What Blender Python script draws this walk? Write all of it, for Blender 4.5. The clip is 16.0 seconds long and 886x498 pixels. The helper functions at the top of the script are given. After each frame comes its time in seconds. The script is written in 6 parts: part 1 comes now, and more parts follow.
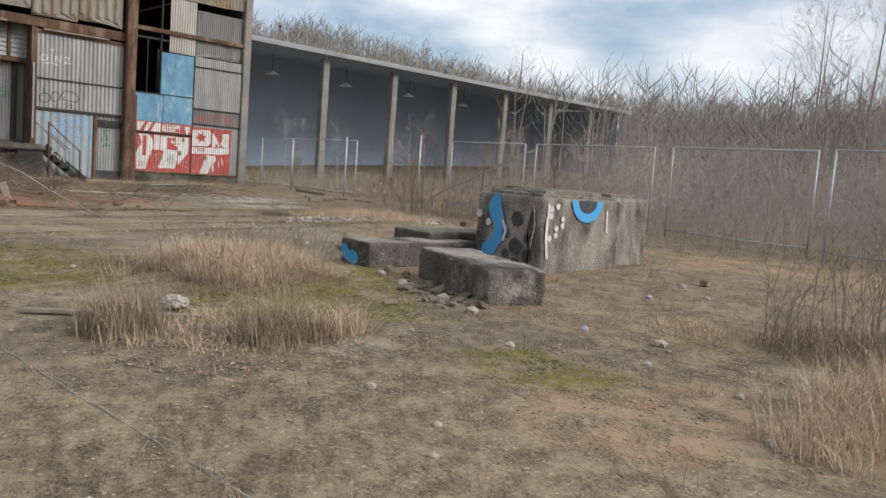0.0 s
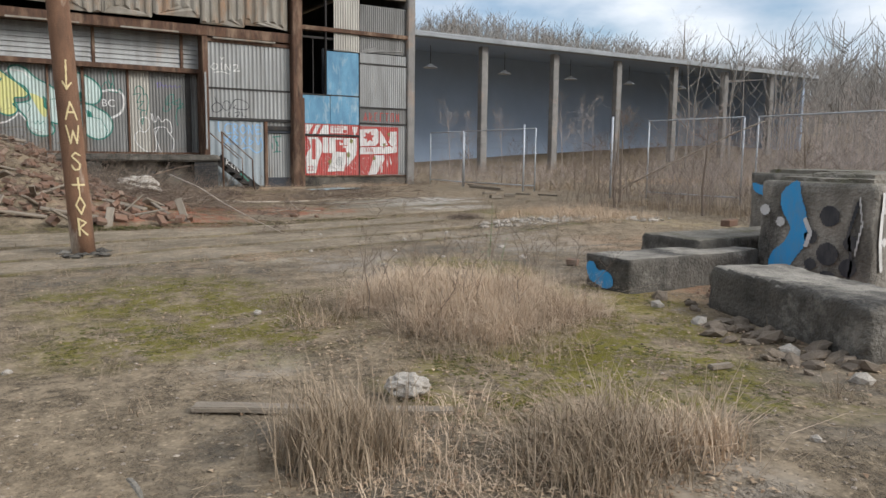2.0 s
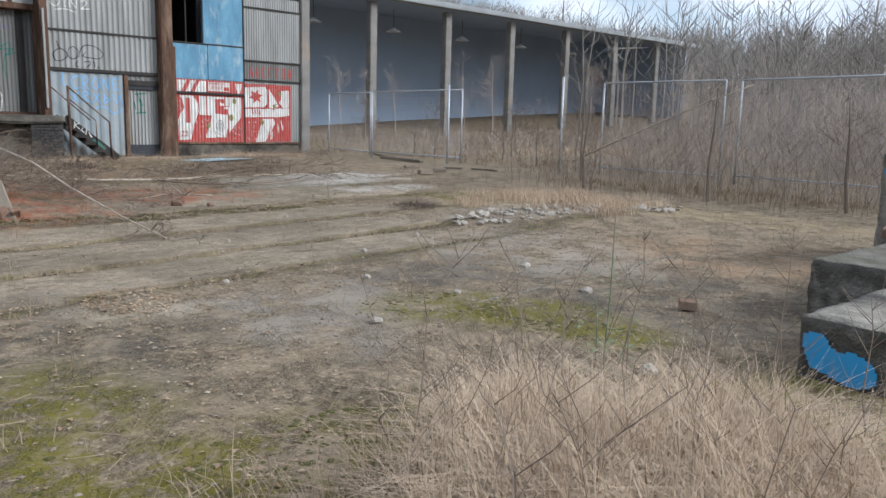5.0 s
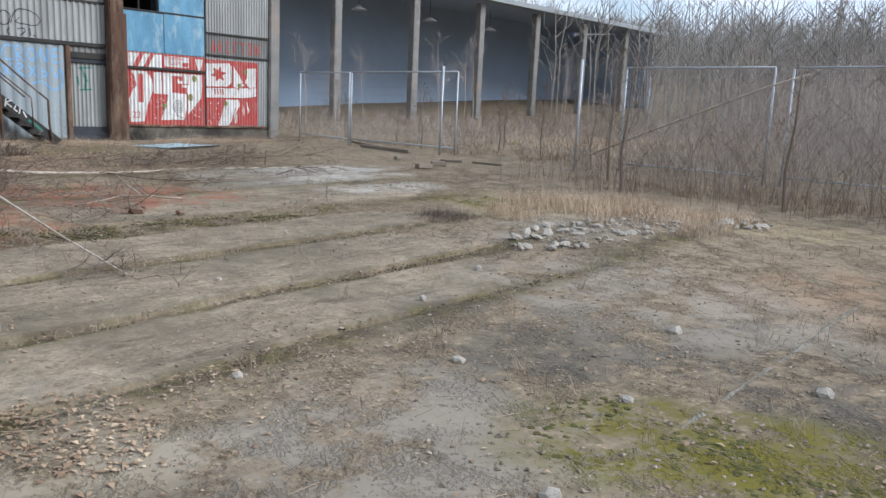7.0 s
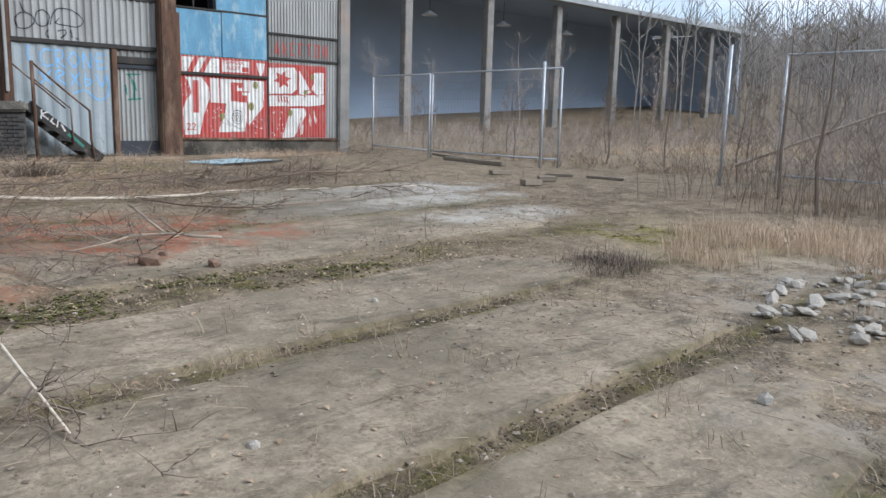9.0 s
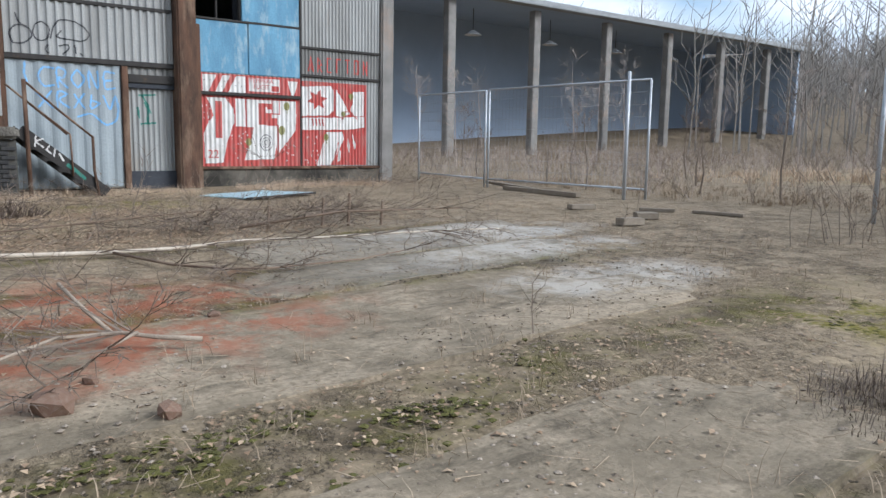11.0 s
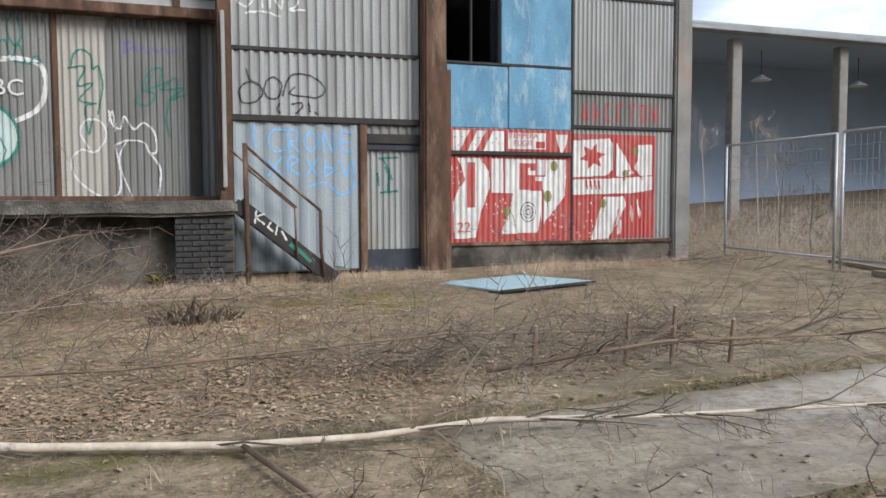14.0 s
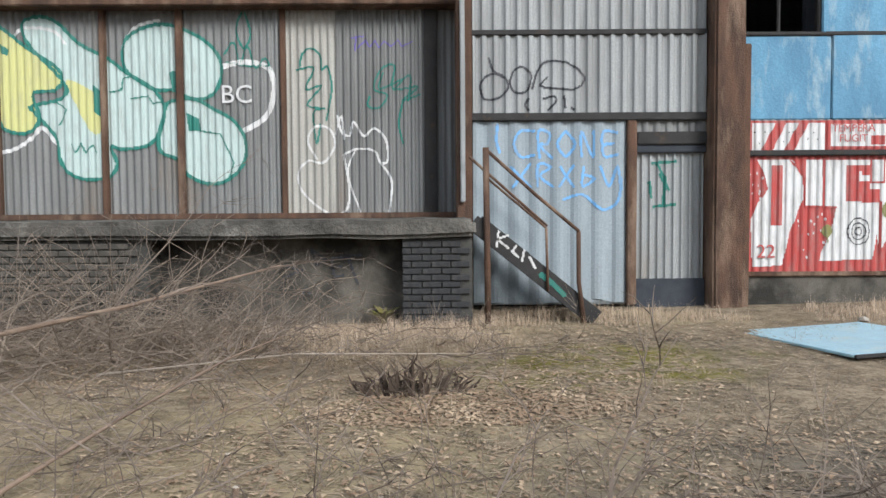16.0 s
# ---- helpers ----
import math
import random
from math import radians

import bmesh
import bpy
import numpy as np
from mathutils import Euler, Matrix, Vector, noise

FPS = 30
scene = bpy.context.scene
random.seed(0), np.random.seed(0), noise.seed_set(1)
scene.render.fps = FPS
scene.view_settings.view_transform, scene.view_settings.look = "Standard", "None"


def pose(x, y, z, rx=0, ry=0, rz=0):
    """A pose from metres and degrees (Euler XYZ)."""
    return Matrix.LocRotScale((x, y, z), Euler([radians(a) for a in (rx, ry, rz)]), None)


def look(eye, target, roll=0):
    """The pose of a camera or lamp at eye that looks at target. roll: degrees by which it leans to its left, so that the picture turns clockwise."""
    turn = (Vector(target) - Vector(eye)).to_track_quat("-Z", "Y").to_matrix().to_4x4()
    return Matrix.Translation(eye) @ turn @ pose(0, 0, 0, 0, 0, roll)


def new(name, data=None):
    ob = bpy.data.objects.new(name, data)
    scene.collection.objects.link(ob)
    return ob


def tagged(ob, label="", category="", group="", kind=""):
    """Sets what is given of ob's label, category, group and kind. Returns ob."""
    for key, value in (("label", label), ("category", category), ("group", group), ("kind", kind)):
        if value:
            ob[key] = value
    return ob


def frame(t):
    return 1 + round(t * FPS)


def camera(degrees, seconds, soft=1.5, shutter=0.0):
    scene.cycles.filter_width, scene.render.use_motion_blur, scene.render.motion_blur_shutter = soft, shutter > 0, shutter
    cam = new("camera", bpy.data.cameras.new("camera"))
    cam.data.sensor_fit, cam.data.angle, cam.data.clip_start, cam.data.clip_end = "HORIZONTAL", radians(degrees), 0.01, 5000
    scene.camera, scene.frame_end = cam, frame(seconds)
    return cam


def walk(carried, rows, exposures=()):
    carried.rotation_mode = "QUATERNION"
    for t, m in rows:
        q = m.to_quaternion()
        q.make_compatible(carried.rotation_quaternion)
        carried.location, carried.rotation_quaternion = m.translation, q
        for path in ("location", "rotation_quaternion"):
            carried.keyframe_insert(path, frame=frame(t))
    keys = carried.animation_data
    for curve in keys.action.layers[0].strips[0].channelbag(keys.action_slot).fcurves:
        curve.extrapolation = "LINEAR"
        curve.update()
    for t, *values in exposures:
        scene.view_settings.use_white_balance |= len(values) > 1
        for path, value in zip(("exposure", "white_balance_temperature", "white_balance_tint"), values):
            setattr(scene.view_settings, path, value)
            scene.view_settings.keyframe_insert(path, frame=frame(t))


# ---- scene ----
cam = camera(60.5, 16.0)
PATH = [
    (0, (-0.428, 0.589, 1.363), (-1.864, 1.966, 1.166), 4.4),
    (0.5, (-0.99, 0.877, 1.402), (-2.487, 2.189, 1.211), 2.2),
    (1, (-1.656, 1.032, 1.401), (-3.207, 2.273, 1.171), 1.5),
    (1.5, (-2.324, 1.219, 1.374), (-3.958, 2.346, 1.133), 1.0),
    (2, (-2.972, 1.344, 1.364), (-4.653, 2.401, 1.121), 0.7),
    (2.5, (-3.612, 1.502, 1.38), (-5.289, 2.565, 1.139), 0.9),
    (3, (-4.265, 1.668, 1.423), (-5.917, 2.77, 1.184), 1.2),
    (3.5, (-4.98, 1.903, 1.346), (-6.566, 3.1, 1.121), 2.5),
    (4, (-5.66, 2.265, 1.358), (-7.208, 3.506, 1.105), 1.6),
    (4.2, (-5.91, 2.353, 1.362), (-7.443, 3.61, 1.097), 1.4),
    (6.3, (-8.42, 2.912, 1.399), (-9.796, 4.308, 1.003), 2.5),
    (6.5, (-8.653, 3.035, 1.415), (-10.022, 4.44, 1.026), 2.6),
    (7, (-9.302, 3.389, 1.39), (-10.676, 4.796, 1.027), 2.7),
    (7.5, (-9.956, 3.789, 1.344), (-11.411, 5.117, 0.997), 2.2),
    (8, (-10.618, 4.152, 1.302), (-12.136, 5.41, 0.96), 1.8),
    (10.3, (-13.526, 5.933, 1.166), (-14.984, 7.261, 0.829), 1.4),
    (10.5, (-13.744, 6.036, 1.189), (-15.215, 7.35, 0.858), 1.3),
    (11, (-14.23, 6.343, 1.191), (-15.794, 7.557, 0.911), 1.0),
    (11.5, (-14.783, 6.576, 1.19), (-16.429, 7.686, 0.95), 0.7),
    (12, (-15.367, 6.823, 1.194), (-17.058, 7.87, 0.99), 0.3),
    (12.5, (-15.958, 7.135, 1.22), (-17.663, 8.166, 1.048), 0.3),
    (13, (-16.569, 7.405, 1.221), (-18.291, 8.412, 1.081), 0.5),
    (13.5, (-17.133, 7.719, 1.201), (-18.945, 8.556, 1.077), 0.1),
    (14, (-17.72, 7.881, 1.273), (-19.612, 8.517, 1.15), -0.2),
    (14.5, (-18.264, 8.041, 1.324), (-20.209, 8.491, 1.194), -0.5),
    (15, (-18.873, 8.106, 1.347), (-20.858, 8.326, 1.236), -0.3),
    (15.5, (-19.45, 8.076, 1.38), (-21.444, 8.19, 1.273), -0.3),
    (16, (-20.077, 8.083, 1.388), (-22.074, 8.103, 1.289), -0.4),
]
walk(cam, [(t, look(eye, target, roll)) for t, eye, target, roll in PATH], [(0, 0.63, 6400, 10), (3.5, 0.73, 6000, 9), (7, 0.86, 5700, 8), (11, 0.9, 5700, 8), (14, 0.84, 6050, 9), (16, 0.98, 5900, 8)])

# ---- light ----
world = bpy.data.worlds.new("sky")
scene.world = world
world.use_nodes = True
wt = world.node_tree
wt.nodes.clear()
w_out = wt.nodes.new("ShaderNodeOutputWorld")
w_bg = wt.nodes.new("ShaderNodeBackground")
w_sky = wt.nodes.new("ShaderNodeTexSky")
w_sky.sky_type, w_sky.sun_disc = "NISHITA", False
SUN_AZ, SUN_EL = -55.0, 34.0        # degrees: azimuth from +y towards -x, elevation
w_sky.sun_elevation, w_sky.sun_rotation = radians(SUN_EL), radians(-SUN_AZ)
w_sky.dust_density, w_sky.air_density = 2.0, 1.0
w_co = wt.nodes.new("ShaderNodeTexCoord")
w_map = wt.nodes.new("ShaderNodeMapping")
w_map.inputs["Scale"].default_value = (1.6, 1.6, 4.2)
w_no = wt.nodes.new("ShaderNodeTexNoise")
w_no.inputs["Scale"].default_value, w_no.inputs["Detail"].default_value, w_no.inputs["Roughness"].default_value = 1.5, 7, 0.55
w_ra = wt.nodes.new("ShaderNodeValToRGB")
w_ra.color_ramp.elements[0].position, w_ra.color_ramp.elements[1].position = 0.36, 0.52
w_n2 = wt.nodes.new("ShaderNodeTexNoise")
w_n2.inputs["Scale"].default_value, w_n2.inputs["Detail"].default_value = 3.1, 5
w_r2 = wt.nodes.new("ShaderNodeValToRGB")
w_r2.color_ramp.elements[0].position, w_r2.color_ramp.elements[1].position = 0.32, 0.62
w_r2.color_ramp.elements[0].color, w_r2.color_ramp.elements[1].color = (4.3, 4.7, 5.3, 1), (6.1, 6.3, 6.55, 1)
w_mix = wt.nodes.new("ShaderNodeMix")
w_mix.data_type = "RGBA"
wt.links.new(w_co.outputs["Generated"], w_map.inputs["Vector"])
wt.links.new(w_map.outputs["Vector"], w_no.inputs["Vector"])
wt.links.new(w_map.outputs["Vector"], w_n2.inputs["Vector"])
wt.links.new(w_no.outputs["Fac"], w_ra.inputs["Fac"])
wt.links.new(w_n2.outputs["Fac"], w_r2.inputs["Fac"])
wt.links.new(w_ra.outputs["Color"], w_mix.inputs["Factor"])
wt.links.new(w_sky.outputs["Color"], w_mix.inputs["A"])
wt.links.new(w_r2.outputs["Color"], w_mix.inputs["B"])
wt.links.new(w_mix.outputs["Result"], w_bg.inputs["Color"])
wt.links.new(w_bg.outputs["Background"], w_out.inputs["Surface"])
w_bg.inputs["Strength"].default_value = 0.1
sun = new("sun", bpy.data.lights.new("sun", "SUN"))
sun.data.energy, sun.data.angle, sun.data.color = 2.0, radians(25), (1.0, 0.97, 0.93)
sun_way = Vector((-math.sin(radians(SUN_AZ)) * math.cos(radians(SUN_EL)), math.cos(radians(SUN_AZ)) * math.cos(radians(SUN_EL)), math.sin(radians(SUN_EL))))
sun.matrix_world = look(sun_way * 50, (0, 0, 0))

# ---- materials ----
def nodes_of(name):
    m = bpy.data.materials.new(name)
    m.use_nodes = True
    return m, m.node_tree, m.node_tree.nodes["Principled BSDF"]


def noise_fac(nt, vec, scale, detail=5, lo=0.35, hi=0.65, rough=0.6, stretch=(1, 1, 1)):
    mp = nt.nodes.new("ShaderNodeMapping")
    mp.inputs["Scale"].default_value = stretch
    nt.links.new(vec, mp.inputs["Vector"])
    n = nt.nodes.new("ShaderNodeTexNoise")
    n.inputs["Scale"].default_value, n.inputs["Detail"].default_value, n.inputs["Roughness"].default_value = scale, detail, rough
    nt.links.new(mp.outputs["Vector"], n.inputs["Vector"])
    r = nt.nodes.new("ShaderNodeMapRange")
    r.inputs["From Min"].default_value, r.inputs["From Max"].default_value = lo, hi
    nt.links.new(n.outputs["Fac"], r.inputs["Value"])
    return r.outputs["Result"]


def mixed(nt, fac, a, b):
    mx = nt.nodes.new("ShaderNodeMix")
    mx.data_type = "RGBA"
    for key, val in (("Factor", fac), ("A", a), ("B", b)):
        if isinstance(val, (int, float)):
            mx.inputs[key].default_value = val
        elif isinstance(val, tuple):
            mx.inputs[key].default_value = (*val, 1)
        else:
            nt.links.new(val, mx.inputs[key])
    return mx.outputs["Result"]


def scaled(nt, a, b, op="MULTIPLY"):
    n = nt.nodes.new("ShaderNodeMath")
    n.operation, n.use_clamp = op, op != "SUBTRACT"
    for k, val in enumerate((a, b)):
        if isinstance(val, (int, float)):
            n.inputs[k].default_value = val
        else:
            nt.links.new(val, n.inputs[k])
    return n.outputs["Value"]


def surface(name, base, dark, stain=None, stain_at=(0.55, 0.7), stain_scale=1.5, scale=6.0, rough=0.8, metal=0.0, bump=0.3, grain=60.0, stretch=(1, 1, 1), island=0.0, each=0.0, spec=0.3):
    """Two-tone grain, larger stains and a fine relief; island and each vary loose pieces and single objects."""
    m, nt, b = nodes_of(name)
    co = nt.nodes.new("ShaderNodeTexCoord").outputs["Object"]
    col = mixed(nt, noise_fac(nt, co, scale, stretch=stretch), base, dark)
    fine = noise_fac(nt, co, grain, 3, 0.3, 0.7)
    col = mixed(nt, scaled(nt, fine, 0.45), col, tuple(c * 0.55 for c in base))
    if stain:
        col = mixed(nt, noise_fac(nt, co, stain_scale, 6, *stain_at, 0.65, stretch), col, stain)
    for amount, node, out in ((island, "ShaderNodeNewGeometry", "Random Per Island"), (each, "ShaderNodeObjectInfo", "Random")):
        if amount:
            rnd = nt.nodes.new(node).outputs[out]
            col = mixed(nt, scaled(nt, rnd, amount), col, dark)
    nt.links.new(col, b.inputs["Base Color"])
    b.inputs["Roughness"].default_value, b.inputs["Metallic"].default_value = rough, metal
    b.inputs["Specular IOR Level"].default_value = spec
    if bump:
        bp = nt.nodes.new("ShaderNodeBump")
        bp.inputs["Strength"].default_value, bp.inputs["Distance"].default_value = bump, 0.02
        nt.links.new(fine, bp.inputs["Height"])
        nt.links.new(bp.outputs["Normal"], b.inputs["Normal"])
    return m


def ellipse_mask(nt, pos, cx, cy, rx, ry, wobble):
    """1 inside an uneven oval patch of the ground."""
    mp = nt.nodes.new("ShaderNodeMapping")
    mp.vector_type = "TEXTURE"
    mp.inputs["Location"].default_value, mp.inputs["Scale"].default_value = (cx, cy, 0), (rx, ry, 1e4)
    nt.links.new(pos, mp.inputs["Vector"])
    ln = nt.nodes.new("ShaderNodeVectorMath")
    ln.operation = "LENGTH"
    nt.links.new(mp.outputs["Vector"], ln.inputs[0])
    d = scaled(nt, ln.outputs["Value"], wobble, "SUBTRACT")
    r = nt.nodes.new("ShaderNodeMapRange")
    r.inputs["From Min"].default_value, r.inputs["From Max"].default_value = 0.85, 0.35
    nt.links.new(d, r.inputs["Value"])
    return r.outputs["Result"]


MOSS = ((-8.6, 3.2, 1.2, 0.8), (-8.6, 2.2, 0.8, 0.7), (-10.3, 2.8, 1.2, 1.1), (-9.2, 4.0, 0.6, 0.9), (-7.9, 6.1, 1.0, 0.8), (-6.9, 5.4, 1.1, 0.8), (-6.0, 4.9, 1.0, 0.7), (-6.4, 4.0, 0.9, 0.7), (-3.6, 4.7, 0.7, 0.5), (-10.7, 6.1, 0.7, 0.6), (-10.0, 6.4, 0.8, 0.5), (-16.3, 11.2, 0.8, 0.6), (-26.2, 9.4, 1.0, 1.4))
RED = ((-18.9, 7.4, 1.4, 1.5), (-17.6, 4.4, 1.6, 1.6), (-7.3, 8.0, 1.0, 0.9), (-19.6, 5.4, 1.5, 1.4))
TAN = ((-2.6, 4.5, 0.9, 0.9), (-7.4, 12.6, 2.6, 1.2), (-4.6, 13.6, 2.6, 1.6), (-10.4, 9.6, 1.6, 1.2), (-7.6, 7.2, 0.8, 1.3))
# sky reflection on the wet slabs, put into the colour as pale ovals
SKY_SHEEN = ((-18.1, 11.0, 0.6, 1.2), (-19.5, 11.6, 0.6, 1.5), (-20.7, 12.0, 0.8, 1.6))
PALE = ((-14.0, 10.3, 0.9, 1.5), (-12.0, 8.2, 1.6, 1.2), (-7.6, 2.85, 0.45, 0.4), (-4.8, 3.95, 0.4, 0.35), (-11.2, 5.4, 1.0, 0.9), (-12.3, 4.4, 0.7, 0.6))
DAMP = ((-11.6, 3.4, 1.5, 2.2), (-11.0, 6.6, 1.2, 1.5), (-12.0, 7.0, 1.3, 1.0), (-9.4, 7.6, 1.6, 1.4), (-5.6, 2.6, 1.4, 0.8), (-5.0, 5.2, 2.0, 0.8), (-23.4, 9.6, 1.0, 2.2))
STRAW = ((-24.3, 7.2, 1.6, 2.4), (-27.4, 6.0, 1.0, 3.4), (-15.3, 11.6, 1.6, 1.6), (-22.0, 27.0, 4.0, 4.5), (-3.6, 7.0, 1.1, 0.7), (-28.6, 9.6, 1.0, 2.5), (-12.5, 12.4, 2.5, 0.8), (-12.2, 4.4, 0.6, 0.5))
# soil-filled joints between the concrete strips: place across the strips, half width
JOINTS = ((-12.72, 0.14), (-13.78, 0.1), (-15.13, 0.11), (-16.66, 0.27), (-18.76, 0.2), (-19.78, 0.11), (-21.34, 0.14))
SKEW = 0.06


def band_mask(nt, pos, centre, half, wobble):
    """1 along an uneven joint that runs with the strips."""
    dot = nt.nodes.new("ShaderNodeVectorMath")
    dot.operation = "DOT_PRODUCT"
    dot.inputs[1].default_value = (1, SKEW, 0)
    nt.links.new(pos, dot.inputs[0])
    d = scaled(nt, scaled(nt, dot.outputs["Value"], centre + 8 * SKEW, "SUBTRACT"), wobble, "SUBTRACT")
    r = nt.nodes.new("ShaderNodeMapRange")
    r.inputs["From Min"].default_value, r.inputs["From Max"].default_value = half * 1.7, half * 0.3
    nt.links.new(scaled(nt, d, 0, "ABSOLUTE"), r.inputs["Value"])
    return r.outputs["Result"]


def ground_material(name, base, dark, light, patches=True):
    m, nt, b = nodes_of(name)
    co = nt.nodes.new("ShaderNodeTexCoord").outputs["Object"]
    big = noise_fac(nt, co, 0.45, 7, 0.42, 0.58, 0.68)
    mid = noise_fac(nt, co, 3.3, 7, 0.42, 0.6, 0.7)
    fine = noise_fac(nt, co, 38, 4, 0.3, 0.7)
    tiny = noise_fac(nt, co, 140, 2, 0.35, 0.65)
    col = mixed(nt, big, base, dark)
    col = mixed(nt, scaled(nt, mid, 0.5), col, light)
    col = mixed(nt, scaled(nt, fine, 0.8), col, tuple(c * 0.45 for c in dark))
    clod = noise_fac(nt, co, 13, 5, 0.42, 0.62, 0.7)
    col = mixed(nt, scaled(nt, clod, 0.5), col, light)
    col = mixed(nt, scaled(nt, tiny, 0.3), col, light)
    vo = nt.nodes.new("ShaderNodeTexVoronoi")
    vo.inputs["Scale"].default_value = 34
    nt.links.new(co, vo.inputs["Vector"])
    sep = nt.nodes.new("ShaderNodeSeparateColor")
    nt.links.new(vo.outputs["Color"], sep.inputs["Color"])
    pale = nt.nodes.new("ShaderNodeMapRange")
    pale.inputs["From Min"].default_value, pale.inputs["From Max"].default_value = 0.72, 0.95
    nt.links.new(sep.outputs["Red"], pale.inputs["Value"])
    near = nt.nodes.new("ShaderNodeMapRange")
    near.inputs["From Min"].default_value, near.inputs["From Max"].default_value = 0.45, 0.25
    nt.links.new(vo.outputs["Distance"], near.inputs["Value"])
    pebble = scaled(nt, pale.outputs["Result"], near.outputs["Result"])
    col = mixed(nt, scaled(nt, pebble, 0.25 if patches in ("slab", "wet") else 0.6), col, tuple(c * 1.35 for c in light))
    crumb = nt.nodes.new("ShaderNodeMapRange")
    crumb.inputs["From Min"].default_value, crumb.inputs["From Max"].default_value = 0.7, 0.95
    nt.links.new(sep.outputs["Green"], crumb.inputs["Value"])
    col = mixed(nt, scaled(nt, scaled(nt, crumb.outputs["Result"], near.outputs["Result"]), 0.55), col, tuple(c * 0.4 for c in dark))
    wob = scaled(nt, noise_fac(nt, co, 1.3, 5, 0.25, 0.75), 0.6)
    rough = 0.92
    if patches in ("slab", "wet"):
        soil = noise_fac(nt, co, 0.9, 8, 0.4, 0.6, 0.78)
        col = mixed(nt, scaled(nt, soil, 0.75), col, (0.14, 0.114, 0.078))
        dust = noise_fac(nt, co, 4.5, 7, 0.5, 0.66, 0.8, (1.6, 0.5, 1))
        col = mixed(nt, scaled(nt, dust, 0.75), col, (0.07, 0.056, 0.038))
    if patches:
        for spots, tone, amount in ((DAMP, (0.1, 0.087, 0.07), 0.6), (TAN, (0.33, 0.22, 0.135), 0.75), (STRAW, (0.32, 0.25, 0.14), 0.7), (SKY_SHEEN, (0.42, 0.385, 0.335), 0.7), (PALE, (0.32, 0.275, 0.22), 0.6), (RED, (0.27, 0.092, 0.048), 0.85), (MOSS, (0.135, 0.115, 0.014), 0.95)):
            grit = noise_fac(nt, co, 2.4, 8, 0.43, 0.55, 0.78)
            if spots is MOSS:
                grit = scaled(nt, grit, noise_fac(nt, co, 17, 6, 0.34, 0.52, 0.75))
            for cx, cy, rx, ry in spots:
                f = scaled(nt, scaled(nt, ellipse_mask(nt, co, cx, cy, rx, ry, wob), grit), amount)
                col = mixed(nt, f, col, tone)
        sway = scaled(nt, noise_fac(nt, co, 1.6, 5, 0.2, 0.8), 0.12)
        stop = nt.nodes.new("ShaderNodeSeparateXYZ")
        nt.links.new(co, stop.inputs["Vector"])
        ends = nt.nodes.new("ShaderNodeMapRange")
        ends.inputs["From Min"].default_value, ends.inputs["From Max"].default_value = 13.2, 11.0
        nt.links.new(stop.outputs["Y"], ends.inputs["Value"])
        broken = scaled(nt, noise_fac(nt, co, 2.6, 7, 0.34, 0.56, 0.75), ends.outputs["Result"])
        for centre, half in JOINTS:
            f = scaled(nt, band_mask(nt, co, centre - 0.06, half, sway), broken)
            earth = mixed(nt, noise_fac(nt, co, 5.0, 4, 0.42, 0.6), (0.075, 0.056, 0.033), (0.1, 0.086, 0.022))
            col = mixed(nt, scaled(nt, f, 0.85), col, earth)
    nt.links.new(col, b.inputs["Base Color"])
    if patches == "wet":
        wr = nt.nodes.new("ShaderNodeMapRange")
        wr.inputs["To Min"].default_value, wr.inputs["To Max"].default_value = 0.75, 0.38
        nt.links.new(noise_fac(nt, co, 0.8, 4, 0.45, 0.6), wr.inputs["Value"])
        nt.links.new(wr.outputs["Result"], b.inputs["Roughness"])
    else:
        b.inputs["Roughness"].default_value = rough
    b.inputs["Specular IOR Level"].default_value = 0.4 if patches == "wet" else 0.25
    bp = nt.nodes.new("ShaderNodeBump")
    bp.inputs["Strength"].default_value, bp.inputs["Distance"].default_value = (0.35, 0.012) if patches in ("slab", "wet") else (0.7, 0.03)
    nt.links.new(scaled(nt, fine, mid, "ADD"), bp.inputs["Height"])
    nt.links.new(bp.outputs["Normal"], b.inputs["Normal"])
    return m


M_GROUND = ground_material("trodden_gravel", (0.19, 0.14, 0.088), (0.072, 0.052, 0.032), (0.36, 0.28, 0.185))
M_SLAB = ground_material("dirty_concrete_slab", (0.315, 0.248, 0.17), (0.2, 0.153, 0.1), (0.41, 0.335, 0.24), "slab")
M_WET = ground_material("damp_concrete_slab", (0.285, 0.235, 0.172), (0.185, 0.147, 0.1), (0.39, 0.335, 0.255), "wet")
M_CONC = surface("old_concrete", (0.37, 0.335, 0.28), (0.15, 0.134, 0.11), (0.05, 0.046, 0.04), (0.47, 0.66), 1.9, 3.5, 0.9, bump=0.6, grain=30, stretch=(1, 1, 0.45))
M_CONC_DARK = surface("dark_concrete", (0.14, 0.126, 0.105), (0.05, 0.045, 0.038), (0.29, 0.265, 0.225), (0.57, 0.72), 1.8, 4, 0.92, bump=0.6, grain=30)
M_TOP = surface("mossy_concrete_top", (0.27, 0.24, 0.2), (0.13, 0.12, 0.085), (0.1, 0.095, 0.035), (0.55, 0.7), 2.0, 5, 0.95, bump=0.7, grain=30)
M_SHEET = surface("grey_corrugated_sheet", (0.37, 0.37, 0.355), (0.25, 0.245, 0.23), (0.3, 0.2, 0.12), (0.62, 0.85), 0.9, 3, 0.6, 0.15, 0.15, 40, (1, 1, 0.15))
M_SHEET_WARM = surface("cream_corrugated_sheet", (0.46, 0.435, 0.38), (0.35, 0.325, 0.28), (0.3, 0.2, 0.12), (0.6, 0.85), 0.9, 3, 0.6, 0.1, 0.15, 40, (1, 1, 0.15))
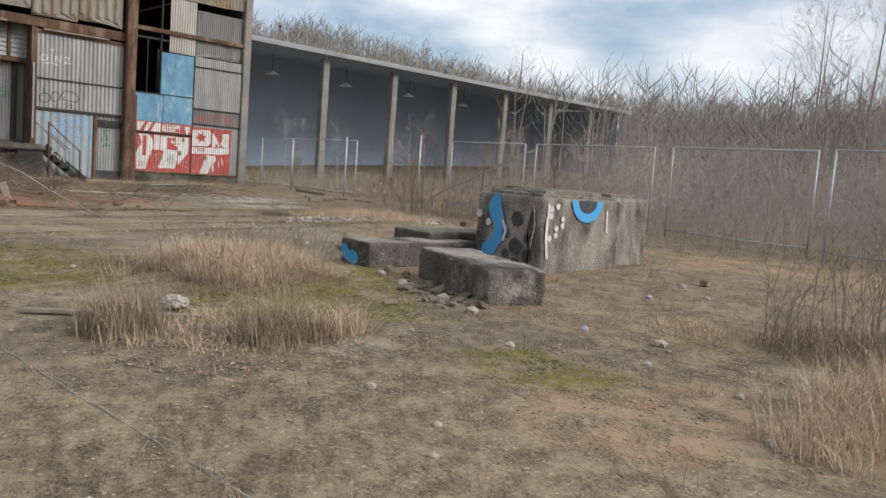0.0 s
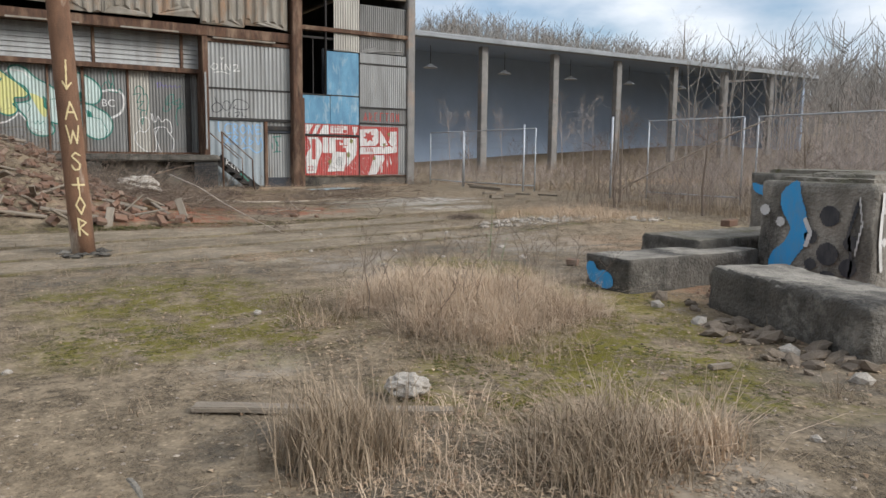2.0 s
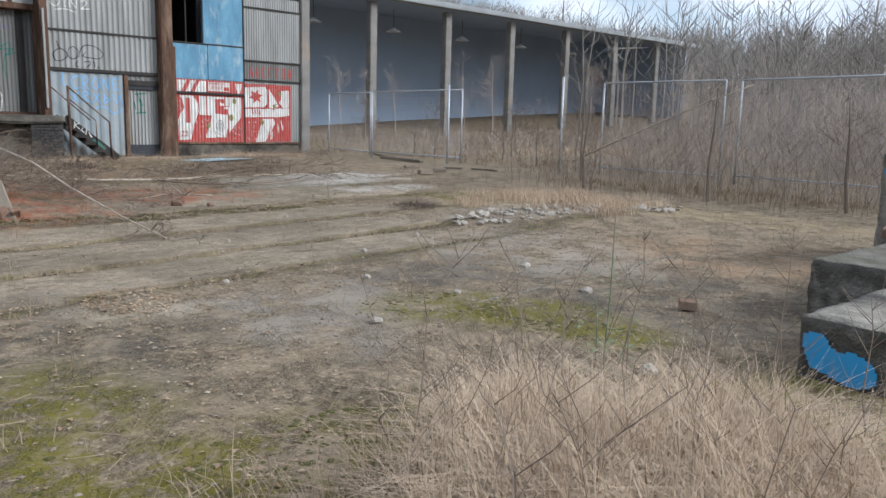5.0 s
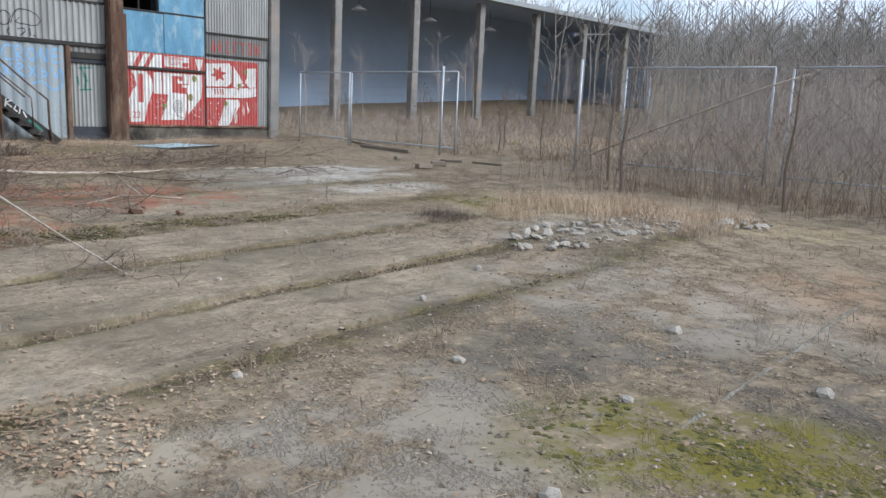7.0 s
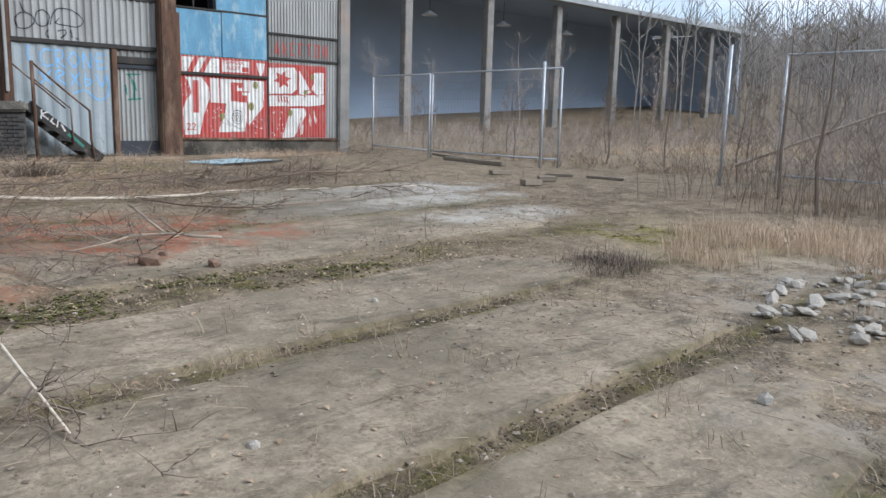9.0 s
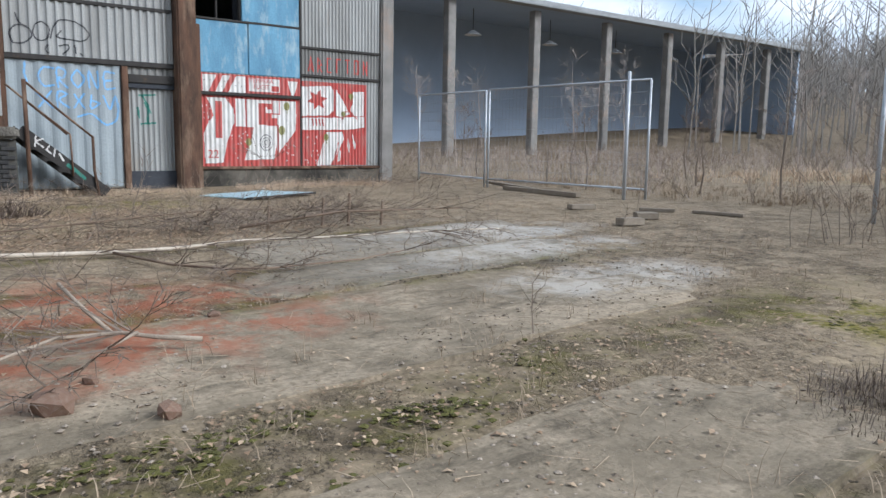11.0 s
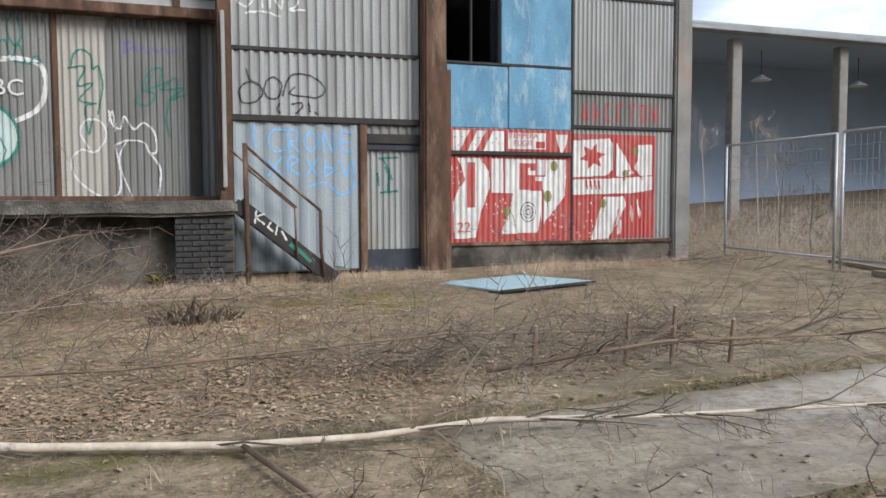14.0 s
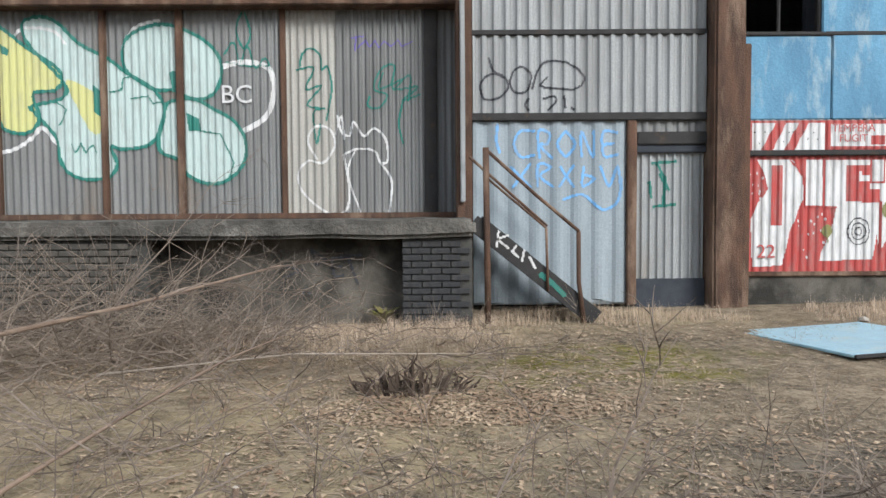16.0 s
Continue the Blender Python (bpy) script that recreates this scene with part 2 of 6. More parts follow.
M_SHEET_DARK = surface("dull_corrugated_sheet", (0.245, 0.24, 0.225), (0.155, 0.15, 0.138), (0.22, 0.15, 0.09), (0.56, 0.8), 1.0, 3, 0.65, 0.15, 0.15, 40, (1, 1, 0.15))
M_SHEET_PALEBLUE = surface("pale_blue_sheet", (0.33, 0.365, 0.375), (0.25, 0.28, 0.29), (0.42, 0.3, 0.16), (0.66, 0.9), 0.9, 3, 0.6, 0.1, 0.15, 40, (1, 1, 0.15))
M_BLUE = surface("peeling_blue_board", (0.15, 0.32, 0.45), (0.09, 0.2, 0.3), (0.29, 0.38, 0.42), (0.53, 0.7), 4.0, 3, 0.7, 0.0, 0.2, 30, (1, 1, 0.35))
M_PALEBLUE = surface("light_blue_panel", (0.36, 0.56, 0.62), (0.3, 0.46, 0.52), (0.5, 0.5, 0.42), (0.55, 0.75), 2.0, 3, 0.4, 0.0, 0.1, 30, spec=0.5)
M_RUST = surface("rusty_steel", (0.15, 0.082, 0.052), (0.065, 0.042, 0.03), (0.25, 0.17, 0.115), (0.5, 0.68), 2.5, 6, 0.85, 0.2, 0.4, 50, (1, 1, 0.3))
M_POLE = surface("flaking_rusty_pole", (0.24, 0.13, 0.075), (0.12, 0.068, 0.042), (0.46, 0.38, 0.3), (0.53, 0.62), 1.6, 5, 0.8, 0.0, 0.4, 50, (1, 1, 0.35))
M_DARKSTEEL = surface("dark_steel_rail", (0.055, 0.05, 0.046), (0.035, 0.032, 0.03), (0.12, 0.08, 0.05), (0.6, 0.8), 3, 6, 0.75, 0.3, 0.2)
# gloom of the hall's inside put into a near-black base colour
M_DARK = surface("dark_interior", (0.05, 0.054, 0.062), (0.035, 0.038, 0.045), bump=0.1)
# pale blue base stands in for haze over the shed's dark inside
M_SHED = surface("hazy_blue_shed_inside", (0.4, 0.49, 0.62), (0.36, 0.44, 0.56), bump=0.1, scale=0.5)
M_BRICKBLACK = surface("sooty_brick", (0.055, 0.052, 0.05), (0.03, 0.03, 0.03), (0.12, 0.11, 0.1), (0.58, 0.75), 3, 8, 0.9, each=0.5)
M_BRICKGREY = surface("dirty_grey_brick", (0.12, 0.105, 0.086), (0.065, 0.057, 0.047), (0.06, 0.055, 0.045), (0.5, 0.72), 3, 8, 0.9, each=0.5)
M_BRICK = surface("broken_brick", (0.26, 0.14, 0.09), (0.16, 0.1, 0.07), (0.38, 0.31, 0.24), (0.48, 0.66), 4, 8, 0.92, each=0.6, island=0.7)
M_MORTAR = surface("dark_mortar", (0.075, 0.07, 0.06), (0.05, 0.047, 0.04))
M_GALV = surface("galvanised_tube", (0.52, 0.54, 0.56), (0.4, 0.42, 0.44), (0.3, 0.27, 0.23), (0.62, 0.8), 3, 8, 0.5, 0.35, 0.05)
M_WIRE = surface("galvanised_wire", (0.34, 0.34, 0.34), (0.26, 0.26, 0.26), rough=0.6, metal=0.3, bump=0)
M_COLUMN = surface("weathered_grey_column", (0.27, 0.255, 0.235), (0.19, 0.18, 0.165), (0.3, 0.23, 0.18), (0.55, 0.7), 0.6, 2, 0.9)
M_EAVE = surface("grey_roof_edge", (0.33, 0.34, 0.345), (0.25, 0.26, 0.265), (0.2, 0.2, 0.2), (0.6, 0.8), 0.3, 1.2, 0.7)
M_CEMENT = surface("broken_cement_sheet", (0.31, 0.285, 0.24), (0.2, 0.17, 0.13), (0.27, 0.15, 0.08), (0.5, 0.68), 1.2, 3, 0.9, 0.0, 0.3, 30, (1, 1, 0.3))
M_PLINTH = surface("stained_plinth", (0.155, 0.137, 0.11), (0.075, 0.066, 0.053), (0.03, 0.027, 0.022), (0.42, 0.6), 1.4, 3, 0.9)
M_STRAW = surface("dry_straw", (0.72, 0.56, 0.4), (0.4, 0.295, 0.2), rough=0.8, bump=0, island=0.85, scale=2)
M_REED = surface("dead_reed", (0.46, 0.36, 0.25), (0.24, 0.18, 0.12), rough=0.8, bump=0, island=0.8, scale=2)
M_TWIG = surface("bare_twig", (0.25, 0.195, 0.15), (0.13, 0.1, 0.078), rough=0.85, bump=0, island=0.8, scale=2)
# bark paled to carry the haze that hangs over the thicket
M_THICKET = surface("grey_brown_thicket", (0.42, 0.355, 0.31), (0.25, 0.21, 0.185), rough=0.85, bump=0, island=0.8, scale=0.6)
M_BRUSH = surface("dry_brushwood", (0.34, 0.265, 0.195), (0.13, 0.098, 0.072), rough=0.85, bump=0, island=0.9, scale=2)
# shrub colour lightened as a stand-in for haze
M_BUSH = surface("bare_shrub", (0.52, 0.44, 0.385), (0.36, 0.3, 0.26), rough=0.85, bump=0, island=0.8, scale=0.6)
M_TREE = surface("bare_tree_bark", (0.4, 0.355, 0.31), (0.29, 0.255, 0.22), rough=0.9, bump=0, island=0.5, scale=1)
M_FAR = surface("far_bare_wood", (0.3, 0.275, 0.245), (0.2, 0.182, 0.16), rough=0.95, bump=0, island=0.6, scale=0.05)
M_BARK = surface("pale_birch_bark", (0.6, 0.52, 0.42), (0.42, 0.34, 0.26), (0.1, 0.08, 0.06), (0.62, 0.72), 6, 8, 0.75, 0, 0.2, 50)
M_BARK_GREY = surface("grey_dead_bark", (0.42, 0.35, 0.27), (0.26, 0.205, 0.155), rough=0.85, island=0.4, scale=8)
M_BARK_BROWN = surface("brown_bark", (0.28, 0.2, 0.14), (0.16, 0.11, 0.08), rough=0.85, island=0.4)
M_LEAF = surface("fallen_leaf", (0.62, 0.47, 0.31), (0.2, 0.125, 0.075), rough=0.75, bump=0, island=0.95, scale=3)
M_STONE = surface("grit_stone", (0.5, 0.42, 0.33), (0.13, 0.1, 0.072), rough=0.9, bump=0.2, island=0.9, scale=5)
M_RUBBLE = surface("broken_concrete_rubble", (0.56, 0.51, 0.44), (0.34, 0.3, 0.25), rough=0.92, bump=0.4, each=0.35, island=0.3, scale=6)
M_WOOD = surface("grey_weathered_plank", (0.3, 0.25, 0.19), (0.2, 0.165, 0.125), rough=0.85, bump=0.3, each=0.5, stretch=(1, 6, 1))
M_MOSS = surface("moss_cushion", (0.13, 0.12, 0.03), (0.075, 0.07, 0.022), rough=0.95, bump=0.5, island=0.6)
M_WORM = surface("grey_green_weed", (0.25, 0.27, 0.17), (0.16, 0.19, 0.1), rough=0.85, bump=0, island=0.6)
M_SOIL = surface("dark_joint_soil", (0.085, 0.066, 0.042), (0.045, 0.036, 0.024), rough=0.95, bump=0.3, island=0.8)
M_LAMP = surface("white_lamp_hood", (0.7, 0.72, 0.74), (0.55, 0.57, 0.6), rough=0.4)


def sprayed(name, tone, worn=0.35):
    m, nt, b = nodes_of(name)
    co = nt.nodes.new("ShaderNodeTexCoord").outputs["Object"]
    col = mixed(nt, scaled(nt, noise_fac(nt, co, 9, 8, 0.45, 0.72, 0.7, (1, 1, 0.3)), worn), tone, (0.25, 0.23, 0.2))
    nt.links.new(col, b.inputs["Base Color"])
    b.inputs["Roughness"].default_value = 0.6
    return m


P_RED = sprayed("red_spray", (0.4, 0.055, 0.045), 0.55)
P_WHITE = sprayed("white_spray", (0.62, 0.6, 0.57), 0.6)
P_MINT = sprayed("mint_white_spray", (0.42, 0.5, 0.46), 0.5)
P_YELLOW = sprayed("yellow_spray", (0.52, 0.5, 0.2), 0.45)
P_GREEN = sprayed("dark_green_spray", (0.02, 0.16, 0.12), 0.2)
P_BLACK = sprayed("black_spray", (0.03, 0.03, 0.035), 0.3)
P_BLUE = sprayed("blue_spray", (0.16, 0.36, 0.62), 0.5)
P_PURPLE = sprayed("purple_spray", (0.13, 0.1, 0.3), 0.4)
P_CYAN = sprayed("bright_blue_spray", (0.04, 0.31, 0.62), 0.45)
P_OLIVE = sprayed("olive_spray", (0.2, 0.19, 0.06), 0.4)
P_OCHRE = sprayed("ochre_spray", (0.62, 0.5, 0.26), 0.25)

# ---- mesh helpers ----
rng = random.Random(7)


class Mass:
    """Vertices and faces gathered into one mesh."""

    def __init__(self):
        self.v, self.f = [], []

    def box(self, x0, x1, y0, y1, z0, z1, turn=None):
        pts = [Vector((x, y, z)) for x in (x0, x1) for y in (y0, y1) for z in (z0, z1)]
        if turn:
            pts = [turn @ p for p in pts]
        n = len(self.v)
        self.v += [tuple(p) for p in pts]
        self.f += [tuple(n + k for k in q) for q in ((0, 1, 3, 2), (4, 6, 7, 5), (0, 4, 5, 1), (2, 3, 7, 6), (0, 2, 6, 4), (1, 5, 7, 3))]

    def tube(self, pts, radii, sides=3, cap=False):
        n = len(self.v)
        pts = [Vector(p) for p in pts]
        for i, p in enumerate(pts):
            d = (pts[min(i + 1, len(pts) - 1)] - pts[max(i - 1, 0)])
            d = d.normalized() if d.length > 1e-9 else Vector((0, 0, 1))
            a = d.orthogonal().normalized()
            c = d.cross(a)
            for k in range(sides):
                w = 2 * math.pi * k / sides
                self.v.append(tuple(p + (a * math.cos(w) + c * math.sin(w)) * radii[i]))
        for i in range(len(pts) - 1):
            for k in range(sides):
                k2 = (k + 1) % sides
                self.f.append((n + i * sides + k, n + i * sides + k2, n + (i + 1) * sides + k2, n + (i + 1) * sides + k))
        if cap:
            self.f.append(tuple(n + k for k in range(sides))[::-1])
            e = n + (len(pts) - 1) * sides
            self.f.append(tuple(e + k for k in range(sides)))

    def blade(self, p, h, lean, width):
        """A curved blade of grass."""
        a = rng.uniform(0, 6.283)
        side = Vector((math.cos(a + 1.57), math.sin(a + 1.57), 0)) * width
        out = Vector((math.cos(a), math.sin(a), 0))
        n = len(self.v)
        p = Vector(p)
        for s, w in ((0, 1), (0.55, 0.7), (1, 0.12)):
            q = p + out * lean * h * s * s + Vector((0, 0, h * s * (1 - 0.25 * lean * s)))
            self.v += [tuple(q - side * w), tuple(q + side * w)]
        self.f += [(n, n + 1, n + 3, n + 2), (n + 2, n + 3, n + 5, n + 4)]

    def stone(self, p, r, flat=0.6):
        """An uneven pebble of eight faces, sunk a little."""
        n = len(self.v)
        a = rng.uniform(0, 6.28)
        for k in range(4):
            q = r * rng.uniform(0.65, 1.2)
            self.v.append((p[0] + math.cos(a + k * 1.57) * q, p[1] + math.sin(a + k * 1.57) * q, p[2] + r * flat * rng.uniform(0.05, 0.4)))
        self.v.append((p[0] + r * rng.uniform(-0.3, 0.3), p[1] + r * rng.uniform(-0.3, 0.3), p[2] + r * flat * rng.uniform(0.7, 1.1)))
        self.v.append((p[0], p[1], p[2] - r * 0.5))
        for k in range(4):
            k2 = (k + 1) % 4
            self.f += [(n + k, n + k2, n + 4), (n + k2, n + k, n + 5)]

    def leaf(self, p, r):
        n = len(self.v)
        a, t = rng.uniform(0, 6.28), rng.uniform(-0.5, 0.5)
        c, s = math.cos(a) * r, math.sin(a) * r
        x, y, z = p
        z += r * 0.3
        self.v += [(x - c, y - s, z), (x - s * 0.55, y + c * 0.55, z + r * 0.35 + t * r * 0.4), (x + c, y + s, z + t * r * 0.7), (x + s * 0.55, y - c * 0.55, z + r * 0.3)]
        self.f += [(n, n + 3, n + 1), (n + 1, n + 3, n + 2)]

    def make(self, name, mat, parent=None, label="", category="", kind="", group="", smooth=False):
        me = bpy.data.meshes.new(name)
        me.from_pydata(self.v, [], self.f)
        me.materials.append(mat)
        if smooth:
            me.polygons.foreach_set("use_smooth", [True] * len(me.polygons))
        ob = new(name, me)
        if parent:
            ob.parent = parent
        return tagged(ob, label, category, group, kind)


def part(name, bm, material, parent, label=""):
    me = bpy.data.meshes.new(name)
    bm.to_mesh(me)
    bm.free()
    me.materials.append(material)
    ob = new(name, me)
    ob.parent = parent
    return tagged(ob, label)


def thing(name, label, category, at=(0, 0, 0), group="", kind=""):
    ob = new(name)
    ob.empty_display_size = 0.2
    ob.location = at
    return tagged(ob, label, category, group, kind)


def worn_block(x0, x1, y0, y1, z0, z1, bevel=0.05, rough=0.02, cuts=7, seed=0):
    """A block with broken edges and an uneven surface."""
    bm = bmesh.new()
    bmesh.ops.create_cube(bm, size=1)
    bmesh.ops.scale(bm, vec=(x1 - x0, y1 - y0, z1 - z0), verts=bm.verts)
    bmesh.ops.translate(bm, vec=((x0 + x1) / 2, (y0 + y1) / 2, (z0 + z1) / 2), verts=bm.verts)
    bmesh.ops.bevel(bm, geom=bm.edges[:], offset=bevel, segments=2, affect="EDGES")
    bmesh.ops.subdivide_edges(bm, edges=[e for e in bm.edges if e.calc_length() > bevel * 3], cuts=cuts, use_grid_fill=True)
    for v in bm.verts:
        q = v.co * 2.3 + Vector((seed, seed * 2, 0))
        v.co += Vector((noise.noise(q), noise.noise(q + Vector((9, 0, 0))), noise.noise(q + Vector((0, 9, 0))))) * rough
        q = v.co * 9 + Vector((seed, 0, 0))
        v.co += Vector((noise.noise(q), noise.noise(q + Vector((9, 0, 0))), noise.noise(q + Vector((0, 9, 0))))) * rough * 0.6
    return bm


def weathered(x0, x1, y0, y1, z0, z1, wear=0.05, rough=0.015, seed=0.0, step=0.06):
    """An old cast block: rounded, chipped edges and pitted faces, worn inwards only."""
    lo, hi = Vector((x0, y0, z0)), Vector((x1, y1, z1))
    mid = (lo + hi) / 2
    n = [max(2, round((hi[k] - lo[k]) / step)) for k in range(3)]
    bm, known = bmesh.new(), {}

    def corner(i):
        if i not in known:
            p = Vector([lo[k] + (hi[k] - lo[k]) * i[k] / n[k] for k in range(3)])
            q = p + Vector((seed * 3.1, 0, 0))
            r = wear * (0.55 + 0.9 * max(noise.noise(q * 2.6), -0.3) + 0.8 * max(noise.noise(q * 9), -0.2))
            r = max(r, 0.006)
            c = Vector([min(max(p[k], lo[k] + r), hi[k] - r) for k in range(3)])
            if (p - c).length > 1e-6:
                p = c + (p - c).normalized() * r
            d = 0.5 + 0.5 * noise.noise(q * 2.1) + 0.45 * noise.noise(q * 11)
            p = p + (mid - p).normalized() * rough * max(d, 0)
            known[i] = bm.verts.new(p)
        return known[i]

    for a in range(3):
        b, c = (a + 1) % 3, (a + 2) % 3
        for side in (0, n[a]):
            for i in range(n[b]):
                for j in range(n[c]):
                    ring4 = []
                    for di, dj in ((0, 0), (1, 0), (1, 1), (0, 1)):
                        key = [0, 0, 0]
                        key[a], key[b], key[c] = side, i + di, j + dj
                        ring4.append(corner(tuple(key)))
                    bm.faces.new(ring4 if side else ring4[::-1])
    bm.normal_update()
    return bm


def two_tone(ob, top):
    """The up-facing faces take a second material, top."""
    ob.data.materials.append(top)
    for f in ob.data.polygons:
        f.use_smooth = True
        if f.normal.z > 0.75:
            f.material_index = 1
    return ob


def ground_z(x, y):
    z = 0.015 * min(max(y, 0), 22)
    d2 = ((x + 21.3) / 3.6) ** 2 + ((y - 0.9) / 2.6) ** 2
    z += 1.7 * math.exp(-d2 * 1.3) * (1 + 0.25 * noise.noise((x * 0.9, y * 0.9, 7)))
    d2 = ((x + 20.5) / 3.0) ** 2 + ((y - 3.6) / 2.2) ** 2
    z += 0.28 * math.exp(-d2)
    d2 = ((x + 13.4) / 1.1) ** 2 + ((y - 10.6) / 1.7) ** 2
    z += 0.1 * math.exp(-d2)
    d2 = ((x + 8.2) / 1.3) ** 2 + ((y - 4.7) / 1.2) ** 2
    z += 0.1 * math.exp(-d2)
    # the wooded slopes beyond the yard
    r = math.hypot(x + 10, y)
    if r > 55:
        a = math.degrees(math.atan2(-x - 10, y))
        top = 16 + 16 * min(max((a - 38) / 18, 0), 1) + 2.5 * math.sin(a * 0.16 + 1.0)
        z += top * min((r - 55) / 150, 1.0) ** 1.2
    if x > -34 and y > 17.5:
        z += min((y - 17.5) * 0.03, 1.2) * min(max((x + 30) / 14, 0), 1)
    z += 0.018 * noise.noise((x * 0.9, y * 0.9, 0)) + 0.012 * noise.noise((x * 3.1, y * 3.1, 3))
    return z


# ---- ground ----
def axis(far0, near0, near1, far1, step):
    a = [near0 - (near0 - far0) * (k / 26) ** 2.2 for k in range(26, 0, -1)]
    b = [near0 + step * k for k in range(int((near1 - near0) / step) + 1)]
    c = [b[-1] + (far1 - b[-1]) * (k / 26) ** 2.2 for k in range(1, 27)]
    return a + b + c


gx, gy = axis(-900, -33, 4, 900, 0.2), axis(-900, -5, 20, 900, 0.2)
gm = Mass()
STRIPS = ((-13.7, -12.82, -5, 8.6, "dry"), (-15.06, -13.86, -5, 9.4, "dry"), (-16.26, -15.21, -5, 10.2, "dry"), (-18.68, -17.06, 5.2, 11.8, "dry"), (-19.72, -18.85, 7.6, 12.8, "wet"), (-21.26, -19.86, 8.2, 13.8, "wet"), (-22.5, -21.44, 8.8, 13.0, "dry"))


def under_slab(x, y):
    u = x + (y - 8) * SKEW
    return any(x0 + 0.06 < u < x1 - 0.06 and y0 + (0.9 if y0 > 0 else 0) < y < y1 - 0.9 for x0, x1, y0, y1, _ in STRIPS)


gm.v = [(x, y, ground_z(x, y) - (0.05 if under_slab(x, y) else 0.026 if -17.0 < x + (y - 8) * SKEW < -12.75 and -5 < y < 9 else 0.016 if -22.4 < x + (y - 8) * SKEW < -17 and 9 < y < 12 else 0)) for x in gx for y in gy]
ny = len(gy)
gm.f = [(i * ny + j, (i + 1) * ny + j, (i + 1) * ny + j + 1, i * ny + j + 1) for i in range(len(gx) - 1) for j in range(ny - 1)]
ground = gm.make("ground", M_GROUND, None, "trodden gravel and dirt yard with moss and brick dust", "ground", "structure", smooth=True)

# long concrete strips with mossy joints
pavement = thing("pavement", "worn concrete strips with mossy joints across the yard", "pavement", kind="structure")
for x0, x1, y0, y1, state in STRIPS:
    y = y0
    while y < y1 - 0.4:
        e = y1
        m = Mass()
        nx, nyy = 12, 90
        tilt, lift = rng.uniform(-0.006, 0.006), rng.uniform(0.0, 0.005)
        cu = [0.0, 0.02] + [0.02 + (x1 - x0 - 0.04) * k / (nx - 2) for k in range(1, nx - 2)] + [x1 - x0 - 0.02, x1 - x0]
        cw = [0.012, 0.03] + [0.03 + (e - y - 0.06) * k / (nyy - 2) for k in range(1, nyy - 2)] + [e - y - 0.03, e - y - 0.012]
        for i in range(nx + 1):
            for j in range(nyy + 1):
                w = y + cw[j]
                chip = 0.05 * max(noise.noise((x0, w * 1.7, 5)), -0.3) * ((i < 3) - (i > nx - 3))
                px = x0 + cu[i] + chip - (w - 8) * SKEW
                edge = i in (0, nx) or j in (0, nyy)
                ends = min(w - y if y0 > 0 else 9.0, e - w) - 0.6 - 1.1 * noise.noise((px * 1.3, w * 0.5, 8)) - 0.3 * noise.noise((px * 5, w * 3, 1))
                if ends < 0.3:
                    lift_here = lift - 0.05 * min((0.3 - ends) / 0.6, 1)
                else:
                    lift_here = lift
                m.v.append((px, w, ground_z(px, w) + lift_here + tilt * (i / 2.4 - 2.5) - (0.08 if edge else 0)))
        for i in range(nx):
            for j in range(nyy):
                a = i * (nyy + 1) + j
                m.f.append((a, a + nyy + 1, a + nyy + 2, a + 1))
        m.make("slab", M_WET if state == "wet" else M_SLAB, pavement, smooth=False)
        y = e

# ---- hall front ----
FX = -29.6
hall = thing("factory_hall", "derelict factory hall clad in rusty corrugated sheets with graffiti", "building", (FX, 10, 0.2))
hall_inv = Matrix.Translation((-FX, -10, -0.2))


def under(ob, parent, inv):
    ob.parent = parent
    ob.matrix_parent_inverse = inv
    return ob


def wave(y, pitch, depth):
    return depth * max(-0.6, min(0.6, math.cos(2 * math.pi * y / pitch))) / 1.2


def sheet(name, y0, y1, z0, z1, x, pitch, depth, mat, parent=hall, inv=hall_inv, label="", ragged=0.0, dents=0.006):
    """A corrugated sheet facing +x, with dents and thickness."""
    m = Mass()
    n = max(4, int((y1 - y0) / pitch * 6))
    rows = max(2, int((z1 - z0) / 0.35))
    for j in range(rows + 1):
        for i in range(n + 1):
            y = y0 + (y1 - y0) * i / n
            z = z0 + (z1 - z0) * j / rows
            if ragged and j == 0:
                z += ragged * (0.5 + noise.noise((y * 1.1, z1, 0)) + 0.5 * noise.noise((y * 5, z1, 1)))
            m.v.append((x + wave(y, pitch, depth) + dents * noise.noise((y * 1.3, z * 1.3, x)), y, z))
    for j in range(rows):
        for i in range(n):
            a = j * (n + 1) + i
            m.f.append((a, a + 1, a + n + 2, a + n + 1))
    k = len(m.v)
    top = rows * (n + 1)
    m.v += [(x - depth - 0.01, y0, z0), (x - depth - 0.01, y1, z0), (x - depth - 0.01, y1, z1), (x - depth - 0.01, y0, z1)]
    m.f += [(k, k + 3, k + 2, k + 1), tuple([k, k + 1] + list(range(n, -1, -1))), tuple([k + 3] + list(range(top, top + n + 1)) + [k + 2])]
    m.f += [tuple([k] + [j * (n + 1) for j in range(rows + 1)] + [k + 3]), tuple([k + 1, k + 2] + [j * (n + 1) + n for j in range(rows, -1, -1)])]
    ob = m.make(name, mat, None, label)
    return under(ob, parent, inv) if parent else ob


def slab_part(name, x0, x1, y0, y1, z0, z1, mat, parent=hall, inv=hall_inv, label="", bevel=0.012, rough=0.004, cuts=2):
    bm = worn_block(x0, x1, y0, y1, z0, z1, bevel, rough, cuts, seed=y0 + z0)
    ob = part(name, bm, mat, None, label)
    return under(ob, parent, inv) if parent else ob


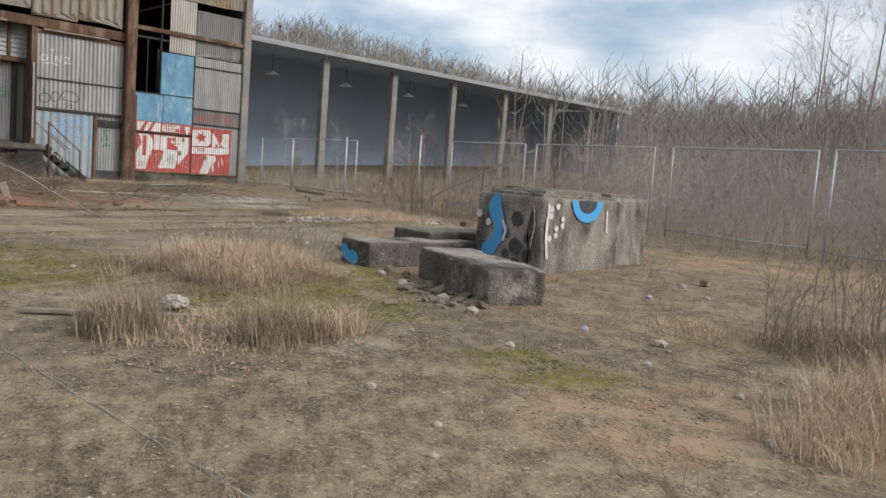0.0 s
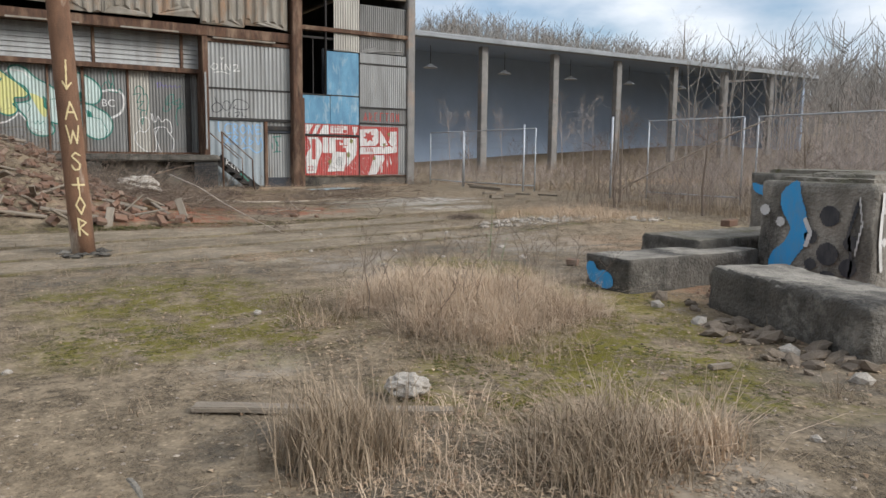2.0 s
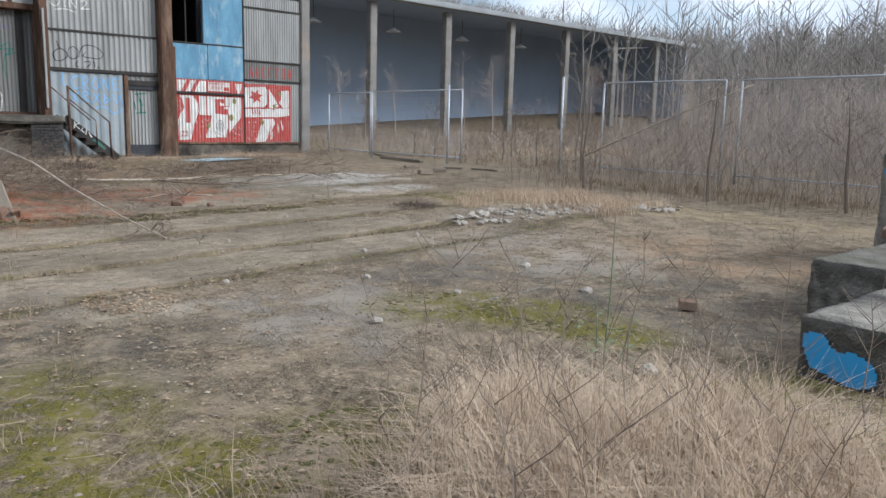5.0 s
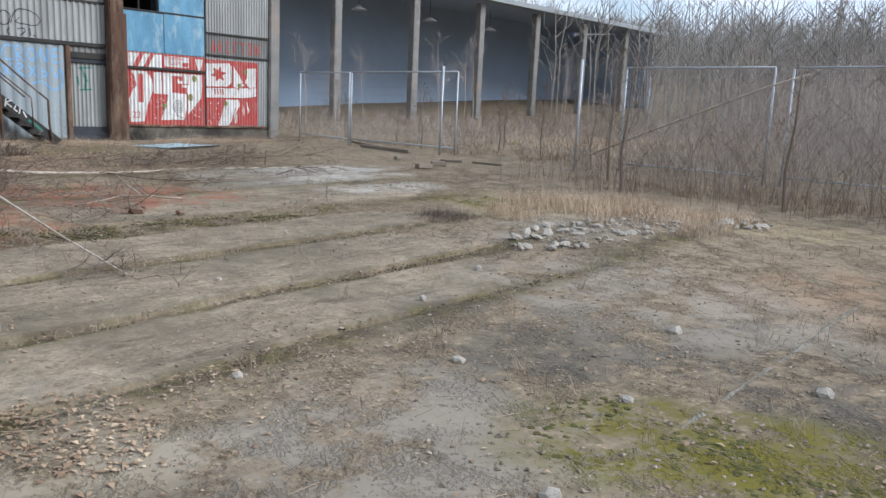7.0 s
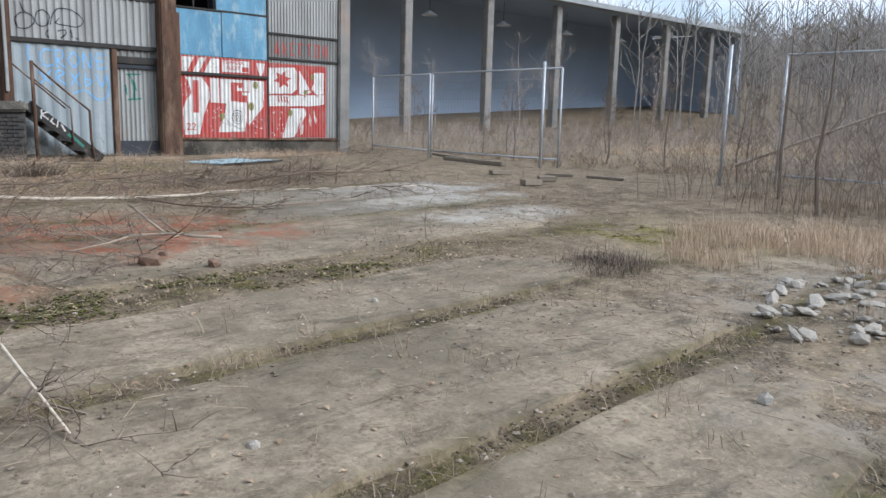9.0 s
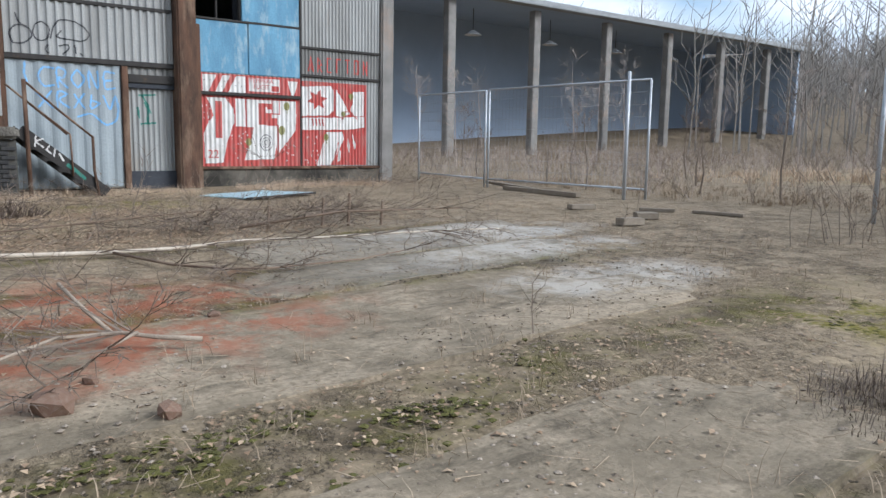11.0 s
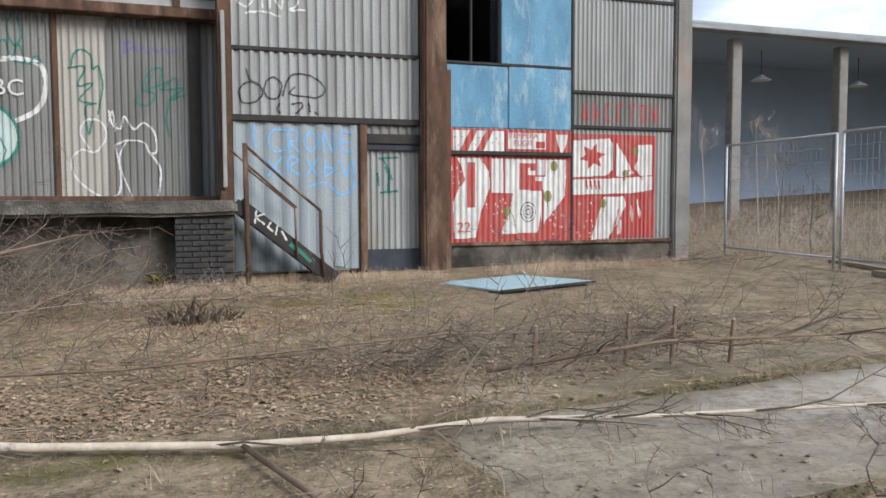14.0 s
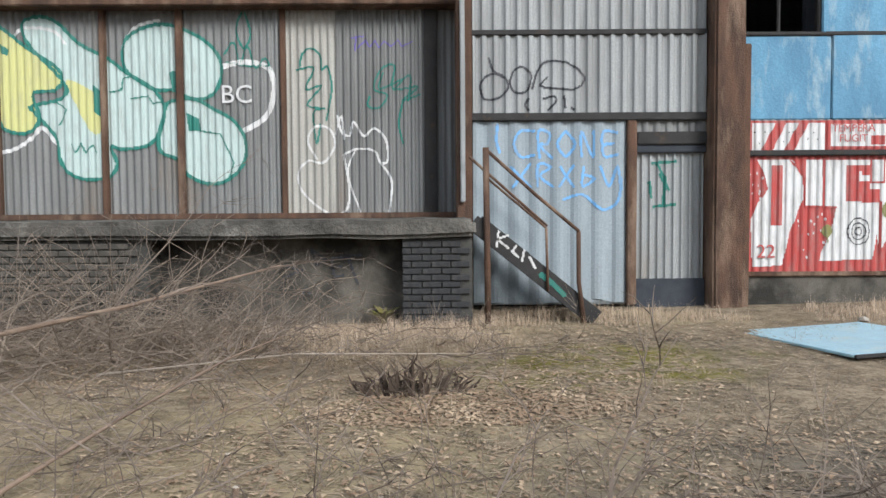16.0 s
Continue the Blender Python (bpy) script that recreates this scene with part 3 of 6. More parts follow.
# bay with the low door
sheet("cladding_sheet", 8.56, 11.46, 3.62, 5.15, FX, 0.145, 0.035, M_SHEET)
sheet("cladding_sheet", 8.56, 11.46, 2.6, 3.57, FX + 0.03, 0.145, 0.035, M_SHEET)
sheet("cladding_sheet", 8.56, 10.48, 0.2, 2.5, FX, 0.26, 0.03, M_SHEET_PALEBLUE, ragged=0.05)
slab_part("seam_rail", FX - 0.02, FX + 0.06, 8.54, 11.47, 3.55, 3.62, M_DARKSTEEL)
slab_part("seam_rail", FX - 0.02, FX + 0.06, 8.54, 11.47, 2.5, 2.6, M_DARKSTEEL)
slab_part("seam_rail", FX - 0.05, FX + 0.05, 8.54, 11.47, 5.12, 5.24, M_RUST)
slab_part("corner_strip", FX - 0.9, FX + 0.07, 8.36, 8.55, 0.3, 5.3, M_RUST, label="rusty steel corner strip")
slab_part("drain_pipe", FX + 0.075, FX + 0.13, 8.4, 8.46, 1.5, 4.1, M_SHEET, label="dented pale drain pipe")
door_1 = thing("door_1", "low corrugated grey metal door in a rusty frame", "door", (FX, 11.0, 0.35), kind="structure")
d_inv = Matrix.Translation((-FX, -11.0, -0.35))
slab_part("frame_post", FX - 0.05, FX + 0.06, 10.48, 10.6, 0.2, 2.5, M_RUST, door_1, d_inv, "rusty door post")
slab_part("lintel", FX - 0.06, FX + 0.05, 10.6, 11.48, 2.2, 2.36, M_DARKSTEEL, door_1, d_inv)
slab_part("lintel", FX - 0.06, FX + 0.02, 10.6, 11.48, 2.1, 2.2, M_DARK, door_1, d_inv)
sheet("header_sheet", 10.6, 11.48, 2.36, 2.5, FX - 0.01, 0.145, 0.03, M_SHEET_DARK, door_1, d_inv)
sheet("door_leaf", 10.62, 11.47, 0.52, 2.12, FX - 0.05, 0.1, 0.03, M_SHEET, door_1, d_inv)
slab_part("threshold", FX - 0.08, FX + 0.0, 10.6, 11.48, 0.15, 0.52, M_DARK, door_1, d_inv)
# rusty pillar
slab_part("pillar", FX - 0.2, FX + 0.3, 11.48, 11.86, 0.1, 8.3, M_RUST, label="heavy rust-brown steel pillar", bevel=0.03, rough=0.015, cuts=8)
slab_part("pillar_flange", FX + 0.05, FX + 0.22, 11.86, 11.95, 0.1, 3.4, M_RUST, label="bent rusty flange")
# blue and red bay
slab_part("plinth", FX - 0.1, FX + 0.02, 11.9, 16.3, -0.1, 0.58, M_PLINTH, label="stained low plinth", rough=0.01, cuts=6)
sheet("cladding_sheet", 11.95, 14.2, 0.58, 2.06, FX + 0.02, 0.1, 0.022, M_SHEET)
sheet("cladding_sheet", 11.95, 14.2, 2.12, 2.5, FX + 0.03, 0.1, 0.02, M_SHEET)
slab_part("seam_rail", FX - 0.02, FX + 0.09, 11.93, 14.22, 2.05, 2.12, M_DARKSTEEL)
slab_part("seam_rail", FX - 0.02, FX + 0.07, 11.93, 16.3, 0.54, 0.6, M_RUST)
slab_part("blue_board", FX - 0.02, FX + 0.04, 11.93, 13.02, 2.5, 3.53, M_BLUE, label="peeling sky-blue board")
slab_part("blue_board", FX - 0.02, FX + 0.05, 13.03, 14.2, 2.5, 3.55, M_BLUE, label="peeling sky-blue board")
slab_part("blue_board", FX - 0.02, FX + 0.04, 12.9, 14.2, 3.57, 5.16, M_BLUE, label="peeling sky-blue board")
slab_part("blue_trim", FX + 0.04, FX + 0.06, 12.92, 14.22, 3.53, 3.58, M_DARKSTEEL)
sheet("cladding_sheet", 13.2, 14.25, 5.2, 7.25, FX, 0.1, 0.025, M_SHEET_WARM, ragged=0.05)
window_1 = thing("window_1", "tall dark broken window opening without glass", "window", (FX, 12.4, 3.56), kind="structure")
w_inv = Matrix.Translation((-FX, -12.4, -3.56))
slab_part("window_sill", FX - 0.1, FX + 0.06, 11.9, 12.92, 3.53, 3.58, M_DARKSTEEL, window_1, w_inv)
slab_part("mullion", FX - 0.12, FX - 0.06, 12.38, 12.42, 3.58, 5.6, M_DARKSTEEL, window_1, w_inv)
slab_part("transom", FX - 0.12, FX - 0.06, 11.9, 13.2, 5.58, 5.66, M_DARKSTEEL, window_1, w_inv)
slab_part("frame_post", FX - 0.1, FX, 12.86, 12.92, 3.58, 7.3, M_DARKSTEEL, window_1, w_inv)
# grey bay at the corner
sheet("cladding_sheet", 14.24, 16.27, 0.6, 2.55, FX + 0.01, 0.085, 0.022, M_SHEET)
sheet("cladding_sheet", 14.24, 16.27, 2.6, 3.14, FX + 0.02, 0.085, 0.022, M_SHEET_DARK)
sheet("cladding_sheet", 14.24, 16.27, 3.2, 4.78, FX + 0.03, 0.085, 0.022, M_SHEET)
sheet("cladding_sheet", 14.24, 16.27, 4.84, 5.2, FX + 0.02, 0.085, 0.022, M_SHEET)
sheet("cladding_sheet", 14.3, 16.27, 5.25, 7.0, FX - 0.04, 0.085, 0.022, M_SHEET_DARK, ragged=0.25)
for z in (2.54, 3.14, 4.78):
    slab_part("seam_rail", FX - 0.02, FX + 0.06, 14.22, 16.28, z, z + 0.06, M_DARKSTEEL)
slab_part("seam_post", FX - 0.02, FX + 0.05, 14.2, 14.245, 0.58, 5.2, M_DARKSTEEL)
slab_part("corner_post", FX - 0.3, FX + 0.12, 16.28, 16.62, 0.0, 8.4, M_COLUMN, label="weathered concrete corner post", bevel=0.03, rough=0.012, cuts=8)
slab_part("roof_beam", FX - 0.2, FX + 0.1, 11.86, 16.3, 5.85, 6.0, M_RUST)
slab_part("roof_beam", FX - 0.25, FX + 0.15, -7, 16.6, 8.25, 8.5, M_RUST, label="rusty eaves beam")
sheet("cladding_sheet", 11.9, 16.27, 7.3, 8.25, FX, 0.145, 0.03, M_CEMENT, ragged=0.35)
# ragged cement sheets over the dock bays
for k in range(12):
    y0 = -6.9 + k * 1.52
    sheet("cement_sheet", y0, y0 + 1.5, 5.75 + 0.1 * math.sin(k * 2.3), 7.0, FX + 0.22, 0.3, 0.07, M_CEMENT, ragged=0.32)
    sheet("cement_sheet", y0, y0 + 1.5, 7.02, 8.25, FX + 0.2, 0.3, 0.07, M_CEMENT, ragged=0.1)
slab_part("canopy_beam", FX - 0.25, FX + 0.1, -7, 11.48, 5.3, 5.62, M_RUST, label="rusty canopy beam", rough=0.01)
slab_part("lath", FX + 0.1, FX + 0.16, 8.7, 10.9, 5.22, 5.28, M_CEMENT, label="pale exposed lath")
slab_part("lath", FX + 0.1, FX + 0.16, 5.8, 7.6, 5.3, 5.36, M_CEMENT, label="pale exposed lath")
slab_part("lath", FX + 0.1, FX + 0.16, 2.6, 4.6, 5.3, 5.36, M_CEMENT, label="pale exposed lath")
# body of the hall behind the cladding
slab_part("side_wall", FX - 14, FX - 0.31, 16.3, 16.5, -0.2, 8.4, M_SHEET_DARK, cuts=1)
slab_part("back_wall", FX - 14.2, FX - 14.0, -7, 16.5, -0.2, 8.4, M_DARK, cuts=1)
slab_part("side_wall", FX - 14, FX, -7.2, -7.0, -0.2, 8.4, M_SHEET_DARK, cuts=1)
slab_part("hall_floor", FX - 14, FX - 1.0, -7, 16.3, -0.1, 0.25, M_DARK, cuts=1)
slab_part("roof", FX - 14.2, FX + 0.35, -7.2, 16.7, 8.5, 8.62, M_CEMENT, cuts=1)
# added sheets behind the cladding, near-black in place of interior shade
slab_part("dark_backing", FX - 0.5, FX - 0.4, 8.5, 11.5, 0, 5.3, M_DARK, cuts=1)
slab_part("dark_backing", FX - 0.5, FX - 0.4, 12.9, 16.3, 0, 5.3, M_DARK, cuts=1)

# loading dock with sliding doors
DX = -30.3
sheet("dock_door", 0.9, 2.3, 1.38, 4.06, DX, 0.1, 0.028, M_SHEET_DARK, label="dull grey corrugated sliding door")
sheet("dock_door", 2.32, 3.68, 1.38, 4.06, DX + 0.02, 0.1, 0.028, M_SHEET_DARK, label="dull grey corrugated sliding door")
sheet("dock_door", 3.74, 4.68, 1.38, 4.06, DX, 0.1, 0.028, M_SHEET_DARK, label="grey corrugated sliding door")
sheet("dock_door", 4.76, 6.05, 1.38, 4.06, DX + 0.02, 0.1, 0.028, M_SHEET_DARK, label="dull grey corrugated sliding door")
sheet("dock_door", 6.12, 6.78, 1.38, 4.06, DX, 0.1, 0.028, M_SHEET_WARM, label="cream corrugated sliding door")
sheet("dock_door", 6.78, 7.95, 1.38, 4.06, DX + 0.012, 0.1, 0.028, M_SHEET_DARK, label="dull grey corrugated sliding door")
sheet("dock_door", -6.9, 0.88, 1.38, 4.06, DX, 0.1, 0.028, M_SHEET_DARK)
for y, w in ((0.89, 0.06), (2.31, 0.06), (3.71, 0.07), (4.72, 0.09), (6.085, 0.07)):
    slab_part("door_stile", DX - 0.03, DX + 0.08, y - w / 2, y + w / 2, 1.36, 4.08, M_RUST)
slab_part("door_jamb", DX - 0.2, DX + 0.05, 7.95, 8.12, 1.36, 4.08, M_DARKSTEEL)
sheet("jamb_sheet", 8.12, 8.36, 1.36, 4.08, DX - 0.02, 0.1, 0.02, M_SHEET_DARK)
slab_part("door_track", DX - 0.06, DX + 0.16, -7, 8.36, 1.3, 1.38, M_RUST, label="rusty lower door track")
slab_part("door_track", DX - 0.05, DX + 0.3, -7, 8.38, 4.06, 4.22, M_RUST, label="rusty upper door beam")
for k in range(7):
    z = 4.24 + k * 0.155
    m = Mass()
    for i, (a, b2) in enumerate(((-7, 2.1), (2.2, 5.0), (5.1, 7.75), (7.85, 8.36))):
        tilt = Matrix.Translation((DX + 0.2, 0, z + 0.07)) @ Matrix.Rotation(radians(-16), 4, "Y")
        m.box(-0.012, 0.012, a, b2, -0.085, 0.085, tilt)
    under(m.make("louvre_slat", M_SHEET), hall, hall_inv)
for y in (2.15, 5.05, 7.8):
    slab_part("louvre_post", DX + 0.1, DX + 0.28, y - 0.05, y + 0.05, 4.22, 5.3, M_RUST)
# added sheet behind the slats, near-black in place of shade
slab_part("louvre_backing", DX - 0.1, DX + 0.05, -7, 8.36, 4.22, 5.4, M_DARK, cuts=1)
dock = thing("loading_dock", "crumbling concrete loading dock on sooty brick piers", "loading dock", (-29.3, 5, 0.1), kind="structure")
k_inv = Matrix.Translation((29.3, -5, -0.1))
slab_part("dock_slab", DX - 0.1, -28.3, -7, 8.52, 1.1, 1.3, M_CONC_DARK, dock, k_inv, "dark crumbling dock slab", 0.045, 0.022, 30)
slab_part("dock_wall", -30.2, -28.78, -7, 8.3, -0.2, 1.1, M_PLINTH, dock, k_inv, "stained rendered wall with graffiti", cuts=4)
slab_part("pier_core", -29.4, -28.42, 7.72, 8.49, -0.2, 1.1, M_MORTAR, dock, k_inv, cuts=1)
slab_part("pier_core", -29.4, -28.42, 2.4, 4.93, -0.2, 1.1, M_MORTAR, dock, k_inv, cuts=1)
slab_part("pier_core", -29.4, -28.42, -7, -1.0, -0.2, 1.1, M_MORTAR, dock, k_inv, cuts=1)
# stair beside the dock
stair = thing("steel_stair", "steep rusty steel stair up to the dock", "stair", (-28.7, 9.2, 0.2))
s_inv = Matrix.Translation((28.7, -9.2, -0.2))
for x in (-29.35, -28.45):
    m = Mass()
    m.box(-0.02, 0.02, -0.85, 0.85, -0.1, 0.1, Matrix.Translation((x, 9.2, 0.72)) @ Matrix.Rotation(radians(-39), 4, "X"))
    under(m.make("stringer", M_DARKSTEEL, None, "dark tagged stringer"), stair, s_inv)
for k in range(5):
    m = Mass()
    m.box(-29.33, -28.47, 8.62 + k * 0.24, 8.88 + k * 0.24, 1.1 - k * 0.2, 1.13 - k * 0.2)
    under(m.make("tread", M_DARKSTEEL), stair, s_inv)


def stair_tube(name, pts, r):
    m = Mass()
    m.tube(pts, [r] * len(pts), 8, True)
    return under(m.make(name, M_RUST, smooth=True), stair, s_inv)


stair_tube("post", ((-28.4, 8.66, 0.15), (-28.4, 8.64, 2.08)), 0.035)
stair_tube("post", ((-28.4, 9.72, 0.15), (-28.4, 9.66, 0.6), (-28.42, 9.66, 1.16)), 0.025)
stair_tube("post", ((-28.4, 9.32, 0.5), (-28.4, 9.3, 1.2)), 0.015)
stair_tube("handrail", ((-28.4, 8.64, 2.06), (-28.4, 9.2, 1.55), (-28.4, 9.66, 1.16)), 0.02)
stair_tube("handrail", ((-28.4, 8.65, 1.75), (-28.4, 9.3, 1.2)), 0.014)
stair_tube("handrail", ((-29.35, 8.5, 2.05), (-29.35, 9.45, 1.2)), 0.018)

# ---- open shed ----
SX, EAVE = -49.0, 9.5
shed = thing("open_shed", "long open-fronted industrial shed, dark inside, with concrete columns", "shed", (SX, 46, 0.3))
h_inv = Matrix.Translation((-SX, -46, -0.3))
for k in range(7):
    y = 26.85 + 6.68 * k
    slab_part("column", SX - 0.25, SX + 0.25, y - 0.28, y + 0.28, -0.3, EAVE - 0.3, M_COLUMN, shed, h_inv, bevel=0.03)
slab_part("roof_edge", SX + 0.3, SX + 1.0, 17, 73.2, EAVE - 0.15, EAVE + 0.2, M_EAVE, shed, h_inv, "pale grey roof edge", 0.03, 0.03, 12)


def shed_roof(far0, far1):
    """A stretch of the sloping roof between two depths behind the eaves."""
    m = Mass()
    for d in (far0, far1):
        z = EAVE - 0.1 + d * 0.061
        m.v += [(SX + 0.9 - d, 17, z), (SX + 0.9 - d, 73.2, z), (SX + 0.9 - d, 73.2, z + 0.3), (SX + 0.9 - d, 17, z + 0.3)]
    m.f = [(0, 1, 2, 3), (7, 6, 5, 4), (0, 4, 5, 1), (1, 5, 6, 2), (2, 6, 7, 3), (3, 7, 4, 0)]
    under(m.make("roof", M_SHED), shed, h_inv)


shed_roof(0, 11.5)
slab_part("back_wall", SX - 10.3, SX - 10.0, 17, 73.1, -0.3, EAVE + 1.3, M_SHED, shed, h_inv, cuts=1)
slab_part("end_wall", SX - 10.0, SX - 0.4, 72.8, 73.1, -0.3, EAVE + 0.2, M_SHED, shed, h_inv, cuts=1)
slab_part("end_wall", SX - 10.0, SX - 0.4, 17, 17.3, -0.3, EAVE + 0.2, M_SHED, shed, h_inv, cuts=1)
slab_part("shed_floor", SX - 10.0, SX - 0.2, 17.3, 72.8, -0.4, 0.3, M_CONC_DARK, shed, h_inv, cuts=1)


def hanging_lamp(x, y, z):
    t = thing("hanging_lamp", "pale hooded industrial lamp hanging in the shed", "lamp", (x, y, z), "shed lamps")
    m = Mass()
    m.tube(((0, 0, 0.25), (0, 0, 0.1), (0, 0, -0.05)), (0.06, 0.3, 0.55), 12)
    m.make("hood", M_LAMP, t)
    m = Mass()
    m.tube(((0, 0, 0.25), (0, 0, 1.55)), (0.02, 0.02), 5)
    m.make("rod", M_DARKSTEEL, t)
    return t


for k in range(5):
    hanging_lamp(SX - 2.2, 30.4 + 6.68 * k, EAVE - 1.75)

# ---- site fence ----
def fence_panel(x0, y0, x1, y1, group, zlift=0.0, top=2.02):
    g0, g1 = ground_z(x0, y0), ground_z(x1, y1)
    t = thing("site_fence", "galvanised mesh site fence panel on loose feet", "fence", (x0, y0, g0), group)
    d = Vector((x1 - x0, y1 - y0, g1 - g0))
    ln = Vector((d.x, d.y, 0)).length

    def at(u, z):
        return Vector((d.x * u, d.y * u, d.z * u + z))
    for u, ext in ((0.0, 0), (1.0, 0)):
        m = Mass()
        m.tube((at(u, -0.02), at(u, top)), (0.022, 0.022), 8, True)
        m.make("post", M_GALV, t, smooth=True)
    for z in (0.17, top):
        m = Mass()
        m.tube((at(0, z), at(1, z)), (0.019, 0.019), 8, True)
        m.make("rail", M_GALV, t, smooth=True)
    m = Mass()
    n = int(ln / 0.1)
    for i in range(1, n):
        m.tube((at(i / n, 0.17), at(i / n, top)), (0.0022, 0.0022), 3)
    for j in range(1, 9):
        z = 0.17 + (top - 0.17) * j / 9
        m.tube((at(0, z), at(1, z)), (0.0025, 0.0025), 3)
    m.make("wire_mesh", M_WIRE, t)
    return t


for a, b in (((-29.3, 17.25), (-26.62, 17.05)), ((-26.4, 16.95), (-22.4, 17.05))):
    fence_panel(*a, *b, "fence at the hall")
for a, b in (((-18.0, 17.5), (-14.95, 17.5)), ((-14.7, 17.7), (-10.6, 17.3)), ((-9.95, 17.05), (-6.4, 16.45)), ((-5.9, 15.95), (-2.4, 15.9)), ((-2.2, 15.9), (1.3, 16.0)), ((1.5, 16.0), (5.0, 16.2))):
    fence_panel(*a, *b, "fence along the thicket", top=2.13)


def fence_post(x, y, h, lean=(0, 0)):
    g = ground_z(x, y)
    t = thing("fence_post", "galvanised steel post standing alone", "post", (x, y, g), "loose posts")
    m = Mass()
    m.tube(((0, 0, -0.1), (lean[0], lean[1], h)), (0.03, 0.03), 8, True)
    m.make("tube", M_GALV, t, smooth=True)


fence_post(-18.5, 16.6, 2.25)
fence_post(-22.62, 16.75, 2.15)

# ---- concrete blocks ----
tall_block = thing("concrete_block", "tall weathered concrete block with blue and black spray paint", "concrete block", (-7.5, 9.4, 0.15))
b_inv = Matrix.Translation((7.5, -9.4, -0.15))
under(two_tone(part("body", weathered(-8.0, -6.78, 8.45, 10.3, 0.05, 1.16, 0.06, 0.02, 1), M_CONC, None), M_TOP), tall_block, b_inv)
under(part("cap", weathered(-7.86, -6.85, 8.52, 10.2, 1.1, 1.2, 0.05, 0.06, 2), M_TOP, None, "mossy crumbling cap"), tall_block, b_inv)
under(part("cap", weathered(-7.6, -6.9, 8.62, 10.0, 1.15, 1.25, 0.05, 0.07, 12), M_TOP, None, "mossy crumbling cap"), tall_block, b_inv)
wide_block = thing("concrete_block", "wide weathered concrete block with a blue ring painted on it", "concrete block", (-8.3, 10.8, 0.15))
b2_inv = Matrix.Translation((8.3, -10.8, -0.15))
under(two_tone(part("body", weathered(-9.47, -6.95, 10.31, 11.3, 0.05, 1.2, 0.06, 0.02, 3), M_CONC, None), M_TOP), wide_block, b2_inv)
under(part("cap", weathered(-9.3, -7.05, 10.4, 11.2, 1.14, 1.25, 0.05, 0.06, 4), M_TOP, None, "mossy crumbling cap"), wide_block, b2_inv)
low_slab = thing("concrete_plinth", "long low concrete plinth with a stepped top and blue paint", "concrete plinth", (-8.3, 7.2, 0.1))
b3_inv = Matrix.Translation((8.3, -7.2, -0.1))
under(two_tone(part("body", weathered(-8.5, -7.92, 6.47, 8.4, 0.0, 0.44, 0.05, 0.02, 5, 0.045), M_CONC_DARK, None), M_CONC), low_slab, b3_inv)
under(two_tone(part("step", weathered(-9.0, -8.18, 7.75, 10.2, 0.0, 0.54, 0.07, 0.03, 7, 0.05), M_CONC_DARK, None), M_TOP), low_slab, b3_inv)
fallen = thing("fallen_block", "toppled low concrete block, dark and chipped", "concrete block", (-6.2, 6.7, 0.1))
fallen.rotation_euler = (0, 0, radians(-20))
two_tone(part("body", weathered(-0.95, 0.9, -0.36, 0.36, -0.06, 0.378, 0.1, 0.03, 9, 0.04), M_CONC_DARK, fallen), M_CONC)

# ---- leaning rusty pole ----
pole = thing("rusty_pole", "leaning rusty steel pole with pale painted letters", "pole", (-13.85, 2.62, ground_z(-13.85, 2.62)))
m = Mass()
m.tube([(-0.03 * k * 0.55, -0.05 * k * 0.55, k * 0.55 - 0.1) for k in range(13)], [0.15 - 0.002 * k for k in range(13)], 14, True)
m.make("shaft", M_POLE, pole, smooth=True)
m = Mass()
for k in range(16):
    a = k * 0.4
    m.stone((math.cos(a) * 0.26 + rng.uniform(-0.1, 0.2), math.sin(a) * 0.26, 0), rng.uniform(0.06, 0.14), 0.5)
m.make("footing", M_CONC_DARK, pole, "crumbled dark footing", kind="stuff")

# ---- blue panel and small lumber ----
panel = thing("blue_panel", "light blue painted panel lying flat on the ground", "panel", (-26.98, 11.95, ground_z(-27.1, 11.95) + 0.03))
panel.rotation_euler = (radians(1.5), radians(-2), radians(11))
part("board", worn_block(-0.82, 0.82, -0.72, 0.72, -0.012, 0.012, 0.006, 0.004, 5, 3), M_PALEBLUE, panel)
part("edge_strip", worn_block(0.83, 0.86, -0.72, 0.72, -0.014, 0.014, 0.004, 0.002, 2, 4), M_DARKSTEEL, panel, "dark metal edge strip")


def plank(x, y, length, width, thick, turn, mat=M_WOOD, label="weathered grey plank lying on the ground", name="plank", category="plank"):
    t = thing(name, label, category, (x, y, ground_z(x, y) + thick * 0.6))
    t.rotation_euler = (rng.uniform(-0.04, 0.04), 0, radians(turn))
    part("board", worn_block(-length / 2, length / 2, -width / 2, width / 2, -thick / 2, thick / 2, 0.006, 0.006, 4, x), mat, t)
    return t


plank(-6.5, 2.85, 1.35, 0.1, 0.03, 57)
plank(-24.5, 16.6, 2.2, 0.12, 0.08, -6, label="dark wet beam lying under the fence")
plank(-21.0, 15.5, 0.5, 0.14, 0.05, 30, label="pale broken board end")
plank(-20.2, 15.8, 0.7, 0.1, 0.04, 15, label="pale broken board end")
plank(-20.2, 13.9, 0.34, 0.16, 0.09, 80, label="short pale sawn board end")
plank(-20.5, 14.6, 0.3, 0.16, 0.08, 60, label="short pale sawn board end")
plank(-21.9, 14.9, 0.4, 0.16, 0.07, 70, label="pale broken board end")
plank(-5.9, 5.2, 0.16, 0.05, 0.03, 80, label="small pale splinter of wood")
plank(-26.2, 17.4, 2.6, 0.12, 0.06, -20, label="grey pole end under the fence")


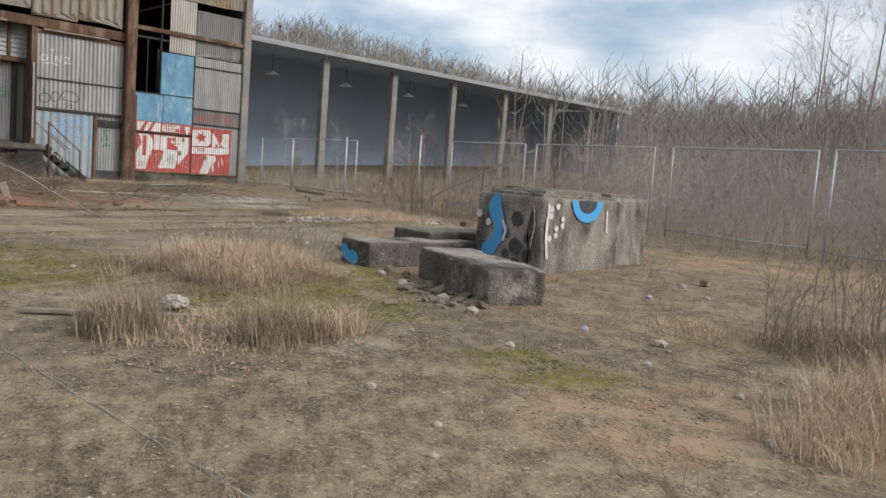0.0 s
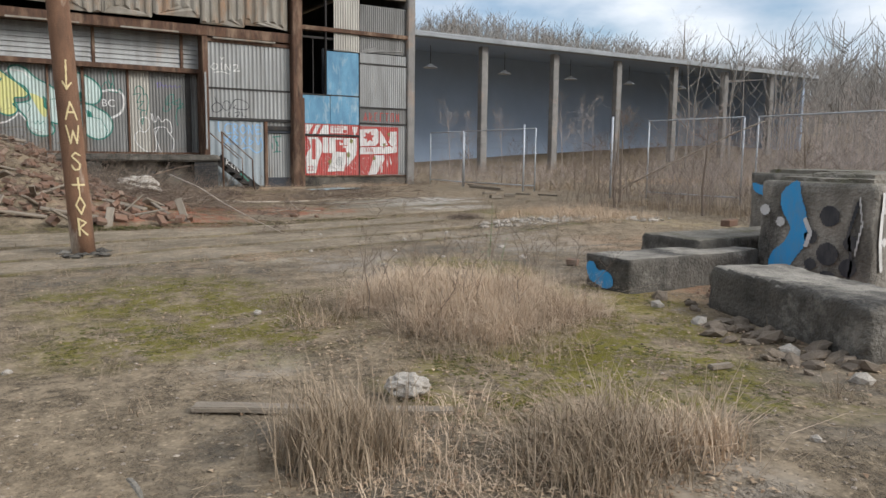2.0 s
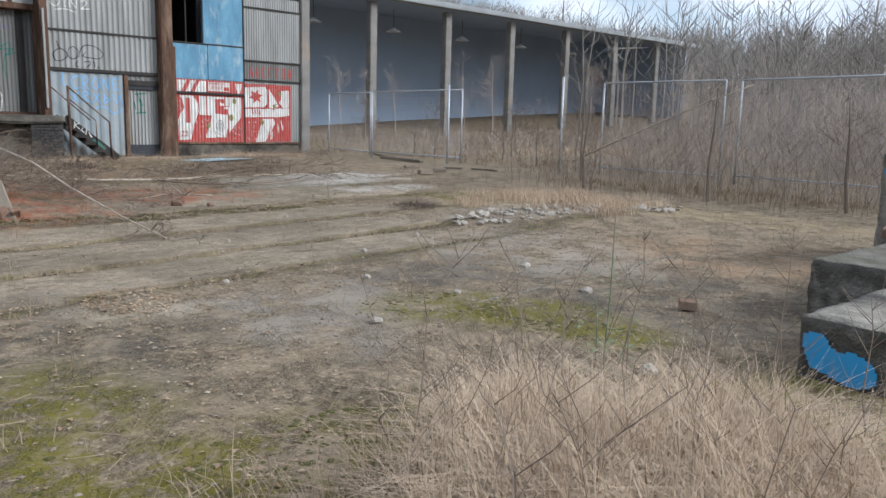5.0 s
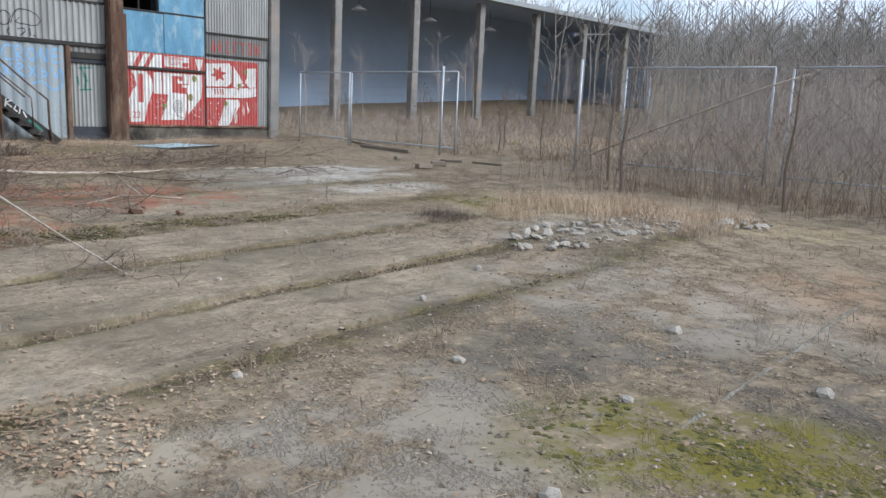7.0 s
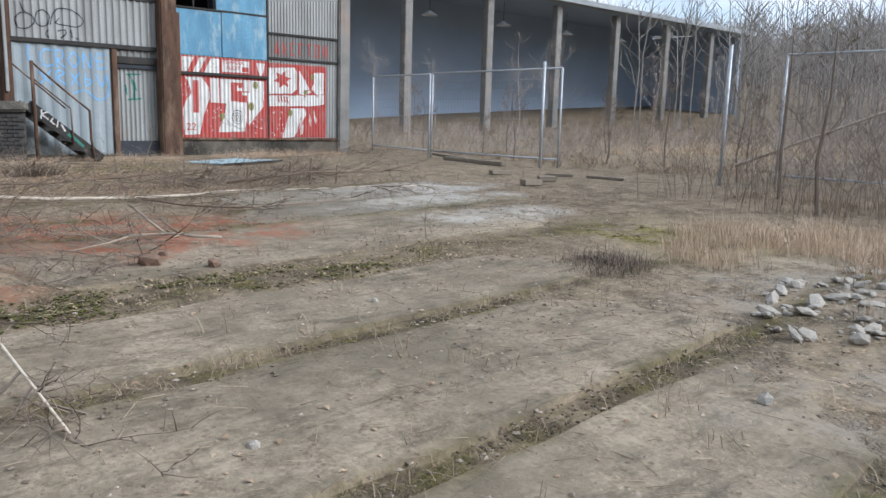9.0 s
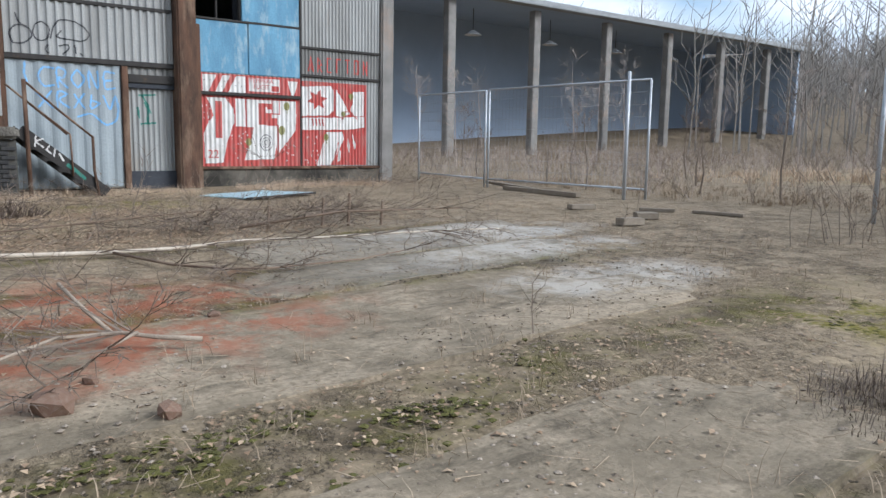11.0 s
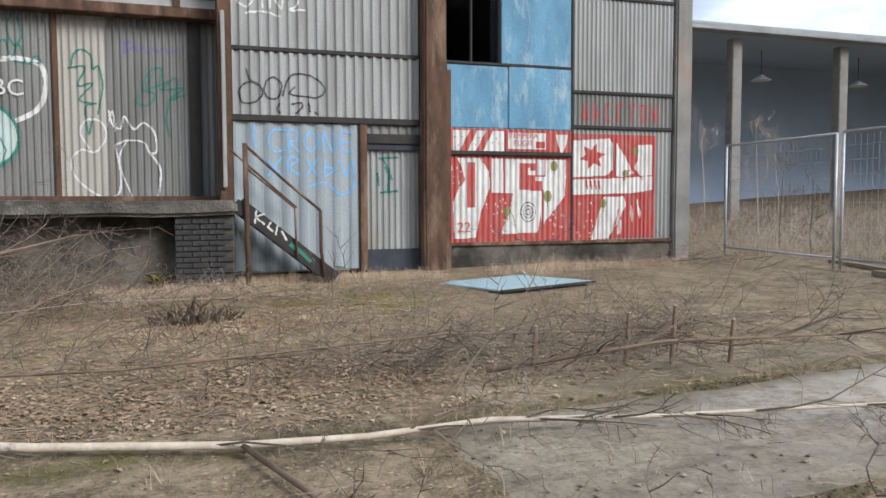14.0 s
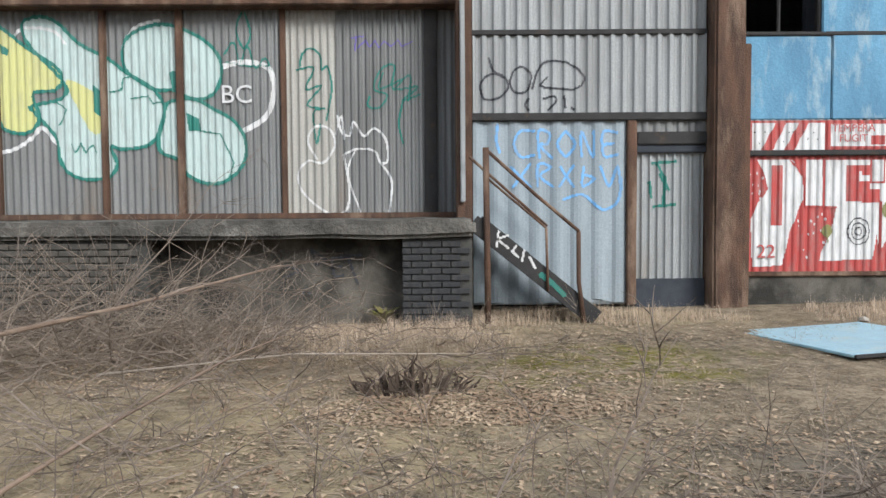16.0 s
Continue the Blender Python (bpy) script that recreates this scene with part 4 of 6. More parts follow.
def edge_strip(x0, y0, x1, y1):
    t = thing("edge_strip", "thin pale concrete edging set in the dirt", "edging", (x0, y0, ground_z(x0, y0)))
    m = Mass()
    n = 60
    pts = [Vector((x0 + (x1 - x0) * k / n, y0 + (y1 - y0) * k / n, 0)) for k in range(n + 1)]
    m.tube([Vector((p.x - x0 + 0.004 * math.sin(k * 2.1), p.y - y0 + 0.004 * math.sin(k * 1.3), ground_z(p.x, p.y) - ground_z(x0, y0) - 0.014 + 0.012 * noise.noise((k * 0.37, x0, 0)))) for k, p in enumerate(pts)], [0.02] * (n + 1), 6, True)
    m.make("strip", M_TOP, t)


edge_strip(-10.68, 6.3, -10.87, 9.4)
edge_strip(-6.2, 1.85, -2.4, 2.14)

# ---- plants ----
def spot(cx, cy, rx, ry):
    a, q = rng.uniform(0, 6.283), math.sqrt(rng.random())
    return cx + rx * q * math.cos(a), cy + ry * q * math.sin(a)


def grass_clump(name, cx, cy, rx, ry, n, h0, h1, lean, mat, label, width=0.0022):
    m = Mass()
    tufts = []
    while len(tufts) < max(10, n // 15):
        x, y = spot(cx, cy, rx * 1.15, ry * 1.15)
        d = math.hypot((x - cx) / rx, (y - cy) / ry)
        if d < 0.75 + 0.6 * noise.noise((x * 1.6, y * 1.6, cx)):
            tufts.append((x, y, rng.uniform(0.45, 1.15) * (1.1 - 0.35 * d), rng.uniform(0.25, 1.0)))
    for k in range(n):
        x, y, tall, flop = tufts[k % len(tufts)]
        px, py = x + rng.gauss(0, 0.07), y + rng.gauss(0, 0.07)
        m.blade((px, py, ground_z(px, py) - 0.01), rng.uniform(h0, h1) * tall * rng.uniform(0.6, 1.1), rng.uniform(0.1, lean) * (0.3 + flop), width * rng.uniform(0.6, 1.3))
    return m.make(name, mat, None, label, "dry grass", "stuff")


def stem(m, x, y, h, r, twigs, lean=0.25, z=None):
    """A bare shoot with side twigs."""
    z = ground_z(x, y) if z is None else z
    a = rng.uniform(0, 6.28)
    dx, dy = math.cos(a) * lean * h * rng.random(), math.sin(a) * lean * h * rng.random()
    w = h * 0.16
    pts = [(x + dx * u * u + rng.uniform(-w, w) * u, y + dy * u * u + rng.uniform(-w, w) * u, z - 0.03 + h * u) for u in (0, 0.35, 0.7, 1)]
    m.tube(pts, (r, r * 0.8, r * 0.55, r * 0.2))
    for _ in range(twigs):
        u = rng.uniform(0.25, 0.95)
        i = min(int(u * 3), 2)
        f = u * 3 - i
        p = Vector(pts[i]).lerp(Vector(pts[i + 1]), f)
        b, ln = rng.uniform(0, 6.28), h * rng.uniform(0.12, 0.32) * (1.15 - u * 0.6)
        q = p + Vector((math.cos(b) * ln * 0.6, math.sin(b) * ln * 0.6, ln * 0.55))
        e = q + Vector((math.cos(b + rng.uniform(-0.8, 0.8)) * ln * 0.35, math.sin(b) * ln * 0.35, ln * 0.5))
        m.tube((p, q, e), (r * 0.45, r * 0.32, r * 0.12))


grass_clump("dry_grass", -8.0, 4.75, 1.25, 1.2, 21000, 0.16, 0.48, 2.5, M_STRAW, "large clump of matted straw-coloured dry grass", 0.0019)
grass_clump("dry_grass", -8.6, 4.2, 0.9, 0.8, 1500, 0.12, 0.4, 2.4, M_REED, "brown dead grass in the straw clump")
grass_clump("dry_grass", -7.1, 4.3, 0.9, 0.7, 1300, 0.08, 0.26, 2.4, M_REED, "brown dead grass before the straw clump")
grass_clump("dry_grass", -5.92, 2.72, 0.27, 0.26, 1500, 0.32, 0.55, 0.9, M_REED, "dense brown tuft of dead rushes", 0.003)
grass_clump("dry_grass", -5.3, 3.65, 0.42, 0.4, 1700, 0.26, 0.48, 1.3, M_REED, "dense brown tuft of dead rushes", 0.003)
grass_clump("dry_grass", -5.15, 4.05, 0.26, 0.26, 500, 0.25, 0.45, 1.3, M_STRAW, "pale tuft of dead rushes", 0.003)
grass_clump("dry_grass", -5.7, 3.2, 0.8, 0.8, 1500, 0.05, 0.22, 2.0, M_STRAW, "thin low dry grass beside a stone")
grass_clump("dry_grass", -14.8, 11.7, 1.7, 1.5, 6000, 0.1, 0.34, 0.9, M_STRAW, "low pale dry grass behind the rubble")
grass_clump("dry_grass", -3.7, 7.0, 0.8, 0.5, 2200, 0.03, 0.14, 1.2, M_STRAW, "dry grass with brown shoots")
grass_clump("dry_grass", -1.75, 5.6, 0.5, 1.1, 2600, 0.2, 0.6, 1.2, M_STRAW, "dry grass beside the path")
grass_clump("dry_grass", -2.7, 7.3, 0.7, 0.6, 2200, 0.15, 0.6, 1.0, M_REED, "brown rushes beside the path")
grass_clump("dry_grass", -28.7, 9.6, 0.8, 2.6, 4500, 0.05, 0.25, 0.9, M_STRAW, "low dry grass along the hall wall")
grass_clump("dry_grass", -28.5, 14.2, 0.9, 2.4, 4000, 0.05, 0.28, 0.9, M_STRAW, "low dry grass along the hall wall")
grass_clump("dry_grass", -27.5, 6.4, 0.9, 3.0, 7000, 0.05, 0.28, 0.9, M_STRAW, "low dry grass along the dock")
grass_clump("dry_grass", -26.9, 7.6, 0.7, 1.7, 4500, 0.05, 0.26, 1.4, M_REED, "short brown dead grass before the dock")
grass_clump("dry_grass", -28.0, 7.6, 0.5, 1.8, 2600, 0.06, 0.3, 1.4, M_STRAW, "short pale dead grass at the foot of the dock")
grass_clump("dry_grass", -13.4, 11.4, 1.1, 1.1, 2600, 0.1, 0.36, 1.4, M_STRAW, "pale dry grass among broken rubble")
grass_clump("dry_grass", -15.4, 9.7, 0.5, 0.45, 1500, 0.05, 0.2, 1.4, M_TWIG, "dark dead heather beside the slabs")
grass_clump("dry_grass", -22.5, 26.5, 4.2, 6.0, 3500, 0.15, 0.45, 0.9, M_STRAW, "pale dry grass in a clearing", 0.008)
grass_clump("dry_grass", -23.5, 18.8, 7.0, 1.8, 5000, 0.1, 0.34, 1.6, M_REED, "dry grass behind the fence", 0.004)
grass_clump("dry_grass", -14.0, 15.2, 4.5, 1.2, 3500, 0.1, 0.35, 1.5, M_REED, "dry grass before the fence", 0.004)

# scattered thin grass over the yard
m = Mass()
for _ in range(1300):
    x, y = rng.uniform(-28, -1.5), rng.uniform(-1.5, 15)
    if abs(y - (0.5 - 0.36 * (x + 0.4))) < 0.5 and x > -20:
        continue
    for _ in range(rng.randint(4, 14)):
        px, py = x + rng.gauss(0, 0.05), y + rng.gauss(0, 0.05)
        m.blade((px, py, ground_z(px, py)), rng.uniform(0.04, 0.16), rng.uniform(0.2, 1.4), 0.0018)
for centre, half in JOINTS:
    for _ in range(900):
        y = rng.uniform(-1, 12.5)
        if noise.noise((centre * 3, y * 0.8, 4)) < -0.1:
            continue
        x = centre - (y - 8) * SKEW + rng.gauss(0, half * 0.45)
        m.blade((x, y, ground_z(x, y) - 0.02), rng.uniform(0.03, 0.075), rng.uniform(0.4, 1.8), 0.002)
m.make("thin_grass", M_REED, None, "thin dry grass blades scattered over the yard", "dry grass", "stuff")

# moss cushions in the joints and patches
m = Mass()
for _ in range(3200):
    cx, cy, rx, ry = MOSS[rng.randrange(len(MOSS))]
    x, y = spot(cx, cy, rx * 0.75, ry * 0.75)
    if noise.noise((x * 2.2, y * 2.2, 6)) > -0.1:
        m.stone((x, y, ground_z(x, y)), rng.uniform(0.008, 0.028), 0.22)
for _ in range(3600):
    y = rng.uniform(3, 12)
    x = -16.66 - (y - 8) * SKEW + rng.gauss(0, 0.17)
    if noise.noise((x * 1.5, y * 1.1, 6)) > -0.05:
        m.stone((x, y, ground_z(x, y) - 0.012), rng.uniform(0.008, 0.028), 0.3)
m.make("moss", M_MOSS, None, "small yellow-green moss cushions on the dirt", "moss", "stuff")
m = Mass()
for centre, half in JOINTS:
    for _ in range(1300):
        y = rng.uniform(0, 12.5)
        x = centre - (y - 8) * SKEW + rng.gauss(0, half * 0.8)
        if noise.noise((x * 2.5, y * 1.3, 2)) > 0.0:
            m.stone((x, y, ground_z(x, y) - 0.012), rng.uniform(0.004, 0.013), 0.5)
m.make("joint_soil", M_SOIL, None, "dark crumbs of soil in the joints of the slabs", "soil", "stuff")

# tall dead stems in the straw and along the path
m = Mass()
for x, y, h in ((-9.0, 5.7, 1.0), (-8.7, 5.9, 0.9), (-9.3, 5.5, 0.85), (-8.4, 6.0, 1.05), (-9.1, 5.0, 0.7), (-8.1, 3.9, 0.8), (-8.9, 4.2, 1.1), (-7.9, 5.8, 0.8), (-9.6, 5.6, 0.9), (-7.5, 4.2, 0.6), (-2.9, 8.1, 1.3), (-3.1, 8.3, 1.1), (-2.7, 8.0, 1.2), (-3.3, 8.2, 1.0), (-2.5, 7.7, 1.3), (-2.8, 7.6, 1.1), (-2.3, 7.4, 1.2), (-3.0, 8.6, 1.3), (-2.5, 8.3, 1.4), (-2.2, 7.0, 1.1), (-2.4, 7.9, 1.2), (-17.2, 9.3, 0.55), (-20.6, 14.5, 1.5), (-19.6, 13.0, 0.5), (-18.1, 13.8, 1.3)):
    stem(m, x, y, h * 0.8, 0.005, 8, 0.3)
for _ in range(60):
    x, y = spot(-2.5, 7.5, 0.8, 0.9)
    stem(m, x, y, rng.uniform(0.6, 1.25), 0.005, 5, 0.3)
for _ in range(60):
    x, y = spot(-8.4, 5.0, 1.2, 1.1)
    stem(m, x, y, rng.uniform(0.3, 0.75), 0.0028, 8, 0.7)
for _ in range(46):
    x, y = rng.uniform(-23.6, -22.0), rng.uniform(5.4, 11.6)
    stem(m, x, y, rng.uniform(0.25, 0.75), 0.004, 7, 0.5)
for _ in range(40):
    x, y = rng.uniform(-28.4, -26.4), rng.uniform(3.2, 7.0)
    stem(m, x, y, rng.uniform(0.3, 0.95), 0.004, 8, 0.8)
m.make("dead_stems", M_TWIG, None, "tall thin dead weed stems", "weed", "stuff")

def grow(m, p, d, length, r, depth, kids=4, wiggle=0.25, lift=0.1, sides=4):
    """A branch with its own branches."""
    pts, rad = [Vector(p)], [r]
    d = Vector(d).normalized()
    n = 4 if depth else 3
    for i in range(n):
        d = (d + Vector((rng.gauss(0, wiggle), rng.gauss(0, wiggle), rng.gauss(0, wiggle) + lift)) * 0.5).normalized()
        pts.append(pts[-1] + d * length / n)
        rad.append(r * (1 - 0.75 * (i + 1) / n))
    m.tube(pts, rad, sides)
    if depth:
        for _ in range(kids):
            u = rng.uniform(0.25, 0.98) * n
            i = min(int(u), n - 1)
            q = pts[i].lerp(pts[i + 1], u - i)
            side = Vector((rng.gauss(0, 1), rng.gauss(0, 1), rng.gauss(0, 0.6))).normalized()
            grow(m, q, d * 0.7 + side * 0.8 + Vector((0, 0, lift)), length * rng.uniform(0.35, 0.6), max(r * 0.45 * (1.1 - u / n * 0.6), 0.003), depth - 1, kids, wiggle, lift, 3)


# bare thicket behind and around the fence
m, m2 = Mass(), Mass()
for k in range(6500):
    x, y = rng.uniform(-18, 16), 16.2 + 16 * rng.random() ** 1.5
    if y < 15.6 + 0.05 * abs(x):
        continue
    h = (0.5 + 1.9 * rng.random() ** 1.5) * (1 + 0.5 * noise.noise((x * 0.5, y * 0.5, 2))) + 0.06 * (y - 16)
    stem(m if noise.noise((x * 0.35, y * 0.35, 5)) + rng.gauss(0, 0.25) > 0 else m2, x, y, h, rng.uniform(0.002, 0.0055) + 0.0004 * (y - 16), 11, 1.3)
m.make("thicket", M_BUSH, None, "dense bare brown thicket behind the fence", "shrubs", "stuff")
m2.make("thicket", M_THICKET, None, "dense bare brown thicket behind the fence", "shrubs", "stuff")
SCRUB = {"red": M_TWIG, "pale": M_BUSH, "brown": M_REED}
masses = {tone: Mass() for tone in SCRUB}
for k in range(2300):
    x, y = rng.uniform(-47, -17), 17.7 + 30 * rng.random() ** 1.4
    if math.hypot((x + 21.5) / 3.6, (y - 26) / 8.0) < 1 or (x < -30 and y < 19):
        continue
    tone = ("red", "red", "pale", "brown")[int(4 * min(max(0.5 + 0.6 * noise.noise((x * 0.25, y * 0.25, 9)) + rng.gauss(0, 0.2), 0), 0.99))]
    far = 1 + 0.04 * (y - 17)
    for _ in range(2):
        a = rng.uniform(0, 6.28)
        grow(masses[tone], (x, y, ground_z(x, y) - 0.03), (math.cos(a) * 0.6, math.sin(a) * 0.6, 1), rng.uniform(0.3, 1.0) * (0.8 + 0.5 * noise.noise((x * 0.4, y * 0.4, 3))) * (0.7 + 0.3 * far), 0.004 * far, 1, 5, 0.35, 0.12, 3)
for tone, m in masses.items():
    m.make("scrub", SCRUB[tone], None, "low tangled bare scrub between the fence and the shed", "shrubs", "stuff")
m = Mass()
for k in range(330):
    x, y = spot(-14.2, 14.6, 4.2, 1.3)
    stem(m, x, y, rng.uniform(0.4, 1.7), rng.uniform(0.003, 0.006), 8, 0.8)
for k in range(140):
    x, y = rng.uniform(-9.5, 4), rng.uniform(14.2, 15.2)
    stem(m, x, y, rng.uniform(0.3, 0.9), rng.uniform(0.003, 0.005), 6, 0.7)
m.make("thicket", M_TWIG, None, "low bare shrubs before the fence", "shrubs", "stuff")


def bare_tree(x, y, h, r, label, mat=M_TREE, kids=7, spread=0.5):
    t = thing("bare_tree", label, "tree", (x, y, ground_z(x, y)), "bare trees")
    m = Mass()
    top = Vector((rng.uniform(-0.06, 0.06) * h, rng.uniform(-0.06, 0.06) * h, h * 0.92))
    trunk = [Vector((0, 0, -0.2)), top * 0.3 + Vector((rng.uniform(-0.1, 0.1), 0, 0)), top * 0.65, top]
    m.tube(trunk, (r, r * 0.8, r * 0.5, r * 0.12), 6)
    m.make("trunk", mat, t)
    m = Mass()
    for k in range(kids * 3):
        u = rng.uniform(0.28, 0.98)
        a = rng.uniform(0, 6.28)
        grow(m, top * u, (math.cos(a) * spread, math.sin(a) * spread, 0.75), h * 0.36 * (1.15 - u * 0.75), r * 0.27 * (1.1 - u), 2, 5, 0.22, 0.12, 3)
    m.make("crown", mat, t)
    return t


for x, y, h in ((-6.5, 24, 8.5), (-3, 27, 9.5), (0.5, 25, 9), (3.5, 29, 10), (-9.5, 28, 9), (-12.5, 32, 9.5), (-1, 33, 11), (-15, 38, 10), (6.5, 26, 9), (-5, 38, 11), (2, 40, 12), (-9, 45, 12), (9, 34, 11), (-14, 50, 12)):
    bare_tree(x + 1.7, y + 2.6, h * 0.85, 0.05, "slender bare grey birch on the slope", kids=6, spread=0.6)
    bare_tree(x, y, h, 0.06, "slender bare grey birch on the slope", kids=7, spread=0.55)
for x, y, h in ((-88, 100, 17), (-70, 112, 13), (-40, 95, 14), (-52, 104, 12), (-30, 88, 13)):
    bare_tree(x, y, h, 0.3, "large bare tree with a rounded crown behind the shed", kids=9, spread=0.8)
for x, y, h in ((-36, 30, 4.5), (-31, 27, 3.8), (-40, 36, 5), (-33, 36, 4.5), (-27, 31, 3.4), (-38, 43, 5), (-30, 41, 4.5), (-24, 38, 4.5), (-20, 33, 4), (-43, 31, 4.5), (-35, 23, 3.2), (-40, 25, 4.2)):
    bare_tree(x, y, h, 0.022, "young bare sapling before the shed", M_BUSH, 4, 0.55)
for x, y, h in ((-15.8, 14.1, 2.3), (-13.2, 14.0, 2.0), (-16.9, 15.4, 2.4), (-11.2, 14.4, 1.8)):
    bare_tree(x, y, h, 0.03, "bare branching bush before the fence", M_TWIG, 3, 0.8)

for x, y, h in ((-28.2, 18.2, 1.5), (-26.3, 18.6, 1.2), (-24.6, 18.0, 1.7), (-22.6, 18.9, 1.4), (-20.6, 18.2, 1.9), (-19.4, 19.2, 1.5), (-27.2, 20.4, 1.8), (-23.8, 20.6, 1.5), (-30.5, 19.6, 1.9), (-18.6, 17.4, 1.7), (-25.4, 22.6, 2.0)):
    bare_tree(x, y, h, 0.02, "low bare twiggy bush behind the fence", M_TWIG, 4, 1.0)
for x, y, h in ((-15.5, 17.2, 2.4), (-12.5, 17.0, 2.0), (-10.2, 16.6, 2.3), (-7.4, 16.8, 2.0), (-5.0, 16.9, 2.5), (-2.8, 17.2, 2.1), (-0.6, 17.4, 2.4)):
    bare_tree(x, y, h, 0.025, "bare twiggy bush in the thicket", M_BUSH, 5, 0.9)

# woods on the far slopes
m = Mass()
for _ in range(5600):
    a = radians(rng.uniform(-40, 100))
    r = rng.uniform(58, 230)
    x, y = -10 - math.sin(a) * r, math.cos(a) * r
    if x < SX + 4 and x > SX - 15 and 12 < y < 78:
        continue
    z = ground_z(x, y)
    h = rng.uniform(6, 11)
    w = 0.03 + r * 0.00042
    m.tube(((x, y, z - 0.3), (x + rng.uniform(-0.4, 0.4), y, z + h * 0.5), (x + rng.uniform(-0.8, 0.8), y + rng.uniform(-0.8, 0.8), z + h)), (w * 1.3, w, w * 0.4))
    for _ in range(11):
        u, b = rng.uniform(0.25, 0.95), rng.uniform(0, 6.28)
        ln = h * 0.33 * (1.2 - u * 0.7)
        p = Vector((x, y, z + h * u))
        q = p + Vector((math.cos(b) * ln * 0.6, math.sin(b) * ln * 0.6, ln * 0.5))
        m.tube((p, q, q + Vector((math.cos(b + 0.7) * ln * 0.3, math.sin(b + 0.7) * ln * 0.3, ln * 0.5))), (w * 0.5, w * 0.4, w * 0.2))
m.make("far_woods", M_FAR, None, "bare winter woods on the slopes", "woods", "stuff")

# ---- felled wood ----
def fallen_branch(name, label, pts, r0, r1, mat, kids, klen, seed, lift=0.02, category="branch"):
    rng.seed(seed)
    x, y = pts[0][0], pts[0][1]
    t = thing(name, label, category, (x, y, ground_z(x, y)))
    base = Vector((x, y, ground_z(x, y)))
    w = []
    for px, py, dz in pts:
        w.append(Vector((px, py, ground_z(px, py) + dz)) - base)
    m = Mass()
    n = len(w)
    m.tube(w, [r0 + (r1 - r0) * i / (n - 1) for i in range(n)], 8, True)
    m.make("limb", mat, t, smooth=True)
    if kids:
        m = Mass()
        for _ in range(kids):
            u = rng.uniform(0.2, 1) * (n - 1)
            i = min(int(u), n - 2)
            p = w[i].lerp(w[i + 1], u - i)
            d = (w[i + 1] - w[i]).normalized() * 0.9 + Vector((rng.gauss(0, 0.5), rng.gauss(0, 0.5), rng.uniform(-0.05, 0.32)))
            grow(m, p, d, klen * rng.uniform(0.4, 1), r1 * 0.8 + 0.003, 2, 4, 0.3, lift, 3)
        tagged(m.make("twig_spray", M_TWIG, t), kind="stuff")
    return t


fallen_branch("fallen_birch", "fallen pale birch stem with fine dark twigs", ((-21.9, 5.4, 0.05), (-21.5, 7.2, 0.05), (-21.22, 8.1, 0.05), (-21.12, 8.65, 0.06), (-21.08, 9.25, 0.07), (-20.85, 9.95, 0.08), (-20.6, 11.0, 0.1), (-20.5, 12.0, 0.08)), 0.025, 0.006, M_BARK, 24, 0.75, 11, -0.06)
fallen_branch("birch_limb", "brown forked limb of a fallen birch", ((-21.2, 8.1, 0.05), (-20.45, 8.35, 0.04), (-19.96, 8.6, 0.04), (-19.75, 8.9, 0.04), (-19.68, 9.7, 0.05), (-19.75, 10.3, 0.08)), 0.014, 0.004, M_BARK_BROWN, 16, 0.6, 22, -0.06)
fallen_branch("leaning_pole", "thin pale dead stem leaning on the site fence", ((-18.6, 17.25, 0.3), (-17.5, 17.25, 0.75), (-16.3, 17.28, 1.25), (-15.05, 17.3, 1.75), (-14.3, 17.35, 2.0)), 0.03, 0.014, M_BARK, 0, 0, 23)
fallen_branch("long_branch", "bare brown branch rising from the brush", ((-23.3, 6.15, 0.04), (-24.1, 6.4, 0.2), (-24.9, 6.75, 0.34), (-25.4, 7.1, 0.45)), 0.013, 0.004, M_BARK_BROWN, 12, 0.8, 24)
fallen_branch("forked_branch", "broken forked branch with a pale split end", ((-17.93, 7.68, 0.06), (-18.08, 7.5, 0.07), (-18.2, 7.36, 0.09), (-18.22, 7.06, 0.09), (-17.98, 6.78, 0.08), (-17.8, 6.4, 0.06)), 0.015, 0.006, M_BARK_GREY, 10, 0.7, 12)
fallen_branch("broken_stub", "broken pale branch stub standing out of brush", ((-18.25, 7.33, 0.08), (-18.4, 7.24, 0.18), (-18.56, 7.15, 0.3)), 0.012, 0.01, M_BARK_GREY, 0, 0, 13)
fallen_branch("thin_branch", "thin branch lying over brick dust", ((-18.12, 7.42, 0.1), (-18.0, 7.25, 0.07), (-17.78, 7.08, 0.05), (-17.42, 6.72, 0.05), (-17.0, 6.2, 0.04)), 0.008, 0.004, M_BARK_GREY, 12, 0.5, 14)
fallen_branch("long_branch", "long pale branch leaning from the brush pile", ((-20.5, 5.2, 0.6), (-19.0, 5.45, 0.45), (-17.4, 5.5, 0.28), (-15.9, 5.6, 0.12), (-14.65, 5.63, 0.02)), 0.018, 0.005, M_BARK, 18, 0.7, 15)
fallen_branch("long_branch", "long grey branch lying in the brush", ((-24.9, 3.0, 0.15), (-25.2, 4.6, 0.35), (-25.8, 5.8, 0.6), (-26.4, 6.8, 0.85)), 0.03, 0.008, M_BARK_BROWN, 16, 1.2, 16)
fallen_branch("long_branch", "thin pale branch before the dock", ((-25.6, 5.6, 0.12), (-25.9, 7.0, 0.2), (-26.0, 8.6, 0.14)), 0.011, 0.004, M_BARK_GREY, 14, 0.8, 17)
